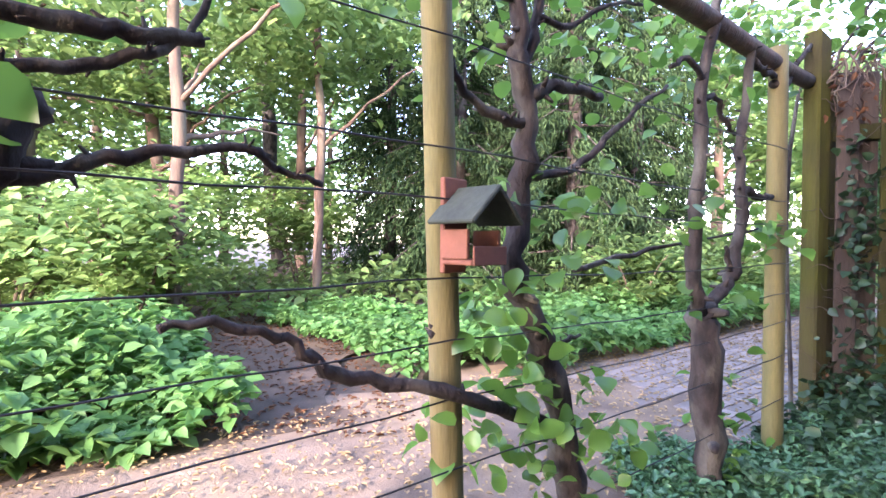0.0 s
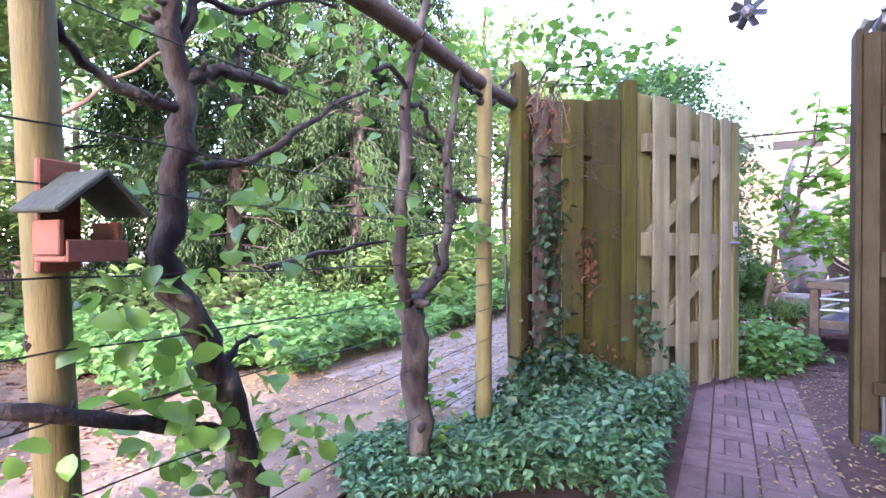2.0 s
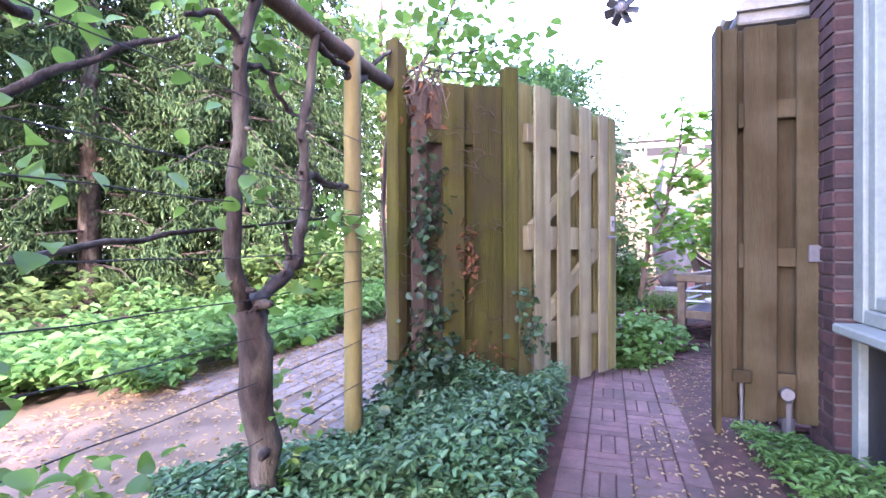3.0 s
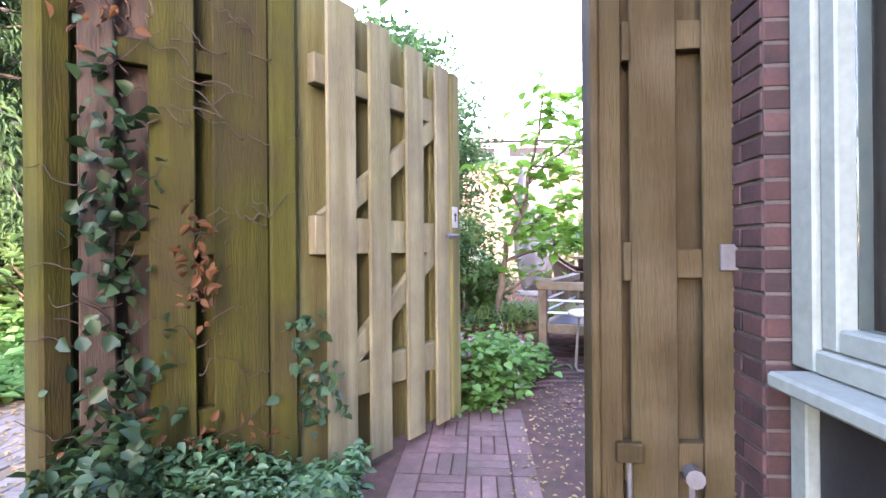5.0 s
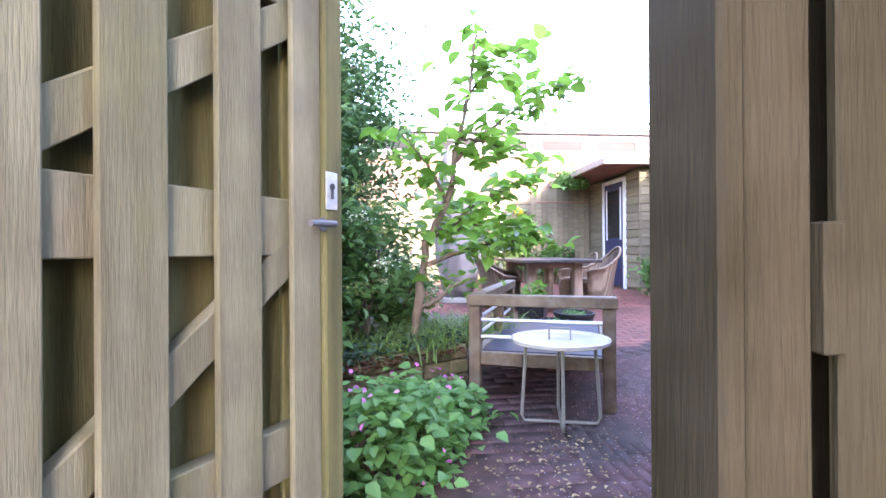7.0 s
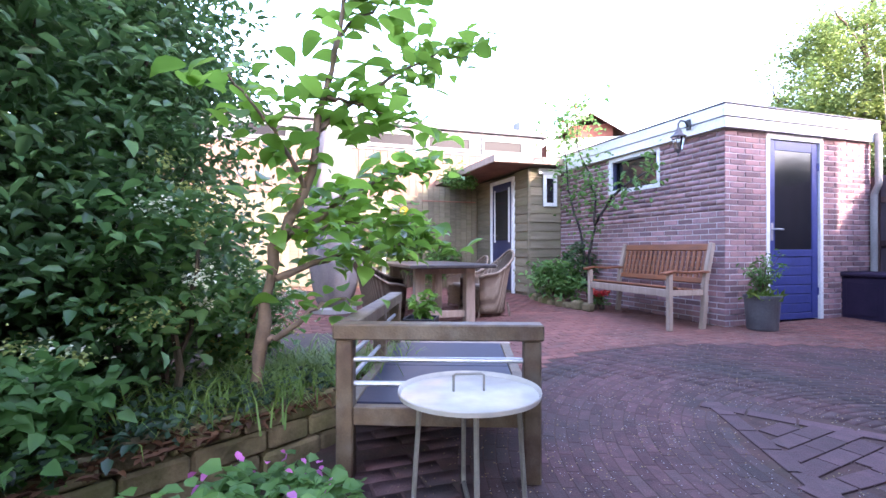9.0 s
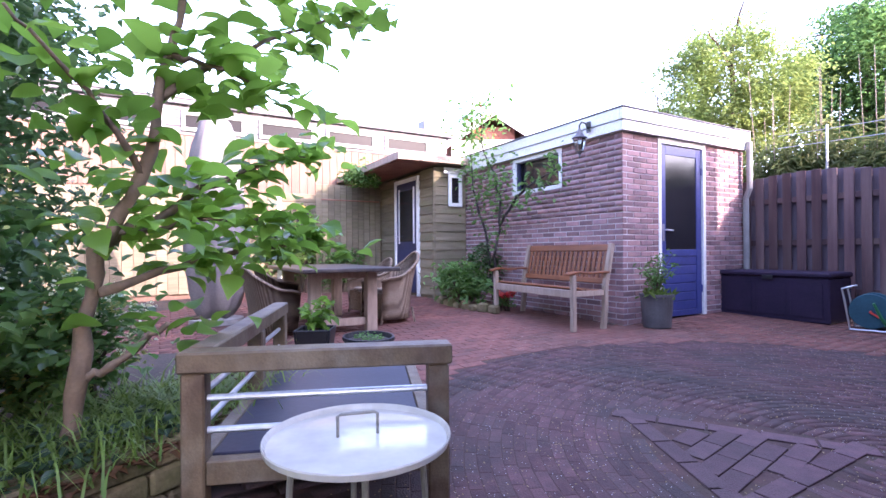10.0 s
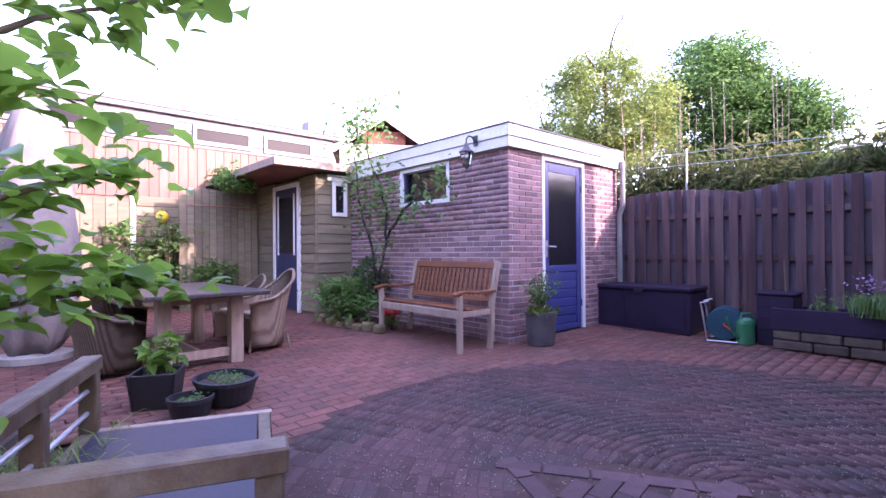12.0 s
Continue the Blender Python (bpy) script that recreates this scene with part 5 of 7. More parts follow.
round_post(-0.045, 2.0, 0.036, 0.085, "smooth yellow-green round wooden post carrying a bird feeder")
round_post(1.955, 1.93, 0.042, 0.0, "slim mossy round post with wire wrapped round it")
top_rail = thing("cross_rail", "bare round timber rail lying along the tops of the posts", "rail", 0, 0, 0)
bm = bmesh.new()
tube(bm, [on_row(-1.2 + 3.72 * i / 10, 1.865 + 0.01 * math.sin(i * 1.3), 0.01) for i in range(11)], [0.047 - 0.001 * i for i in range(11)], 12)
part("shaft", bm, M_BARK2, top_rail, smooth=True)
for z in (0.30, 0.50, 0.655, 0.785, 0.925, 1.10, 1.21, 1.45):
    w = thing("training_wire", "thin dark sagging training wire of the espalier row", "wire", 0, 0, 0, 0, "training wires")
    bm = bmesh.new()
    tube(bm, [on_row(-2.0 + 4.0 * i / 24, z - 0.012 * math.sin(math.pi * ((i * 4 / 24) % 2) / 2) + 0.003 * math.sin(i * 2.2 + z * 9), -0.04) for i in range(25)], 0.0022, 6)
    part("strand", bm, M_WIRE, w)


def pear_tree(label, limbs, leaf_specs, seed):
    rng2 = random.Random(seed)
    rs2 = np.random.RandomState(seed)
    o = thing("espalier_tree", label, "tree", 0, 0, 0, 0, "espaliered trees")
    for k, (pts, r0, r1) in enumerate(limbs):
        P3 = [on_row(*p) for p in pts]
        q, rad = limb(P3, r0, r1, rng2, 4, 0.007 if k else 0.012)
        bm = bmesh.new()
        tube(bm, q, rad, 9)
        for _ in range(len(q) // 2):
            i = rng2.randrange(1, len(q) - 1)
            d = Vector((rng2.uniform(-1, 1), rng2.uniform(-1, 1), rng2.uniform(-0.4, 1))).normalized()
            tube(bm, [q[i], q[i] + d * rad[i] * 1.35, q[i] + d * (rad[i] * 1.6 + 0.012)], [rad[i] * 0.55, rad[i] * 0.32, rad[i] * 0.2], 7)
        part("trunk" if k == 0 else "branch", bm, M_BARK, o, smooth=True)
    P, size = [], 0.060
    for (s, z, ds, dz, n) in leaf_specs:
        c = on_row(s, z, -0.02 if z < 1.5 else 0.16)
        a = rs2.normal(size=(int(n * 1.5), 3))
        for row in a:
            P.append(c + ROWD * float(row[0]) * ds + ROWN * float(row[1]) * 0.07 + Vector((0, 0, float(row[2]) * dz)))
    leaves("foliage", np.array(P), size, L_PEAR, o, seed, 0.8, 0.25, 0.5, 0.3, fine=True)
    return o


pear_tree("knotty dark-barked espaliered pear tree with fresh green leaves", [
    ([(0.52, -0.05), (0.47, 0.27), (0.41, 0.51), (0.32, 0.75), (0.23, 0.93), (0.25, 1.10), (0.27, 1.31), (0.24, 1.47), (0.23, 1.66), (0.25, 2.3)], 0.042, 0.019),
    ([(0.42, 0.46), (0.30, 0.53), (0.21, 0.57), (0.01, 0.67, -0.06), (-0.19, 0.72), (-0.30, 0.77), (-0.36, 0.82), (-0.46, 0.86), (-0.56, 0.86)], 0.021, 0.007),
    ([(0.27, 1.38), (0.36, 1.43), (0.46, 1.44), (0.58, 1.44)], 0.020, 0.013),
    ([(0.25, 1.31), (0.15, 1.32), (0.06, 1.36), (0.0, 1.42)], 0.015, 0.008),
    ([(0.28, 1.18), (0.42, 1.20), (0.58, 1.29), (0.72, 1.40), (0.96, 1.55)], 0.014, 0.006),
    ([(0.25, 1.45), (0.30, 1.58), (0.33, 1.8), (0.36, 2.2)], 0.014, 0.008),
    ([(0.36, 0.68), (0.42, 0.72), (0.50, 0.74)], 0.012, 0.004),
    ([(0.02, 0.70), (-0.01, 0.78), (-0.03, 0.82)], 0.016, 0.008),
    ([(0.30, 1.60), (0.45, 1.62), (0.60, 1.72), (0.80, 1.78)], 0.010, 0.005),
    ([(0.22, 1.62), (0.10, 1.60), (-0.02, 1.66)], 0.012, 0.006),
], [(0.12, 0.87, 0.05, 0.05, 16), (0.22, 0.70, 0.07, 0.06, 22), (0.36, 0.56, 0.12, 0.07, 34), (0.30, 0.42, 0.14, 0.08, 20), (0.62, 0.42, 0.15, 0.05, 20), (0.45, 1.10, 0.14, 0.06, 18), (0.42, 0.95, 0.15, 0.08, 14), (0.6, 1.62, 0.25, 0.12, 46), (0.1, 1.7, 0.25, 0.08, 16), (0.02, 0.55, 0.05, 0.05, 5)], 41)
pear_tree("young forked espaliered pear tree with a swollen graft", [
    ([(1.33, -0.05), (1.30, 0.35), (1.25, 0.66), (1.235, 0.76)], 0.046, 0.058),
    ([(1.22, 0.74), (1.17, 0.90), (1.18, 1.15), (1.20, 1.40), (1.22, 1.66), (1.33, 1.93), (1.40, 2.3)], 0.028, 0.018),
    ([(1.27, 0.74), (1.40, 0.82), (1.49, 0.88), (1.53, 0.98), (1.57, 1.12), (1.56, 1.28), (1.55, 1.44), (1.60, 1.58), (1.66, 1.9)], 0.026, 0.016),
    ([(1.56, 1.20), (1.62, 1.24), (1.74, 1.22), (1.9, 1.23)], 0.018, 0.012),
    ([(1.21, 1.62), (1.10, 1.68), (0.98, 1.62)], 0.012, 0.007),
    ([(1.22, 1.55), (1.33, 1.58), (1.42, 1.50), (1.50, 1.46)], 0.012, 0.007),
    ([(1.46, 0.90), (1.43, 1.0)], 0.013, 0.008),
    ([(1.9, 1.75), (2.05, 1.78), (2.2, 1.92), (2.4, 2.06)], 0.022, 0.010),
    ([(1.66, 1.8), (1.8, 1.78), (1.95, 1.80)], 0.018, 0.012),
    ([(0.6, 0.92, 0.1), (0.9, 0.97, 0.08), (1.3, 1.02, 0.05), (1.75, 1.08)], 0.010, 0.004),
], [(1.75, 1.06, 0.13, 0.05, 26), (1.10, 1.12, 0.10, 0.07, 10), (1.45, 1.75, 0.2, 0.12, 46), (1.7, 1.95, 0.2, 0.1, 40), (1.50, 0.80, 0.10, 0.05, 8), (1.38, 0.30, 0.05, 0.12, 22), (2.3, 1.98, 0.25, 0.12, 60), (1.0, 1.75, 0.2, 0.1, 30), (1.12, 0.80, 0.03, 0.02, 3)], 42)
pear_tree("old espaliered pear tree with long bare horizontal limbs", [
    ([(-1.0, -0.05), (-0.95, 0.5), (-0.88, 0.85), (-0.80, 1.02), (-0.74, 1.12), (-0.72, 1.2)], 0.05, 0.022),
    ([(-0.80, 1.06), (-0.69, 1.10), (-0.62, 1.125), (-0.55, 1.14), (-0.43, 1.16), (-0.37, 1.13), (-0.29, 1.11)], 0.014, 0.005),
    ([(-0.95, 1.28), (-0.69, 1.31), (-0.60, 1.315), (-0.50, 1.33)], 0.015, 0.011),
    ([(-0.88, 1.2), (-0.70, 1.24), (-0.6, 1.28), (-0.52, 1.33), (-0.48, 1.42)], 0.010, 0.006),
], [(-0.72, 1.36, 0.07, 0.04, 16), (-0.5, 1.40, 0.05, 0.04, 4), (-0.75, 1.2, 0.03, 0.03, 5)], 43)

# bird feeder on the post
bf = thing("bird_feeder", "small red-brown bird feeder with a mossy pitched roof", "bird feeder", 0.055, 1.06, 0.955, 46)
part("back_board", box((-0.045, 0.03, -0.02), (0.03, 0.045, 0.19), 0.003), M_RUST, bf)
part("tray", box((-0.052, -0.055, 0.0), (0.058, 0.03, 0.012), 0.003), M_RUST, bf)
part("front_lip", box((-0.052, -0.062, 0.0), (0.058, -0.056, 0.04), 0.002), M_RUST, bf)
for x in (-0.052, 0.052):
    part("side_board", box((x - 0.004, -0.045, 0.013), (x + 0.006, 0.029, 0.075), 0.002), M_RUST, bf)
for sgn in (-1, 1):
    m = Matrix.Translation((0.003, 0, 0.165)) @ Matrix.Rotation(radians(42 * sgn), 4, "Y")
    lo, hi = ((-0.115, -0.085, -0.006), (0.003, 0.045, 0.005)) if sgn < 0 else ((-0.003, -0.085, -0.006), (0.115, 0.045, 0.005))
    part("roof_board", box(lo, hi, 0.003, m), M_FELT, bf)

# ---- groundcover and ivy ----
rs = np.random.RandomState(9)


def bed(name, label, n, area, height, size, mat, seed, wide=0.8, up=0.55, holes=0.0, zbase=0.0, mound=None):
    """Low plants: leaves over an area (a function of two random numbers giving x, y), as one countless growth."""
    r = np.random.RandomState(seed)
    P = np.array([area(a, b) for a, b in r.uniform(0, 1, (n, 2))])
    nz = np.array([0.55 + 0.9 * noise.noise((x * 1.6, y * 1.6, seed)) for x, y in P])
    h = height * np.clip(nz, 0.12, 1.3)
    if mound is not None:
        h *= np.array([mound(x, y) for x, y in P])
    Z = np.array([gz(x) for x, y in P]) + zbase + h * r.uniform(0.15, 1.0, n) ** 0.6
    ob = leaves(name, np.stack([P[:, 0], P[:, 1], Z], 1), size, mat, None, seed, wide, up, 0.25)
    return tagged(ob, label, "plants", kind="stuff")


def lane_xy(s, off):
    """Along the lane (s) and away from its near edge (off)."""
    return (0.8 * s - 0.6 * off, 1.30 + 0.6 * s + 0.8 * off)


bed("woodland_groundcover", "bright green groundcover along the far edge of the lane", 15000, lambda a, b: lane_xy(1.75 + 7.5 * a, 1.42 + 2.4 * b ** 1.3), 0.46, 0.085, L_COVER, 51, mound=lambda x, y: 1.0)
bed("woodland_undergrowth", "bright green leafy undergrowth beside the lane", 17000, lambda a, b: lane_xy(-3.4 + 3.35 * a, 1.55 + 3.6 * b), 0.62, 0.095, L_COVER, 52)
bed("trail_edge_plants", "low leafy plants at the fork of the trail", 6000, lambda a, b: lane_xy(1.05 + 1.2 * a, 1.9 + 3.6 * b), 0.38, 0.075, L_COVER, 53)
bed("forest_floor_plants", "scattered green plants on the forest floor", 16000, lambda a, b: (-11 + 22 * a, 6.5 + 9 * b + 0.3 * (-11 + 22 * a)), 0.7, 0.14, L_FOREST, 54)
bed("periwinkle_bed", "dense blue-green periwinkle mat below the fence", 15000, lambda a, b: (1.56 + 1.16 * a - 0.45 * b * (1.3 - 0.85 * a), 1.13 + 0.85 * a + 0.89 * b * (1.3 - 0.85 * a)), 0.42, 0.036, L_VINCA, 55, 0.6, 0.5, mound=lambda x, y: 0.55 + 0.5 * min(1, max(0, (x - 1.2) / 0.8)))
bed("ground_ivy", "low creeping periwinkle at the foot of the espaliered trees", 5000, lambda a, b: (0.72 + 1.05 * a, 1.72 - 0.22 * a + 0.50 * b), 0.17, 0.036, L_VINCA, 61, 0.6, 0.5)
bed("ivy_skirt", "dark ivy at the foot of the posts", 800, lambda a, b: (1.62 + 0.5 * a, 2.15 + 0.36 * b), 0.5, 0.05, L_IVY, 56, 0.8, 0.3)
bed("weeds_by_house", "small weeds at the foot of the house wall", 1300, lambda a, b: (2.55 + 0.62 * a + 0.18 * b, 0.78 + 0.52 * a - 0.25 * b), 0.16, 0.035, L_GERAN, 57, 0.5)
bed("fallen_leaves", "fallen dry leaves and petals on the lane", 9500, lambda a, b: lane_xy(-6 + 13 * a, 0.0 + 1.75 * b), 0.006, 0.03, M_LITTER, 58, 0.6, 0.93)
bed("trail_litter", "brown fallen leaves and twigs on the dark trail", 5000, lambda a, b: (-1.15 - 2.6 * a + 2.2 * (b - 0.5), 2.5 + 9.0 * a), 0.006, 0.04, M_DRY, 60, 0.5, 0.9, zbase=-0.004)
bed("path_litter", "fallen petals and leaf bits on the brick path", 800, lambda a, b: (1.9 + 2.6 * a + .5 * b, 1.1 + 1.3 * a - .45 * b), 0.004, 0.022, M_LITTER, 59, 0.6, 0.95, zbase=0.012)

# ivy climbing on the fence
IA = (FA[0] + 0.15, FA[1] - 0.051)
ivy = thing("climbing_ivy", "ivy climbing the board fence with dry brown stems", "ivy", 0, 0, 0)
place(ivy, IA, (IA[0] + FB[0] - FA[0], IA[1] + FB[1] - FA[1]))
rr = random.Random(61)
for k in range(80):
    x, z = rr.uniform(-0.05, 0.58), rr.uniform(0.0, 1.75)
    pts = [(x, -0.052, z)]
    way = rr.choice((-1, 1))
    for _ in range(rr.randint(2, 5)):
        x = min(0.6, x + way * rr.uniform(0.01, 0.05))
        z += rr.uniform(-0.02, 0.05)
        pts.append((x, -0.056 + rr.uniform(-0.012, 0.0), z))
    bm = bmesh.new()
    q, rad = limb(pts, 0.0028, 0.0012, rr, 3, 0.003, 6)
    tube(bm, q, rad, 6)
    part("stem", bm, M_OLDBD, ivy)
P = np.concatenate([rs.normal(size=(150, 3)) * [0.05, 0.02, 0.22] + [0.03, -0.08, 1.15], rs.normal(size=(80, 3)) * [0.08, 0.03, 0.2] + [0.04, -0.09, 0.55], rs.normal(size=(26, 3)) * [0.03, 0.02, 0.05] + [0.60, -0.10, 0.62], rs.normal(size=(50, 3)) * [0.05, 0.03, 0.07] + [0.66, -0.11, 0.42]])
leaves("foliage", P, 0.046, L_IVY, ivy, 62, 0.85, 0.05, 0.5)
P = np.concatenate([rs.normal(size=(60, 3)) * [0.035, 0.02, 0.10] + [0.27, -0.10, 0.88], rs.normal(size=(60, 3)) * [0.16, 0.02, 0.05] + [0.2, -0.11, 0.30], rs.normal(size=(40, 3)) * [0.06, 0.04, 0.12] + [0.02, -0.06, 1.72]])
leaves("dry_foliage", P, 0.038, M_DRY, ivy, 63, 0.6, 0.05, 0.5)
# knot of dead vine on the post tops
vine = thing("dead_vine", "tangle of dry brown vine hanging over the fence top", "vine", 0, 0, 0)
place(vine, IA, (IA[0] + FB[0] - FA[0], IA[1] + FB[1] - FA[1]))
for k in range(22):
    pts = [(rr.uniform(-0.08, 0.12), rr.uniform(-0.10, 0.05), 1.93 + rr.uniform(-0.02, 0.08))]
    for _ in range(4):
        p = pts[-1]
        pts.append((p[0] + rr.uniform(-0.07, 0.07), p[1] + rr.uniform(-0.03, 0.02), p[2] + rr.uniform(-0.14, 0.03)))
    q, rad = limb(pts, 0.006, 0.002, rr, 3, 0.008, 5)
    bm = bmesh.new()
    tube(bm, q, rad, 5)
    part("stem", bm, M_BARK2, vine)
# leafy shoots above the fence
top_leaf = thing("overhanging_shoots", "leafy shoots reaching over the fence top", "branches", 0, 0, 0)
for k, (a, b, c) in enumerate((((2.3, 2.75, 1.9), (2.6, 2.7, 2.25), (3.0, 2.65, 2.35)), ((2.2, 2.8, 1.8), (2.4, 2.75, 2.35), (2.5, 2.7, 2.6)), ((2.1, 2.9, 1.9), (2.8, 2.9, 2.2), (3.2, 2.8, 2.22)))):
    bm = bmesh.new()
    q, rad = limb([(a[0], a[1], -0.02), a, b, c], 0.014, 0.004, rr, 5, 0.02)
    tube(bm, q, rad, 6)
    part("branch", bm, M_BARK, top_leaf)
P = np.concatenate([np.array(c) + rs.normal(size=(110, 3)) * [0.25, 0.15, 0.12] for c in ((2.65, 2.7, 2.22), (2.45, 2.75, 2.45), (3.0, 2.75, 2.25))])
leaves("foliage", P, 0.075, L_PEAR, top_leaf, 64, 0.75, 0.3, 0.4, fine=True)

# ---- woodland ----
def broad_tree(label, x, y, h, r_trunk, crown, seed, mat=None, bark=None, leaf=0.16, count=60, each=42, stems=1, lean=(0, 0), z=None, group="woodland trees", spread=0.34):
    rng3 = random.Random(seed)
    rs3 = np.random.RandomState(seed)
    o = thing("tree", label, "tree", x, y, z, 0, group)
    cx, cy, cz, rx, ry, rz = crown
    tips = []
    bm = bmesh.new()
    for s in range(stems):
        a = rng3.uniform(0, 6.28)
        off = 0.0 if stems == 1 else 0.22
        b0 = Vector((math.cos(a) * off, math.sin(a) * off, -0.1))
        top = Vector((lean[0] + math.cos(a) * off * 4, lean[1] + math.sin(a) * off * 4, h))
        q, rad = limb([b0, b0.lerp(top, 0.35) + Vector((rng3.uniform(-.12, .12), rng3.uniform(-.12, .12), 0)), b0.lerp(top, 0.7), top], r_trunk * rng3.uniform(0.8, 1.1), r_trunk * 0.35, rng3, 5, 0.03)
        rad[0] *= 1.25
        tube(bm, q, rad, 10)
        tips.append(q)
    part("trunk", bm, bark or M_BARK2, o, smooth=True)
    bm = bmesh.new()
    for q in tips:
        for k in range(7):
            i = rng3.randrange(len(q) // 3, len(q))
            a = rng3.uniform(0, 6.28)
            d = Vector((math.cos(a), math.sin(a), rng3.uniform(0.1, 0.9)))
            ln = rng3.uniform(0.5, 1.0) * max(rx, ry)
            p, rad = limb([q[i], q[i] + d * ln * 0.5, q[i] + d * ln + Vector((0, 0, -0.1 * ln))], r_trunk * 0.34, r_trunk * 0.08, rng3, 4, 0.04)
            tube(bm, p, rad, 6)
    part("branchwork", bm, bark or M_BARK2, o, smooth=True)
    P = clumps(rs3, (cx, cy, cz), (rx, ry, rz), count, each, spread)
    leaves("crown", P, leaf, mat or L_FOREST, o, seed, 0.7, 0.5, 0.3)
    return o


def spruce(x, y, h, r, seed):
    """Conifer with drooping sprays hung from long limbs."""
    rs3 = np.random.RandomState(seed)
    rng3 = random.Random(seed)
    o = thing("spruce_tree", "tall dark spruce with drooping needle sprays", "tree", x, y, None, 0, "spruces")
    bm = bmesh.new()
    tube(bm, [(0, 0, -0.1), (0.03, 0.02, h * 0.5), (0, 0, h)], [0.17, 0.11, 0.03], 10)
    part("trunk", bm, M_BARK, o, smooth=True)
    bm = bmesh.new()
    P, A = [], []
    n = int(h * 9)
    for k in range(n):
        z = 0.5 + (h - 0.6) * k / n
        a = k * 2.4 + rng3.uniform(-0.4, 0.4)
        ln = r * (1 - 0.8 * z / h) * rng3.uniform(0.75, 1.15)
        d = np.array([math.cos(a), math.sin(a), 0])
        pts = [np.array([0, 0, z]), d * ln * 0.5 + [0, 0, z - 0.05 * ln], d * ln + [0, 0, z - 0.32 * ln]]
        tube(bm, pts, [0.025, 0.016, 0.005], 5)
        for f in np.linspace(0.2, 1.0, int(9 * ln) + 4):
            p = pts[0] + (pts[1] - pts[0]) * min(1, 2 * f) + (pts[2] - pts[1]) * max(0, 2 * f - 1)
            for _ in range(24):
                u = rs3.uniform(0, 1)
                P.append(p + np.array([*(rs3.normal(size=2) * (0.10 - 0.05 * u)), -0.42 * u * (0.4 + f)]))
                A.append(d * 0.5 + np.array([0, 0, -0.9]))
    part("branchwork", bm, M_BARK, o)
    leaves("foliage", np.array(P), 0.115, L_SPRUCE, o, seed, 0.24, 0.1, 0.3, axis=np.array(A))
    return o


for k, (x, y, h, r) in enumerate(((0.3, 9.6, 9, 2.3), (2.4, 9.0, 10, 2.4), (4.2, 10.6, 9, 2.4), (-1.3, 11.8, 9, 1.8), (1.3, 11.8, 9, 2.6), (3.2, 12.6, 9, 2.6))):
    spruce(x, y, h, r, 70 + k)

TREES = [
    ("red-barked many-stemmed tree at the edge of the wood", -4.6, 8.2, 6.5, 0.13, (0.2, 0, 4.6, 2.2, 2.0, 1.6), 3),
    ("brown-barked woodland tree with a light green crown", -6.3, 7.6, 6.0, 0.14, (0, 0, 4.2, 2.2, 2.0, 1.8), 2),
    ("slender brown-barked woodland tree with high crown", -3.1, 10.6, 7.0, 0.12, (0, 0, 5.2, 2.2, 2.0, 1.8), 1),
    ("twin-stemmed woodland tree with brown bark", -8.6, 9.6, 7.0, 0.15, (0, 0, 4.6, 2.6, 2.4, 2.0), 2),
    ("slender brown-barked woodland tree with high crown", -1.9, 7.2, 7.0, 0.09, (0.2, 0.3, 4.6, 2.0, 1.7, 1.2), 1),
    ("slender brown-barked woodland tree with high crown", 6.6, 11.8, 7.5, 0.13, (0, 0, 5.0, 2.4, 2.2, 2.0), 1),
]
for k, (lb, x, y, h, r, cr, st) in enumerate(TREES):
    broad_tree(lb, x, y, h, r, cr, 80 + k, stems=st, count=70, each=40)
broad_tree("thick leaning trunk on the earth bank", -4.0, 12.2, 7, 0.26, (0.3, 0, 5.6, 2.4, 2.2, 1.6), 90, bark=M_BARK, lean=(-0.7, 0.2))


def shrub(name, label, x, y, centre, radii, count, each, size, mat, seed, spread=0.2, stems=7, group="", wide=0.65, bark=None, up=0.45, cat="shrub", z=None):
    rng3 = random.Random(seed)
    rs3 = np.random.RandomState(seed)
    o = thing(name, label, cat, x, y, z, 0, group)
    bm = bmesh.new()
    for k in range(stems):
        a = rng3.uniform(0, 6.28)
        e = Vector((centre[0] + math.cos(a) * radii[0] * 0.7, centre[1] + math.sin(a) * radii[1] * 0.7, centre[2] + radii[2] * rng3.uniform(-0.2, 0.7)))
        q, rad = limb([(math.cos(a) * 0.08, math.sin(a) * 0.08, -0.05), e * 0.5 + Vector((0, 0, 0.1)), e], 0.022, 0.006, rng3, 4, 0.02)
        tube(bm, q, rad, 6)
    st = part("stem", bm, bark or M_BARK2, o)
    if stems > 10:
        st["kind"] = "stuff"
    leaves("foliage", clumps(rs3, centre, radii, count, each, spread), size, mat, o, seed, wide, up, 0.3)
    return o


# understory at the edge of the wood
for k, (x, y, cz, rx, rz) in enumerate(((-3.2, 4.9, 0.95, 0.95, 0.55), (-4.7, 5.2, 1.1, 1.1, 0.7), (-4.0, 6.9, 1.35, 1.2, 0.8), (-6.2, 5.6, 1.3, 1.3, 0.9), (-2.5, 8.6, 1.5, 0.9, 0.7), (-7.6, 7.2, 1.5, 1.4, 1.1), (-5.4, 9.4, 2.0, 1.5, 1.0), (2.9, 7.2, 0.6, 1.0, 0.5), (4.6, 8.3, 0.7, 1.2, 0.6))):
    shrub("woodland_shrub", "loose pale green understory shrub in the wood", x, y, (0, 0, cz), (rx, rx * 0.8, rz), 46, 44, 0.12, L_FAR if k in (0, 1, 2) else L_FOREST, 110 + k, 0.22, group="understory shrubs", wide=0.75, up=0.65)

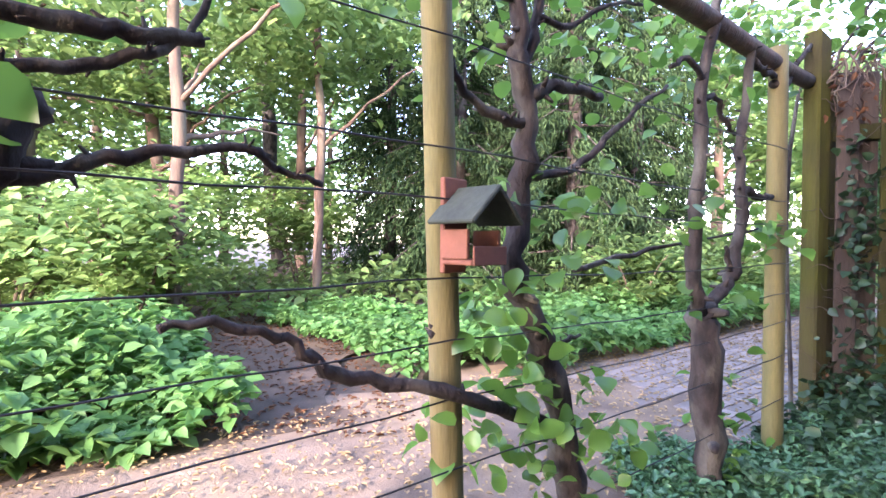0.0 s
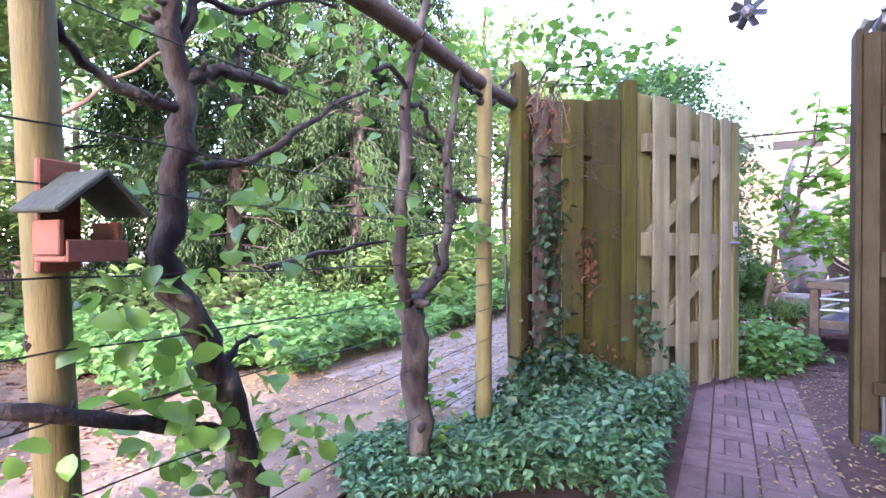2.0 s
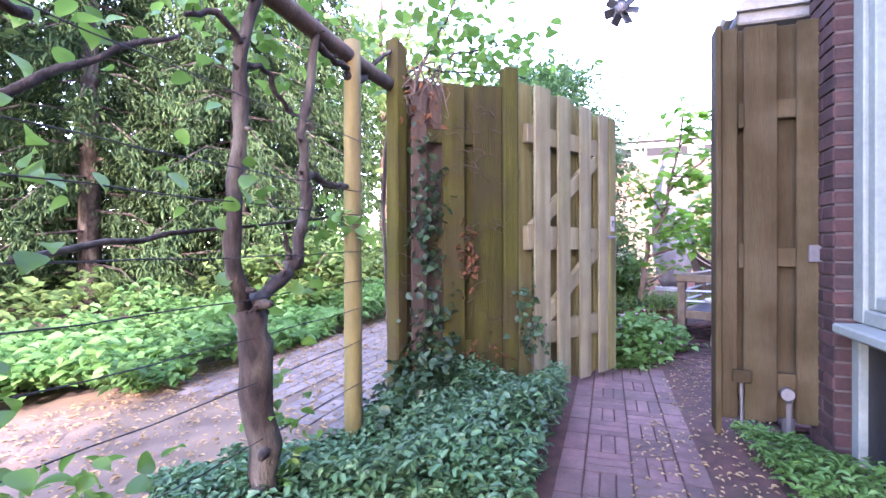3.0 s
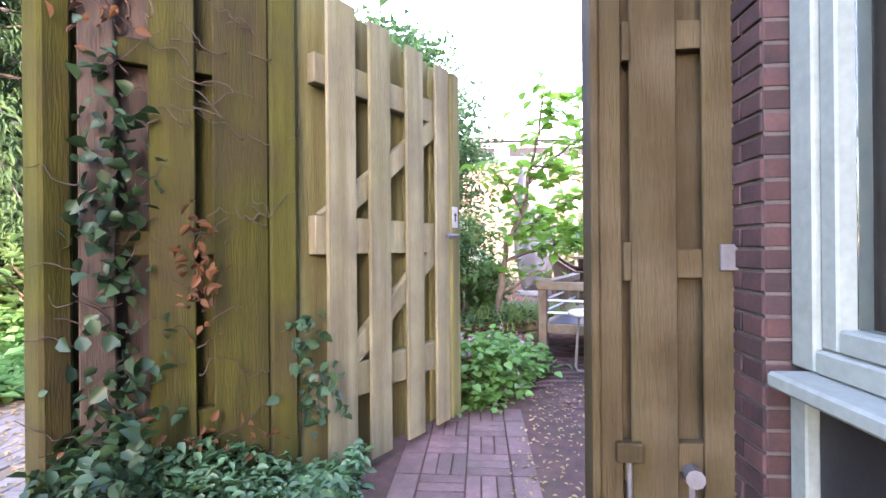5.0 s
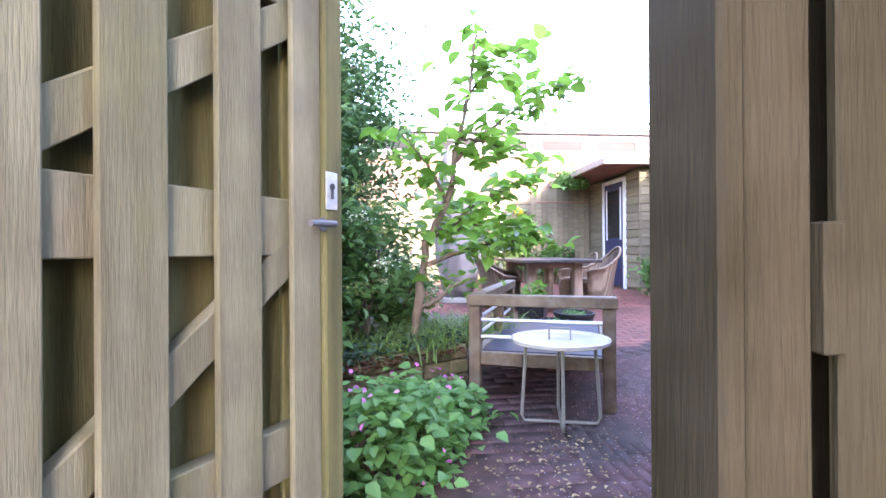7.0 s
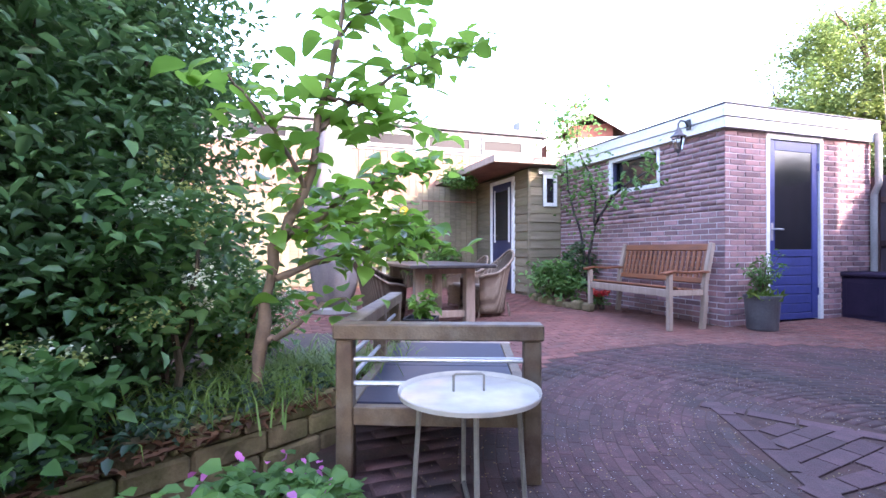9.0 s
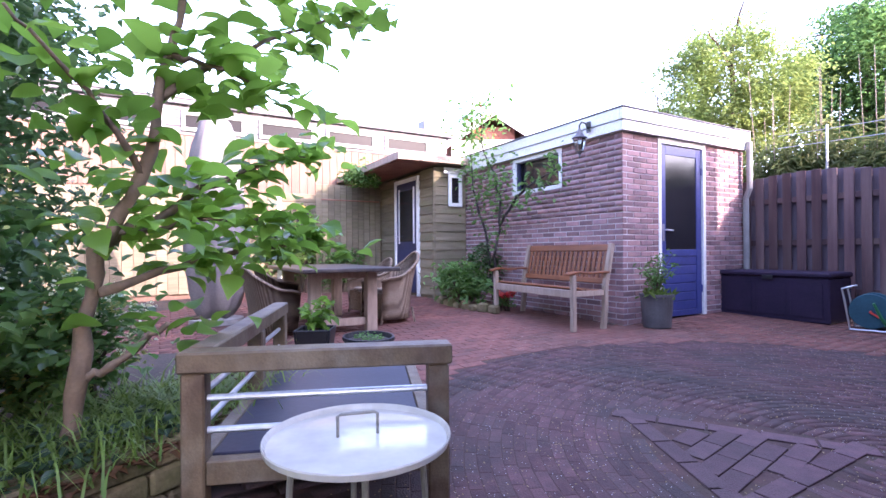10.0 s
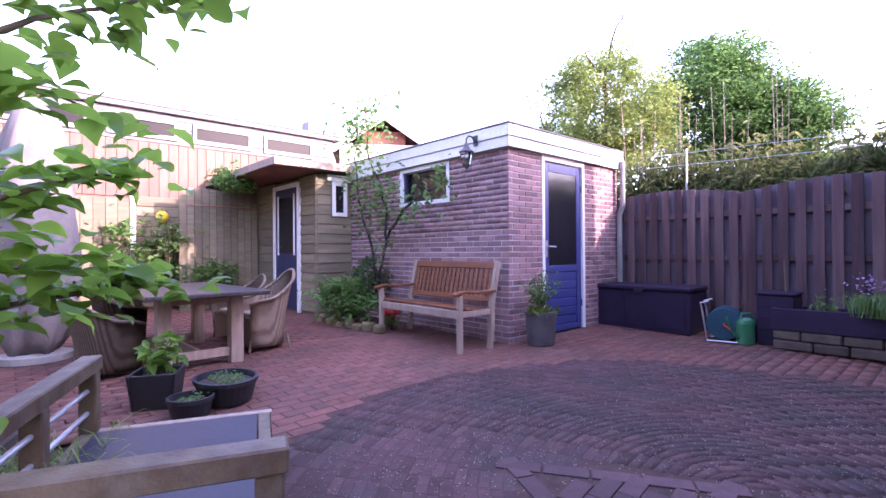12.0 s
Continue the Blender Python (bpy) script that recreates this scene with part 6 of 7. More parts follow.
# trees that close the view behind the wood, in the sun-lightened leaf colour
for k in range(12):
    a = radians(-58 + 11.2 * k)
    d = 17.5 + 2.5 * math.sin(k * 2.1)
    x, y = d * math.sin(a), d * math.cos(a)
    if y < 0.75 * x + 4:
        y = 0.75 * x + 6
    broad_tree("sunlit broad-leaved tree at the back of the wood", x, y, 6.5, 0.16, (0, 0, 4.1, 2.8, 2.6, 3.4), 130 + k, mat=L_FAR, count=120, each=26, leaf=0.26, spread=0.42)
# canopy overhead at the lane
broad_tree("broad tree whose crown overhangs the lane", -2.9, 5.2, 6.0, 0.10, (0.2, 0.6, 4.2, 2.0, 1.8, 0.9), 150, count=50, each=34, leaf=0.13)

# ---- garden plants ----
shrub("evergreen_bush", "tall dense dark evergreen bush behind the gate", 5.35, 4.45, (-0.12, 0.12, 1.75), (1.2, 0.85, 1.55), 330, 105, 0.062, L_BUSH, 160, 0.17, 10, wide=0.55, up=0.35)
shrub("evergreen_bush", "dense dark evergreen bush leaning to the gate", 4.35, 3.95, (0, 0, 1.5), (0.62, 0.48, 1.5), 160, 95, 0.062, L_BUSH, 161, 0.17, 8, wide=0.55, up=0.35)
shrub("evergreen_bush", "low dark evergreen growth at the back of the raised bed", 4.80, 3.85, (0, 0, 0.75), (0.75, 0.35, 0.6), 130, 90, 0.062, L_BUSH, 162, 0.15, 6, wide=0.55, up=0.35)
for k, (x, y, z0, r) in enumerate(((4.35, 3.42, 0.42, 0.20), (4.98, 3.52, 0.85, 0.36), (5.62, 3.60, 0.55, 0.26))):
    o = shrub("hydrangea", "hydrangea with cream flower heads in the raised bed", x, y, (0, 0, z0), (r, r, r * 1.2), 60, 22, 0.062, L_COVER, 170 + k, 0.08, 5, "hydrangeas")
    rs4 = np.random.RandomState(180 + k)
    leaves("blossom", clumps(rs4, (0, -0.05, z0 + 0.08), (r, r, r), 4 if k == 0 else 12, 60, 0.045), 0.016, F_WHITE, o, 180 + k, 0.9, 0.4)
    leaves("panicle", clumps(rs4, (0, -0.08, z0 + 0.05), (r, r * 0.9, r * 1.3), 4 if k == 0 else 14, 60, 0.05), 0.016, F_BUD, o, 185 + k, 0.9, 0.4)
ger = shrub("geranium_clump", "sprawling cranesbill with small pink flowers", 4.46, 2.66, (0, 0, 0.08), (0.48, 0.25, 0.17), 150, 22, 0.055, L_GERAN, 190, 0.06, 16, wide=0.9, up=0.6)
rs4 = np.random.RandomState(191)
leaves("blossom", blob_points(rs4, 150, (0, 0, 0.06), (0.46, 0.26, 0.30), 0.9), 0.028, F_PINK, ger, 192, 0.9, 0.2)
ger = shrub("geranium_clump", "sprawling cranesbill with small pink flowers", 4.06, 2.54, (0, 0, 0.15), (0.33, 0.26, 0.25), 105, 22, 0.055, L_GERAN, 193, 0.08, 12, wide=0.9, up=0.6)
leaves("blossom", blob_points(rs4, 40, (0, 0, 0.16), (0.33, 0.3, 0.32), 0.9), 0.026, F_PINK, ger, 194, 0.9, 0.2)

# raised bed: stone edging and soil
bedwall = thing("raised_bed", "raised bed edged with courses of mossy split stone", "raised bed", 4.42, 3.30, None, math.degrees(math.atan2(-0.40, 1.05)))
rr = random.Random(201)
Lb = 1.13
for r in range(3):
    x = -0.55 - 0.1 * r
    while x < Lb:
        w = rr.uniform(0.20, 0.36)
        part("stone", box((x, rr.uniform(-0.012, 0.01), r * 0.098), (min(x + w, Lb) - 0.008, 0.17, r * 0.098 + 0.092), 0.012), M_STONE, bedwall)
        x += w
part("soil", box((-0.6, 0.172, 0.0), (1.12, 1.7, 0.27), 0.03), M_SOIL, bedwall)
part("soil", box((0.0, 0.0, 0.0), (1.75, 1.2, 0.24), 0.03, pose(0, 0, 0, 0, 0, -math.degrees(math.atan2(-0.40, 1.05))) @ Matrix.Translation((1.02, -0.09, 0)) @ pose(0, 0, 0, 0, 0, 15.4)), M_SOIL, bedwall)


def blades(name, label, P, length, width, material, seed):
    """Thin arching grass blades rooted at the points P."""
    r = np.random.RandomState(seed)
    V, F = [], []
    for x, y, z in P:
        t, ln = r.uniform(0, 6.28), length * r.uniform(0.5, 1.15)
        dx, dy, rise = math.cos(t), math.sin(t), r.uniform(0.35, 0.9)
        k = len(V)
        for f, up_ in ((0.0, 0.0), (0.35, 0.6), (0.7, 0.75), (1.0, 0.45)):
            w = 0.5 * width * (1 - f) + 0.0006
            c = (x + dx * ln * f * 0.8, y + dy * ln * f * 0.8, z + ln * up_ * rise)
            V += [(c[0] - dy * w, c[1] + dx * w, c[2]), (c[0] + dy * w, c[1] - dx * w, c[2])]
        F += [(k, k + 1, k + 3, k + 2), (k + 2, k + 3, k + 5, k + 4), (k + 4, k + 5, k + 7, k + 6)]
    return tagged(mesh_np(name, np.array(V), np.array(F), material), label, "plants", kind="stuff")


P = np.array([5.45, 3.22, 0.26]) + rs4.normal(size=(2200, 3)) * [0.34, 0.13, 0.006]
P[:, 1] -= 0.2 * (P[:, 0] - 5.4)
blades("bed_grass", "tufts of narrow-leaved grass in the raised bed", P, 0.28, 0.008, L_GRASS, 205)
P = np.stack([rs4.uniform(4.0, 5.5, 900), rs4.uniform(3.1, 3.6, 900), rs4.uniform(0.30, 0.40, 900)], 1)
P[:, 1] -= 0.25 * (P[:, 0] - 4.6)
tagged(leaves("bed_litter", P, 0.04, L_IVY, None, 206, 0.7, 0.5), "low ivy spreading over the raised bed", "plants", kind="stuff")
P = np.stack([rs4.uniform(4.0, 6.2, 1600), rs4.uniform(3.05, 3.9, 1600), rs4.uniform(0.275, 0.30, 1600)], 1)
P[:, 1] -= 0.25 * (P[:, 0] - 4.6)
tagged(leaves("bed_leaf_litter", P, 0.05, M_DRY, None, 207, 0.5, 0.85), "dry brown leaves lying on the raised bed", "leaf litter", kind="stuff")


# magnolia
def magnolia():
    rng3 = random.Random(210)
    rs3 = np.random.RandomState(210)
    o = thing("magnolia_tree", "young magnolia with large fresh green leaves in the raised bed", "tree", 0, 0, 0)
    limbs_ = [
        ([(5.19, 3.18, 0.25), (5.21, 3.14, 0.57), (5.23, 3.08, 0.98), (5.27, 2.94, 1.26), (5.29, 2.88, 1.59), (5.32, 2.81, 1.94), (5.33, 2.76, 2.4)], 0.031, 0.007, 80, 0.35),
        ([(5.21, 3.13, 0.56), (5.24, 3.05, 0.59), (5.28, 2.90, 0.71), (5.34, 2.78, 0.75)], 0.018, 0.006, 12, 0.6),
        ([(5.23, 3.07, 1.0), (5.5, 2.95, 1.18), (5.85, 2.82, 1.38), (6.25, 2.68, 1.5)], 0.018, 0.004, 95, 0.3),
        ([(5.23, 3.08, 0.84), (5.6, 2.95, 0.95), (6.0, 2.83, 1.0), (6.4, 2.72, 1.02)], 0.016, 0.004, 110, 0.3),
        ([(5.29, 2.89, 1.51), (5.6, 2.75, 1.8), (5.95, 2.6, 2.05), (6.28, 2.46, 2.25)], 0.013, 0.003, 70, 0.3),
        ([(5.27, 2.95, 1.24), (5.05, 2.95, 1.45), (4.85, 3.0, 1.62)], 0.012, 0.004, 26, 0.4),
        ([(5.30, 2.86, 1.66), (5.42, 2.70, 1.62), (5.56, 2.50, 1.55)], 0.010, 0.003, 45, 0.3),
        ([(5.32, 2.82, 1.92), (5.5, 2.7, 2.15), (5.75, 2.6, 2.35)], 0.010, 0.003, 40, 0.2),
        ([(5.24, 3.05, 1.04), (5.5, 2.85, 1.10), (5.9, 2.62, 1.15)], 0.012, 0.003, 60, 0.3),
    ]
    P, A = [], []
    for k, (pts, r0, r1, n, f0) in enumerate(limbs_):
        q, rad = limb(pts, r0, r1, rng3, 5, 0.012)
        bm = bmesh.new()
        tube(bm, q, rad, 9)
        part("trunk" if k == 0 else "branch", bm, M_BARK3, o, smooth=True)
        for f in rs3.uniform(f0, 1.03, int(n * 1.35)):
            i = min(int(f * (len(q) - 1)), len(q) - 1)
            P.append(np.array(q[i]) + rs3.normal(size=3) * [0.10, 0.10, 0.045])
    leaves("foliage", np.array(P), 0.112, L_MAGN, o, 211, 0.66, 0.55, 0.4, 0.3, fine=True)
    return o


magnolia()

# climber and planting against the shed
cl = thing("climbing_rose", "climbing rose trained up the shed corner", "climber", 10.72, 1.78, None, RZ)
rr = random.Random(221)
limbs_ = [[(0.1, 0.05, 0), (0.05, 0.07, 0.6), (-0.12, 0.08, 1.2), (0.0, 0.07, 1.8), (0.25, 0.1, 2.3), (0.3, 0.15, 3.0)], [(0.1, 0.05, 0.1), (0.2, 0.08, 0.9), (0.5, 0.07, 1.6), (0.6, 0.1, 2.2), (0.55, 0.1, 2.6)], [(-0.1, 0.08, 1.15), (-0.5, 0.1, 1.5), (-1.0, 0.09, 1.7), (-1.25, 0.1, 1.75)]]
P = []
rs4 = np.random.RandomState(222)
for pts in limbs_:
    q, rad = limb(pts, 0.022, 0.006, rr, 5, 0.02)
    bm = bmesh.new()
    tube(bm, q, rad, 6)
    part("stem", bm, M_BARK, cl)
    for f in rs4.uniform(0.3, 1.0, 120):
        P.append(np.array(q[int(f * (len(q) - 1))]) + rs4.normal(size=3) * [0.14, 0.05, 0.12])
P = np.concatenate([np.array(P), np.array([0.4, 0.12, 2.75]) + rs4.normal(size=(260, 3)) * [0.28, 0.15, 0.2], np.array([0.1, 0.12, 1.75]) + rs4.normal(size=(150, 3)) * [0.30, 0.06, 0.25]])
leaves("foliage", P, 0.075, L_GERAN, cl, 223, 0.65, 0.3)
leaves("young_growth", np.array([0.35, 0.15, 2.85]) + rs4.normal(size=(70, 3)) * [0.25, 0.12, 0.2], 0.05, M_DRY, cl, 224, 0.5, 0.2)
sh = shrub("peony_bush", "rounded green peony bush in the bed against the shed", 10.72, 2.30, (0, 0, 0.35), (0.42, 0.36, 0.28), 46, 26, 0.085, L_GERAN, 230, 0.1, 8, wide=0.5)
leaves("foliage", clumps(rs4, (0.15, -0.3, 0.6), (0.22, 0.2, 0.45), 26, 26, 0.09), 0.07, L_BUSH, sh, 231, 0.6)
rf = shrub("red_flowers", "low red flowers at the foot of the shed", 10.28, 1.72, (0, 0, 0.14), (0.14, 0.1, 0.08), 12, 10, 0.05, L_GERAN, 232, 0.05, 4)
leaves("blossom", blob_points(rs4, 110, (0, 0, 0.22), (0.20, 0.14, 0.05), 0.4), 0.045, F_RED, rf, 233, 0.9, 0.4)
se = thing("stone_edging", "row of rough edging stones round the planted bed", "edging", 10.0, 1.86, None, 0)
for k in range(9):
    f = k / 8
    x, y = 0.08 + 1.05 * f, 0.0 + 0.82 * f + 0.10 * math.sin(f * 3.1)
    bm = box((-0.075, -0.06, -0.01), (0.075, 0.06, 0.11 + 0.03 * math.sin(k * 2.7)), 0.025, pose(x, y, 0, 0, 0, 40 + 25 * math.sin(k * 1.7)))
    part("stone", bm, M_STONE, se)

# vine on the canopy edge, plants along the neighbour's wall
cv = shrub("canopy_vine", "leafy vine creeping over the canopy edge", 12.2, 4.25, (0, 0, 2.12), (0.55, 0.32, 0.16), 40, 20, 0.07, L_GERAN, 240, 0.08, 0)
wall_x = 12.75
for k, (y, h) in enumerate(((4.9, 0.8), (5.5, 1.5), (6.2, 1.7), (7.0, 1.9), (7.8, 1.6))):
    shrub("border_shrub", "sunny shrub in the border before the neighbour's wall", wall_x - 0.1 * k, y, (0, 0, h * 0.6), (0.45, 0.4, h * 0.5), 40, 22, 0.09, L_FAR if k % 2 else L_GERAN, 245 + k, 0.13, 6, "border shrubs")
nb_box = thing("nest_box", "small round yellow nest box on the neighbour's wall", "nest box", 12.78, 5.62, 1.78, 0)
bm = bmesh.new()
bmesh.ops.create_uvsphere(bm, u_segments=16, v_segments=10, radius=0.10)
M_YEL = surface("yellow_glaze", (0.7, 0.48, 0.03), (0.6, 0.4, 0.02), 4, 0.4, fine=50, bump=0.05)
part("body", bm, M_YEL, nb_box, smooth=True)
bm = bmesh.new()
lathe(bm, [(0.03, 0), (0.03, 0.006)], 14, pose(-0.096, -0.01, 0.01, 0, 90, 0))
part("entrance_hole", bm, M_BLACK, nb_box)
part("back_plate", box((0.08, -0.05, -0.12), (0.62, 0.05, 0.12), 0.006), M_GATE, nb_box)

# small tiled gable beyond the shed
tr = thing("distant_house", "small red tiled house gable seen beyond the shed", "house", 18.2, 2.0, 0, 4)
part("wall", box((0.0, -1.25, 0), (5.0, 1.25, 4.25), 0.0), M_WHITE, tr)
for s_ in (-1, 1):
    m = Matrix.Translation((0, 0, 5.1)) @ Matrix.Rotation(radians(-34 * s_), 4, "X")
    for r in range(5):
        y0 = r * 0.36
        part("tile_course", box((-0.25, min(s_ * y0, s_ * (y0 + 0.355)), -0.06), (5.2, max(s_ * y0, s_ * (y0 + 0.355)), 0.0 - 0.012 * (r % 2)), 0.006, m), M_TILE, tr)
    part("barge_board", box((-0.30, min(0, s_ * 1.8), -0.17), (-0.252, max(0, s_ * 1.8), 0.05), 0.004, m), M_WHITE, tr)
part("gable", box((0.0, -0.62, 4.25), (0.2, 0.62, 4.62), 0.0), M_TILE, tr)

# trees and bamboo behind the dark fence
broad_tree("light green birch-like tree behind the dark fence", 14.7, -3.1, 5.2, 0.10, (0, 0, 3.9, 1.45, 1.45, 1.6), 260, mat=L_LIGHT, count=210, each=120, leaf=0.075, spread=0.22, group="trees behind the fence")
broad_tree("low light green tree beyond the shed roof", 15.3, -1.9, 3.9, 0.09, (0, 0, 3.0, 1.1, 1.1, 1.0), 261, mat=L_LIGHT, count=110, each=110, leaf=0.075, spread=0.22, group="trees behind the fence")
broad_tree("taller dark green tree behind the dark fence", 19.0, -8.6, 7.8, 0.16, (0, 0, 5.6, 2.0, 2.0, 2.3), 262, mat=L_ASH, count=260, each=125, leaf=0.11, spread=0.30, group="trees behind the fence")
broad_tree("taller dark green tree behind the dark fence", 18.2, -10.4, 6.0, 0.14, (0, 0, 4.4, 1.6, 1.6, 1.6), 263, mat=L_ASH, count=170, each=125, leaf=0.11, spread=0.30, group="trees behind the fence")
for k in range(9):
    s = -0.2 + 0.62 * k
    x, y = 10.9 - 0.8 * s + 0.5, -1.7 - 0.6 * s - 0.75
    o = thing("bamboo", "arching yellow-green bamboo clump behind the fence", "bamboo", x, y, None, 0, "bamboo clumps")
    rs5 = np.random.RandomState(280 + k)
    P = []
    for c in range(14):
        a, sp = rs5.uniform(0, 6.28), rs5.uniform(0.1, 0.7)
        top = np.array([math.cos(a) * sp, math.sin(a) * sp, rs5.uniform(1.75, 2.45)])
        mid = top * [0.25, 0.25, 0.62]
        bm = bmesh.new()
        tube(bm, [(0.06 * math.cos(a), 0.06 * math.sin(a), 0), mid, top, top + np.array([math.cos(a) * 0.25, math.sin(a) * 0.25, -0.15])], [0.009, 0.007, 0.004, 0.002], 5)
        part("cane", bm, L_BAMBOO, o)
        for f in rs5.uniform(-0.4, 1, 330):
            P.append(mid + (top - mid) * f + rs5.normal(size=3) * [0.16, 0.16, 0.12])
    for c in range(5):
        a, sp, hh = rs5.uniform(0, 6.28), rs5.uniform(0.05, 0.4), rs5.uniform(2.6, 3.7)
        bm = bmesh.new()
        tube(bm, [(math.cos(a) * sp * 0.4, math.sin(a) * sp * 0.4, 0), (math.cos(a) * sp * 0.7, math.sin(a) * sp * 0.7, hh * 0.5), (math.cos(a) * sp, math.sin(a) * sp, hh)], [0.008, 0.006, 0.003], 5)
        part("bare_cane", bm, M_GREYW, o)
    leaves("foliage", np.array(P), 0.13, L_BAMBOO, o, 290 + k, 0.16, 0.1, 0.7)
wl = thing("washing_line", "thin washing lines on posts above the fence", "line", 0, 0, 0)
for k in range(2):
    bm = bmesh.new()
    tube(bm, [(10.7, -1.9, 2.30 + 0.16 * k), (9.2, -3.2, 2.26 + 0.16 * k), (7.4, -4.7, 2.32 + 0.16 * k)], 0.004, 5)
    part("line", bm, M_STEEL, wl)
for x, y in ((10.3, -2.25), (8.7, -3.62)):
    bm = bmesh.new()
    tube(bm, [(x, y, 0.1), (x, y, 2.5)], 0.014, 6)
    part("pole", bm, M_STEEL, wl)

# ---- eave and ornament by the gate ----
ev = thing("lean_to_eave", "grey boarded eave end with a white gutter", "roof", 3.62, 1.12, 0, RZ)
bm = bmesh.new()
block(bm, (-0.02, -0.5, 2.14), (0.22, 0.34, 2.24), 0.01)
part("soffit", bm, M_CONC, ev)
bm = bmesh.new()
vs = [bm.verts.new(p) for p in ((-0.05, 0.36, 2.20), (-0.05, -0.10, 2.20), (-0.05, -0.10, 2.75), (-0.02, 0.36, 2.20), (-0.02, -0.10, 2.20), (-0.02, -0.10, 2.75))]
for f in ((0, 1, 2), (5, 4, 3), (0, 3, 4, 1), (1, 4, 5, 2), (2, 5, 3, 0)):
    bm.faces.new([vs[i] for i in f])
bmesh.ops.recalc_face_normals(bm, faces=bm.faces[:])
part("gable_board", bm, M_CONC, ev)
bm = bmesh.new()
tube(bm, [(-0.05, 0.385, 2.19), (0.22, 0.385, 2.185)], 0.035, 10)
part("gutter", bm, M_WHITE, ev)
orn = thing("hanging_ornament", "dark metal flower ornament hanging from a bracket", "ornament", 3.37, 2.08, 2.50, 0)
bm = bmesh.new()
for k in range(7):
    a = k * 6.28 / 7
    m = Matrix.Rotation(a, 4, Vector((0.82, 0.57, 0))) @ Matrix.Translation((0, 0, 0.06))
    block(bm, (-0.008, -0.03, -0.045), (0.008, 0.03, 0.05), 0.006, m)
part("flower", bm, M_BLACK, orn)
bm = bmesh.new()
bmesh.ops.create_icosphere(bm, subdivisions=2, radius=0.045)
part("heart", bm, M_ZINC, orn)
bm = bmesh.new()
tube(bm, [(0, 0, 0.05), (0, 0, 0.55), (0.02, -0.5, 0.62), (0.06, -1.06, 0.62)], 0.006, 6)
part("bracket", bm, M_BLACK, orn)

# ---- paving, piece by piece ----
def paving(name, label, cells, material, joined, near, limit=300, z=0.0, thick=0.05):
    """cells: (x, y, angle, length, width). Those nearest to the point near are pieces of their own."""
    top = tagged(new(name), label, "paving", kind="structure")
    rr = random.Random(len(cells))
    meshes = {}
    cells = sorted(cells, key=lambda c: (c[0] - near[0]) ** 2 + (c[1] - near[1]) ** 2)
    V, F = [], []
    for i, (x, y, a, l, w) in enumerate(cells):
        slope = -math.atan(0.0264) if 4 < x < 11.5 else 0.0
        m = Matrix.Translation((x, y, gz(x) + z + rr.uniform(-0.0004, 0.0004))) @ Matrix.Rotation(slope, 4, "Y") @ pose(0, 0, 0, rr.uniform(-0.12, 0.12), rr.uniform(-0.12, 0.12), a + rr.uniform(-0.5, 0.5))
        if i < limit:
            k = (round(l, 3), round(w, 3))
            if k not in meshes:
                bm = box((-l / 2, -w / 2, -thick), (l / 2, w / 2, 0.0), 0.0018)
                me = bpy.data.meshes.new("paving_brick")
                bm.to_mesh(me)
                bm.free()
                me.materials.append(material)
                meshes[k] = me
            o = new("paving_brick", meshes[k])
            o.parent, o.matrix_basis = top, m
        else:
            k = len(V)
            b = 0.0015
            for sx, sy, sz in ((-l / 2, -w / 2, -0.02), (l / 2, -w / 2, -0.02), (l / 2, w / 2, -0.02), (-l / 2, w / 2, -0.02), (-l / 2 + b, -w / 2 + b, 0), (l / 2 - b, -w / 2 + b, 0), (l / 2 - b, w / 2 - b, 0), (-l / 2 + b, w / 2 - b, 0)):
                V.append(tuple(m @ Vector((sx, sy, sz))))
            F += [(k + 4, k + 5, k + 6, k + 7), (k, k + 1, k + 5, k + 4), (k + 1, k + 2, k + 6, k + 5), (k + 2, k + 3, k + 7, k + 6), (k + 3, k, k + 4, k + 7)]
    if V:
        ob = mesh_np("far_bricks", np.array(V), np.array(F), joined, top)
        ob["kind"] = "stuff"
    return top


def same_joined(m, *args, **kw):
    return surface(m.name + "_joined", *args, island=True, **kw)


J_KLINK = surface("mauve_clinker_joined", island=True, **KLINK)
J_KLINKI = surface("inset_clinker_joined", island=True, **KLINKI)
J_PATHB = surface("path_clinker_joined", island=True, **PATHB)
J_KLINKR = surface("red_clinker_joined", island=True, **KLINKR)
J_PAVER = same_joined(M_PAVER, (0.225, 0.188, 0.165), (0.15, 0.125, 0.11), 5, 0.75, fine=90, c3=(0.12, 0.10, 0.085), vary=0.18, bump=0.3)

# sand bed under the garden paving
strip("paving_bed", [(3.3, -3.0), (9.2, -3.6), (14.0, 4.2), (3.9, 3.0)], -0.0174, M_JOINT, "dark sandy joints under the garden paving", 60, 24)
DX = [Vector((6.60, 1.12)), Vector((6.20, 0.04)), Vector((5.53, 0.91))]
RC, RR = Vector((6.1, 0.0)), 2.36
TC = (DX[0] + DX[1] + DX[2]) / 3


def in_inset(p, grow=0.0):
    """Whether p lies in the triangular inset, grown or shrunk."""
    for a, b in zip(DX, DX[1:] + DX[:1]):
        n = Vector((-(b - a).y, (b - a).x)).normalized()
        if n.dot(TC - a) < 0:
            n = -n
        if n.dot(p - a) < -grow:
            return False
    return True


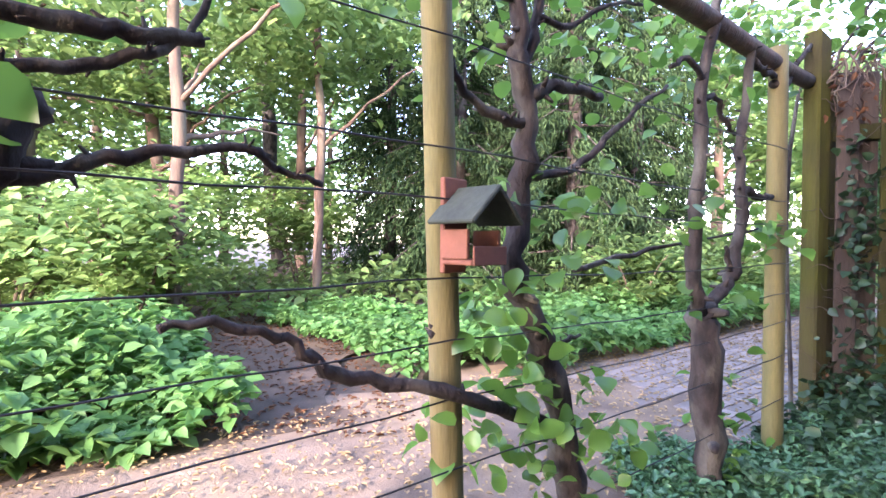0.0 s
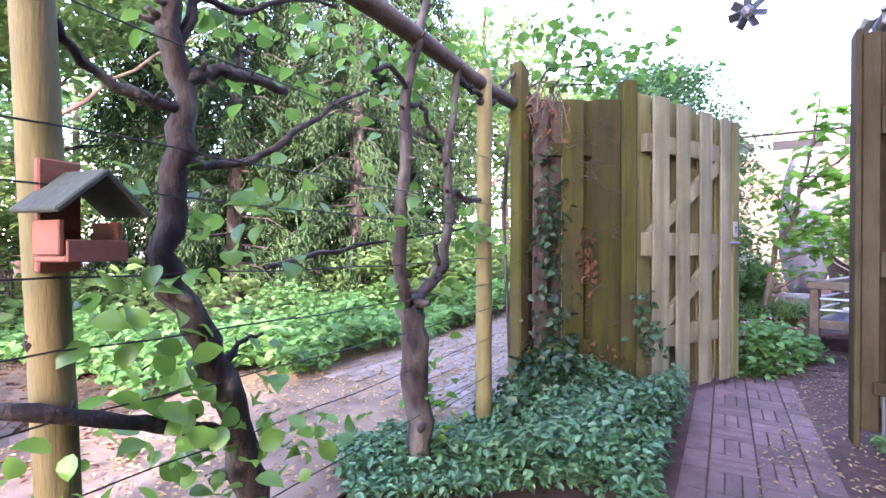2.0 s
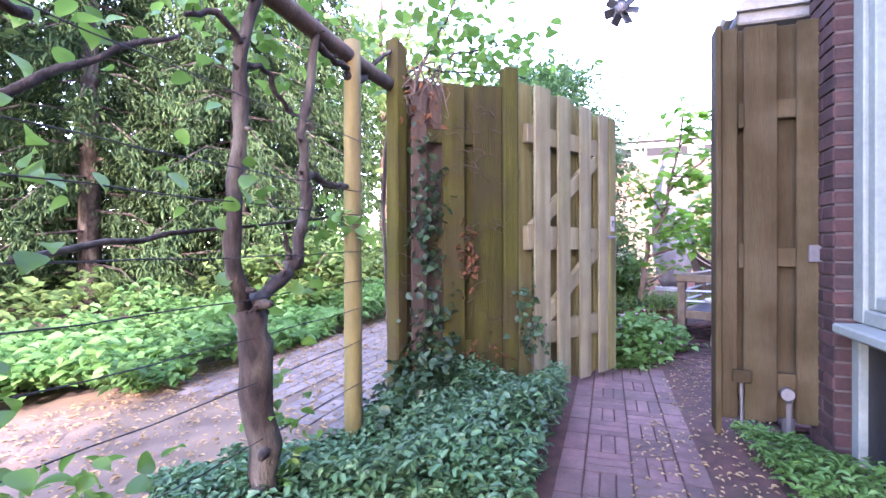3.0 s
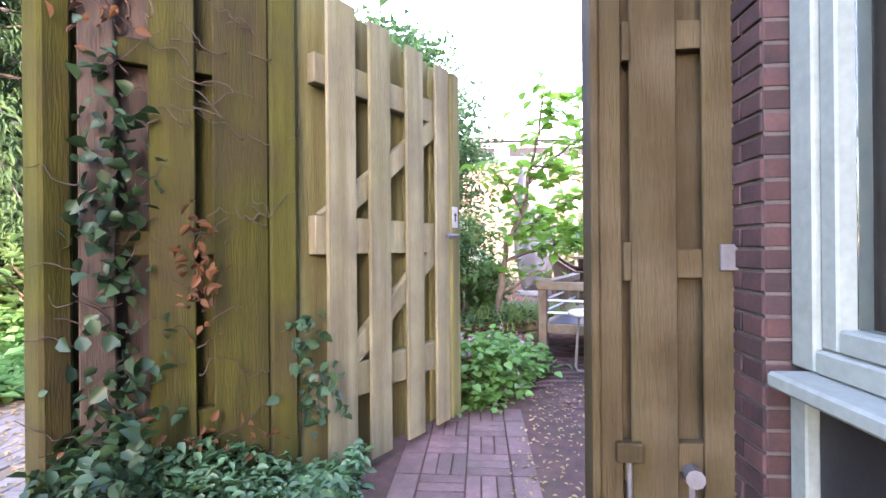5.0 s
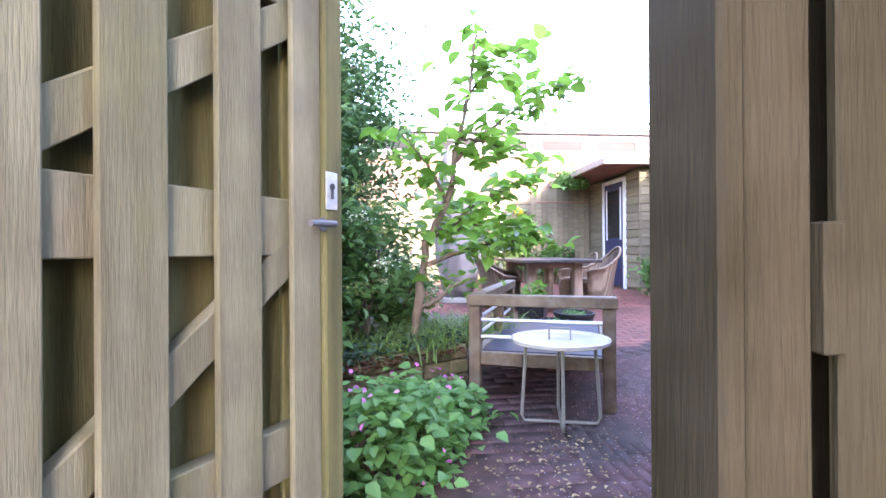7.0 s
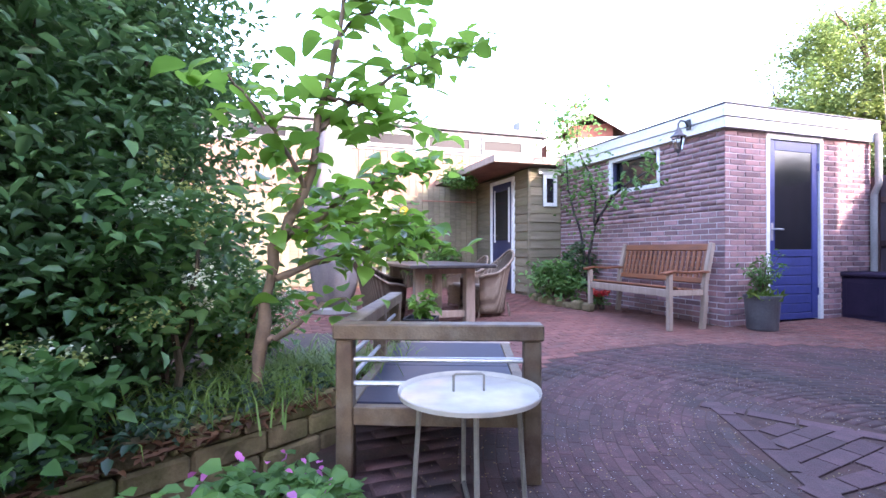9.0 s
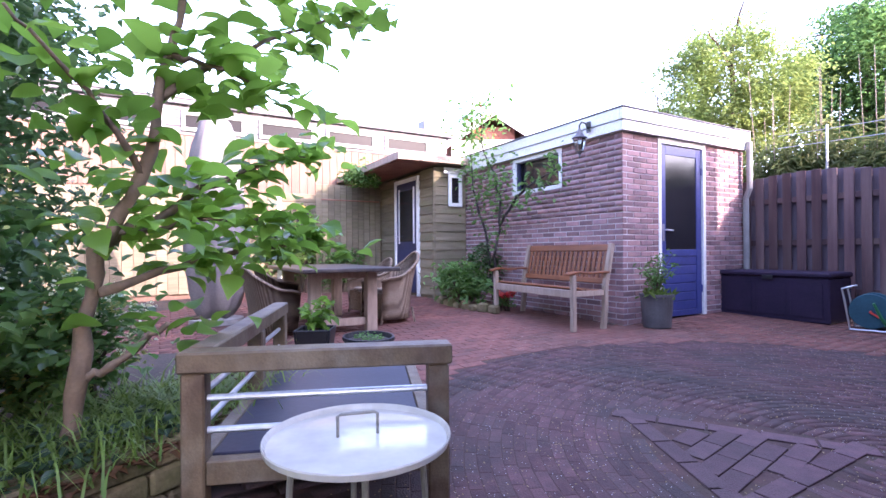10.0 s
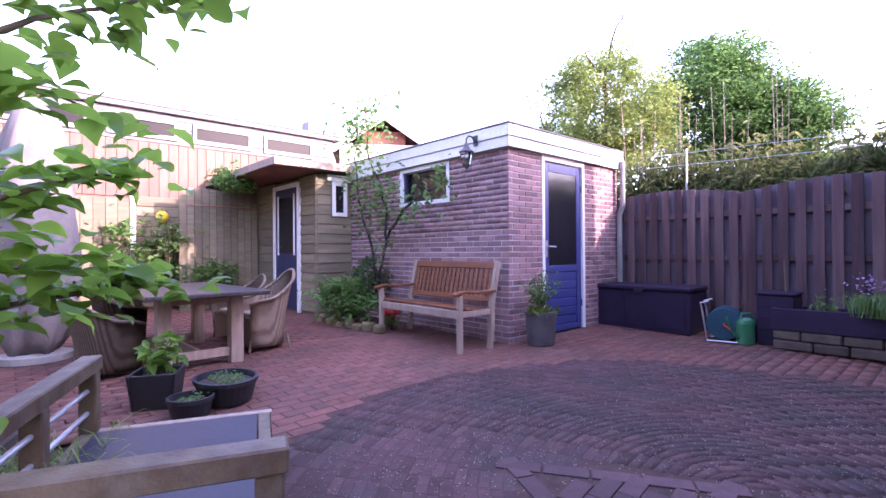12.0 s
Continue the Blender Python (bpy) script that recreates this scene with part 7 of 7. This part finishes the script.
def in_garden(p):
    su = (p - Vector((SX, SY))).dot(Vector((0.8, 0.6)))
    sv = (p - Vector((SX, SY))).dot(Vector((0.6, -0.8)))
    if su > 0 and 0 < sv < 2.4:
        return False
    wu = (p - Vector((WX, WY))).dot(Vector((0.8, 0.6)))
    wv = (p - Vector((WX, WY))).dot(Vector((0.6, -0.8)))
    if wu > 0 and wv > 0:
        return False
    if (p - Vector((10.75, -1.62))).dot(Vector((0.6, -0.8))) > 0.1 and su < 1.6:
        return False
    if p.x < 3.55 or (p - Vector((3.6, 0.9))).dot(Vector((-0.8, -0.6))) > 0.0:
        return False
    if p.y > 2.85 - 0.35 * (p.x - 4.6) and p.x < 5.5:
        return False
    if p.y > 3.15 and p.x < 7.0:
        return False
    return p.y < 6.5 and p.x < 14


red, dark = [], []
A = 127.0
e1, e2 = Vector((math.cos(radians(A)), math.sin(radians(A)))), Vector((-math.sin(radians(A)), math.cos(radians(A))))
for j in range(-75, 75):
    for i in range(-40, 40):
        p = Vector((8.0, 1.0)) + e1 * (0.212 * (i + 0.5 * (j % 2))) + e2 * (0.106 * j)
        if not in_garden(p) or in_inset(p, 0.03):
            continue
        if (p - RC).length > RR + 0.03:
            (red if p.x > 6.0 else dark).append((p.x, p.y, A, 0.203, 0.098))
ring = 0.11
while ring < RR:
    n = max(5, round(2 * math.pi * ring / 0.165))
    for i in range(n):
        t = 2 * math.pi * (i + 0.37 * round(ring / 0.0575)) / n
        p = RC + Vector((math.cos(t), math.sin(t))) * ring
        if in_garden(p) and not in_inset(p, 0.03):
            dark.append((p.x, p.y, math.degrees(t) + 90, min(0.162, 2 * math.pi * ring / n - 0.004), 0.0545))
    ring += 0.0575
paving("garden_paving", "red-brown clinker paving of the garden terrace", red, M_KLINKR, J_KLINKR, (8.2, 1.6), 300, z=-0.001)
paving("round_paving", "worn mauve-grey clinker paving laid in a round field", dark, M_KLINK, J_KLINK, (6.0, 1.4), 300, z=-0.004)

# triangular inset of larger bricks with a border
cells = []
for a, b in zip(DX, DX[1:] + DX[:1]):
    n = Vector((-(b - a).y, (b - a).x)).normalized()
    if n.dot(TC - a) < 0:
        n = -n
    d = (b - a).normalized()
    k = round((b - a).length / 0.215)
    for i in range(k):
        q = a + d * ((i + 0.5) * (b - a).length / k) + n * 0.05
        cells.append((q.x, q.y, math.degrees(math.atan2(d.y, d.x)), (b - a).length / k - 0.012, 0.092))
d1, d2 = Vector((0.72, -0.69)), Vector((0.69, 0.72))
for j in range(-9, 10):
    for i in range(-5, 6):
        q = TC + d1 * (0.205 * (i + 0.5 * (j % 2))) + d2 * (0.100 * j)
        if in_inset(q, -0.105):
            cells.append((q.x, q.y, -43.8, 0.198, 0.093))
paving("brick_inset", "triangle of dark bricks laid inside a flat border", cells, M_KLINKI, J_KLINKI, (6, 0.5), 300, z=0.003)

# brick path from the lane side to the gate: blocks of three, with a border of flat bricks
cells = []
P0 = Vector((2.44, 1.37))
for i in range(-22, 9):
    for s in (-1, 1):
        q = P0 + Vector((0.8, 0.6)) * (0.212 * i) + Vector((-0.6, 0.8)) * (0.245 * s)
        cells.append((q.x, q.y, RZ, 0.203, 0.10))
for i in range(-22, 9):
    for j in (0, 1):
        if (i + j) % 2:
            for k in (-1, 0, 1):
                q = P0 + Vector((0.8, 0.6)) * (0.212 * i + 0.0705 * k) + Vector((-0.6, 0.8)) * (0.19 * (j - 0.5))
                cells.append((q.x, q.y, RZ + 90, 0.182, 0.063))
        else:
            for k in (-1, 0, 1):
                q = P0 + Vector((0.8, 0.6)) * (0.212 * i) + Vector((-0.6, 0.8)) * (0.19 * (j - 0.5) + 0.063 * k)
                cells.append((q.x, q.y, RZ, 0.203, 0.056))
strip("paving_bed", [tuple(P0 + Vector((0.8, 0.6)) * a + Vector((-0.6, 0.8)) * b) for a, b in ((-5, -0.55), (2.2, -0.55), (2.2, 0.9), (-5, 0.42))], -0.0135, M_JOINT, "dark sandy joints under the brick path", 20, 4)
paving("brick_path", "mauve brick path in basket weave with a flat brick border", cells, M_PATHB, J_PATHB, (2.6, 1.5), 300, z=0.006)

# grey pavers on the farther part of the lane
cells = []
for j in range(0, 15):
    for i in range(0, 36):
        s = 1.9 + 0.21 * i + 0.105 * (j % 2) + 0.25 * noise.noise((i * 0.4, j * 0.4, 1.0))
        if s < 2.3 + 0.9 * noise.noise((i * 0.35, j * 0.5, 7.0)):
            continue
        x, y = lane_xy(1.9 + 0.21 * i + 0.105 * (j % 2), 0.05 + 0.106 * j)
        cells.append((x, y, RZ, 0.203, 0.098))
paving("lane_paving", "grey clinker paving of the lane under fallen leaves", cells, M_PAVER, J_PAVER, (2.2, 3.6), 300, z=-0.008)

# grit and bits of leaf on the terrace
bed("terrace_grit", "pale grit and leaf bits scattered on the terrace", 9000, lambda a, b: (4.2 + 5.6 * a, -2.4 + 5.0 * b - 0.5 * a), 0.002, 0.009, M_LITTER, 301, 0.7, 0.97, zbase=-0.002)
bed("terrace_grit", "pale stone chips scattered on the terrace paving", 7500, lambda a, b: (4.0 + 5.2 * a, -2.2 + 4.4 * b - 0.4 * a), 0.002, 0.0055, M_GRIT, 302, 0.9, 0.97, zbase=-0.001)
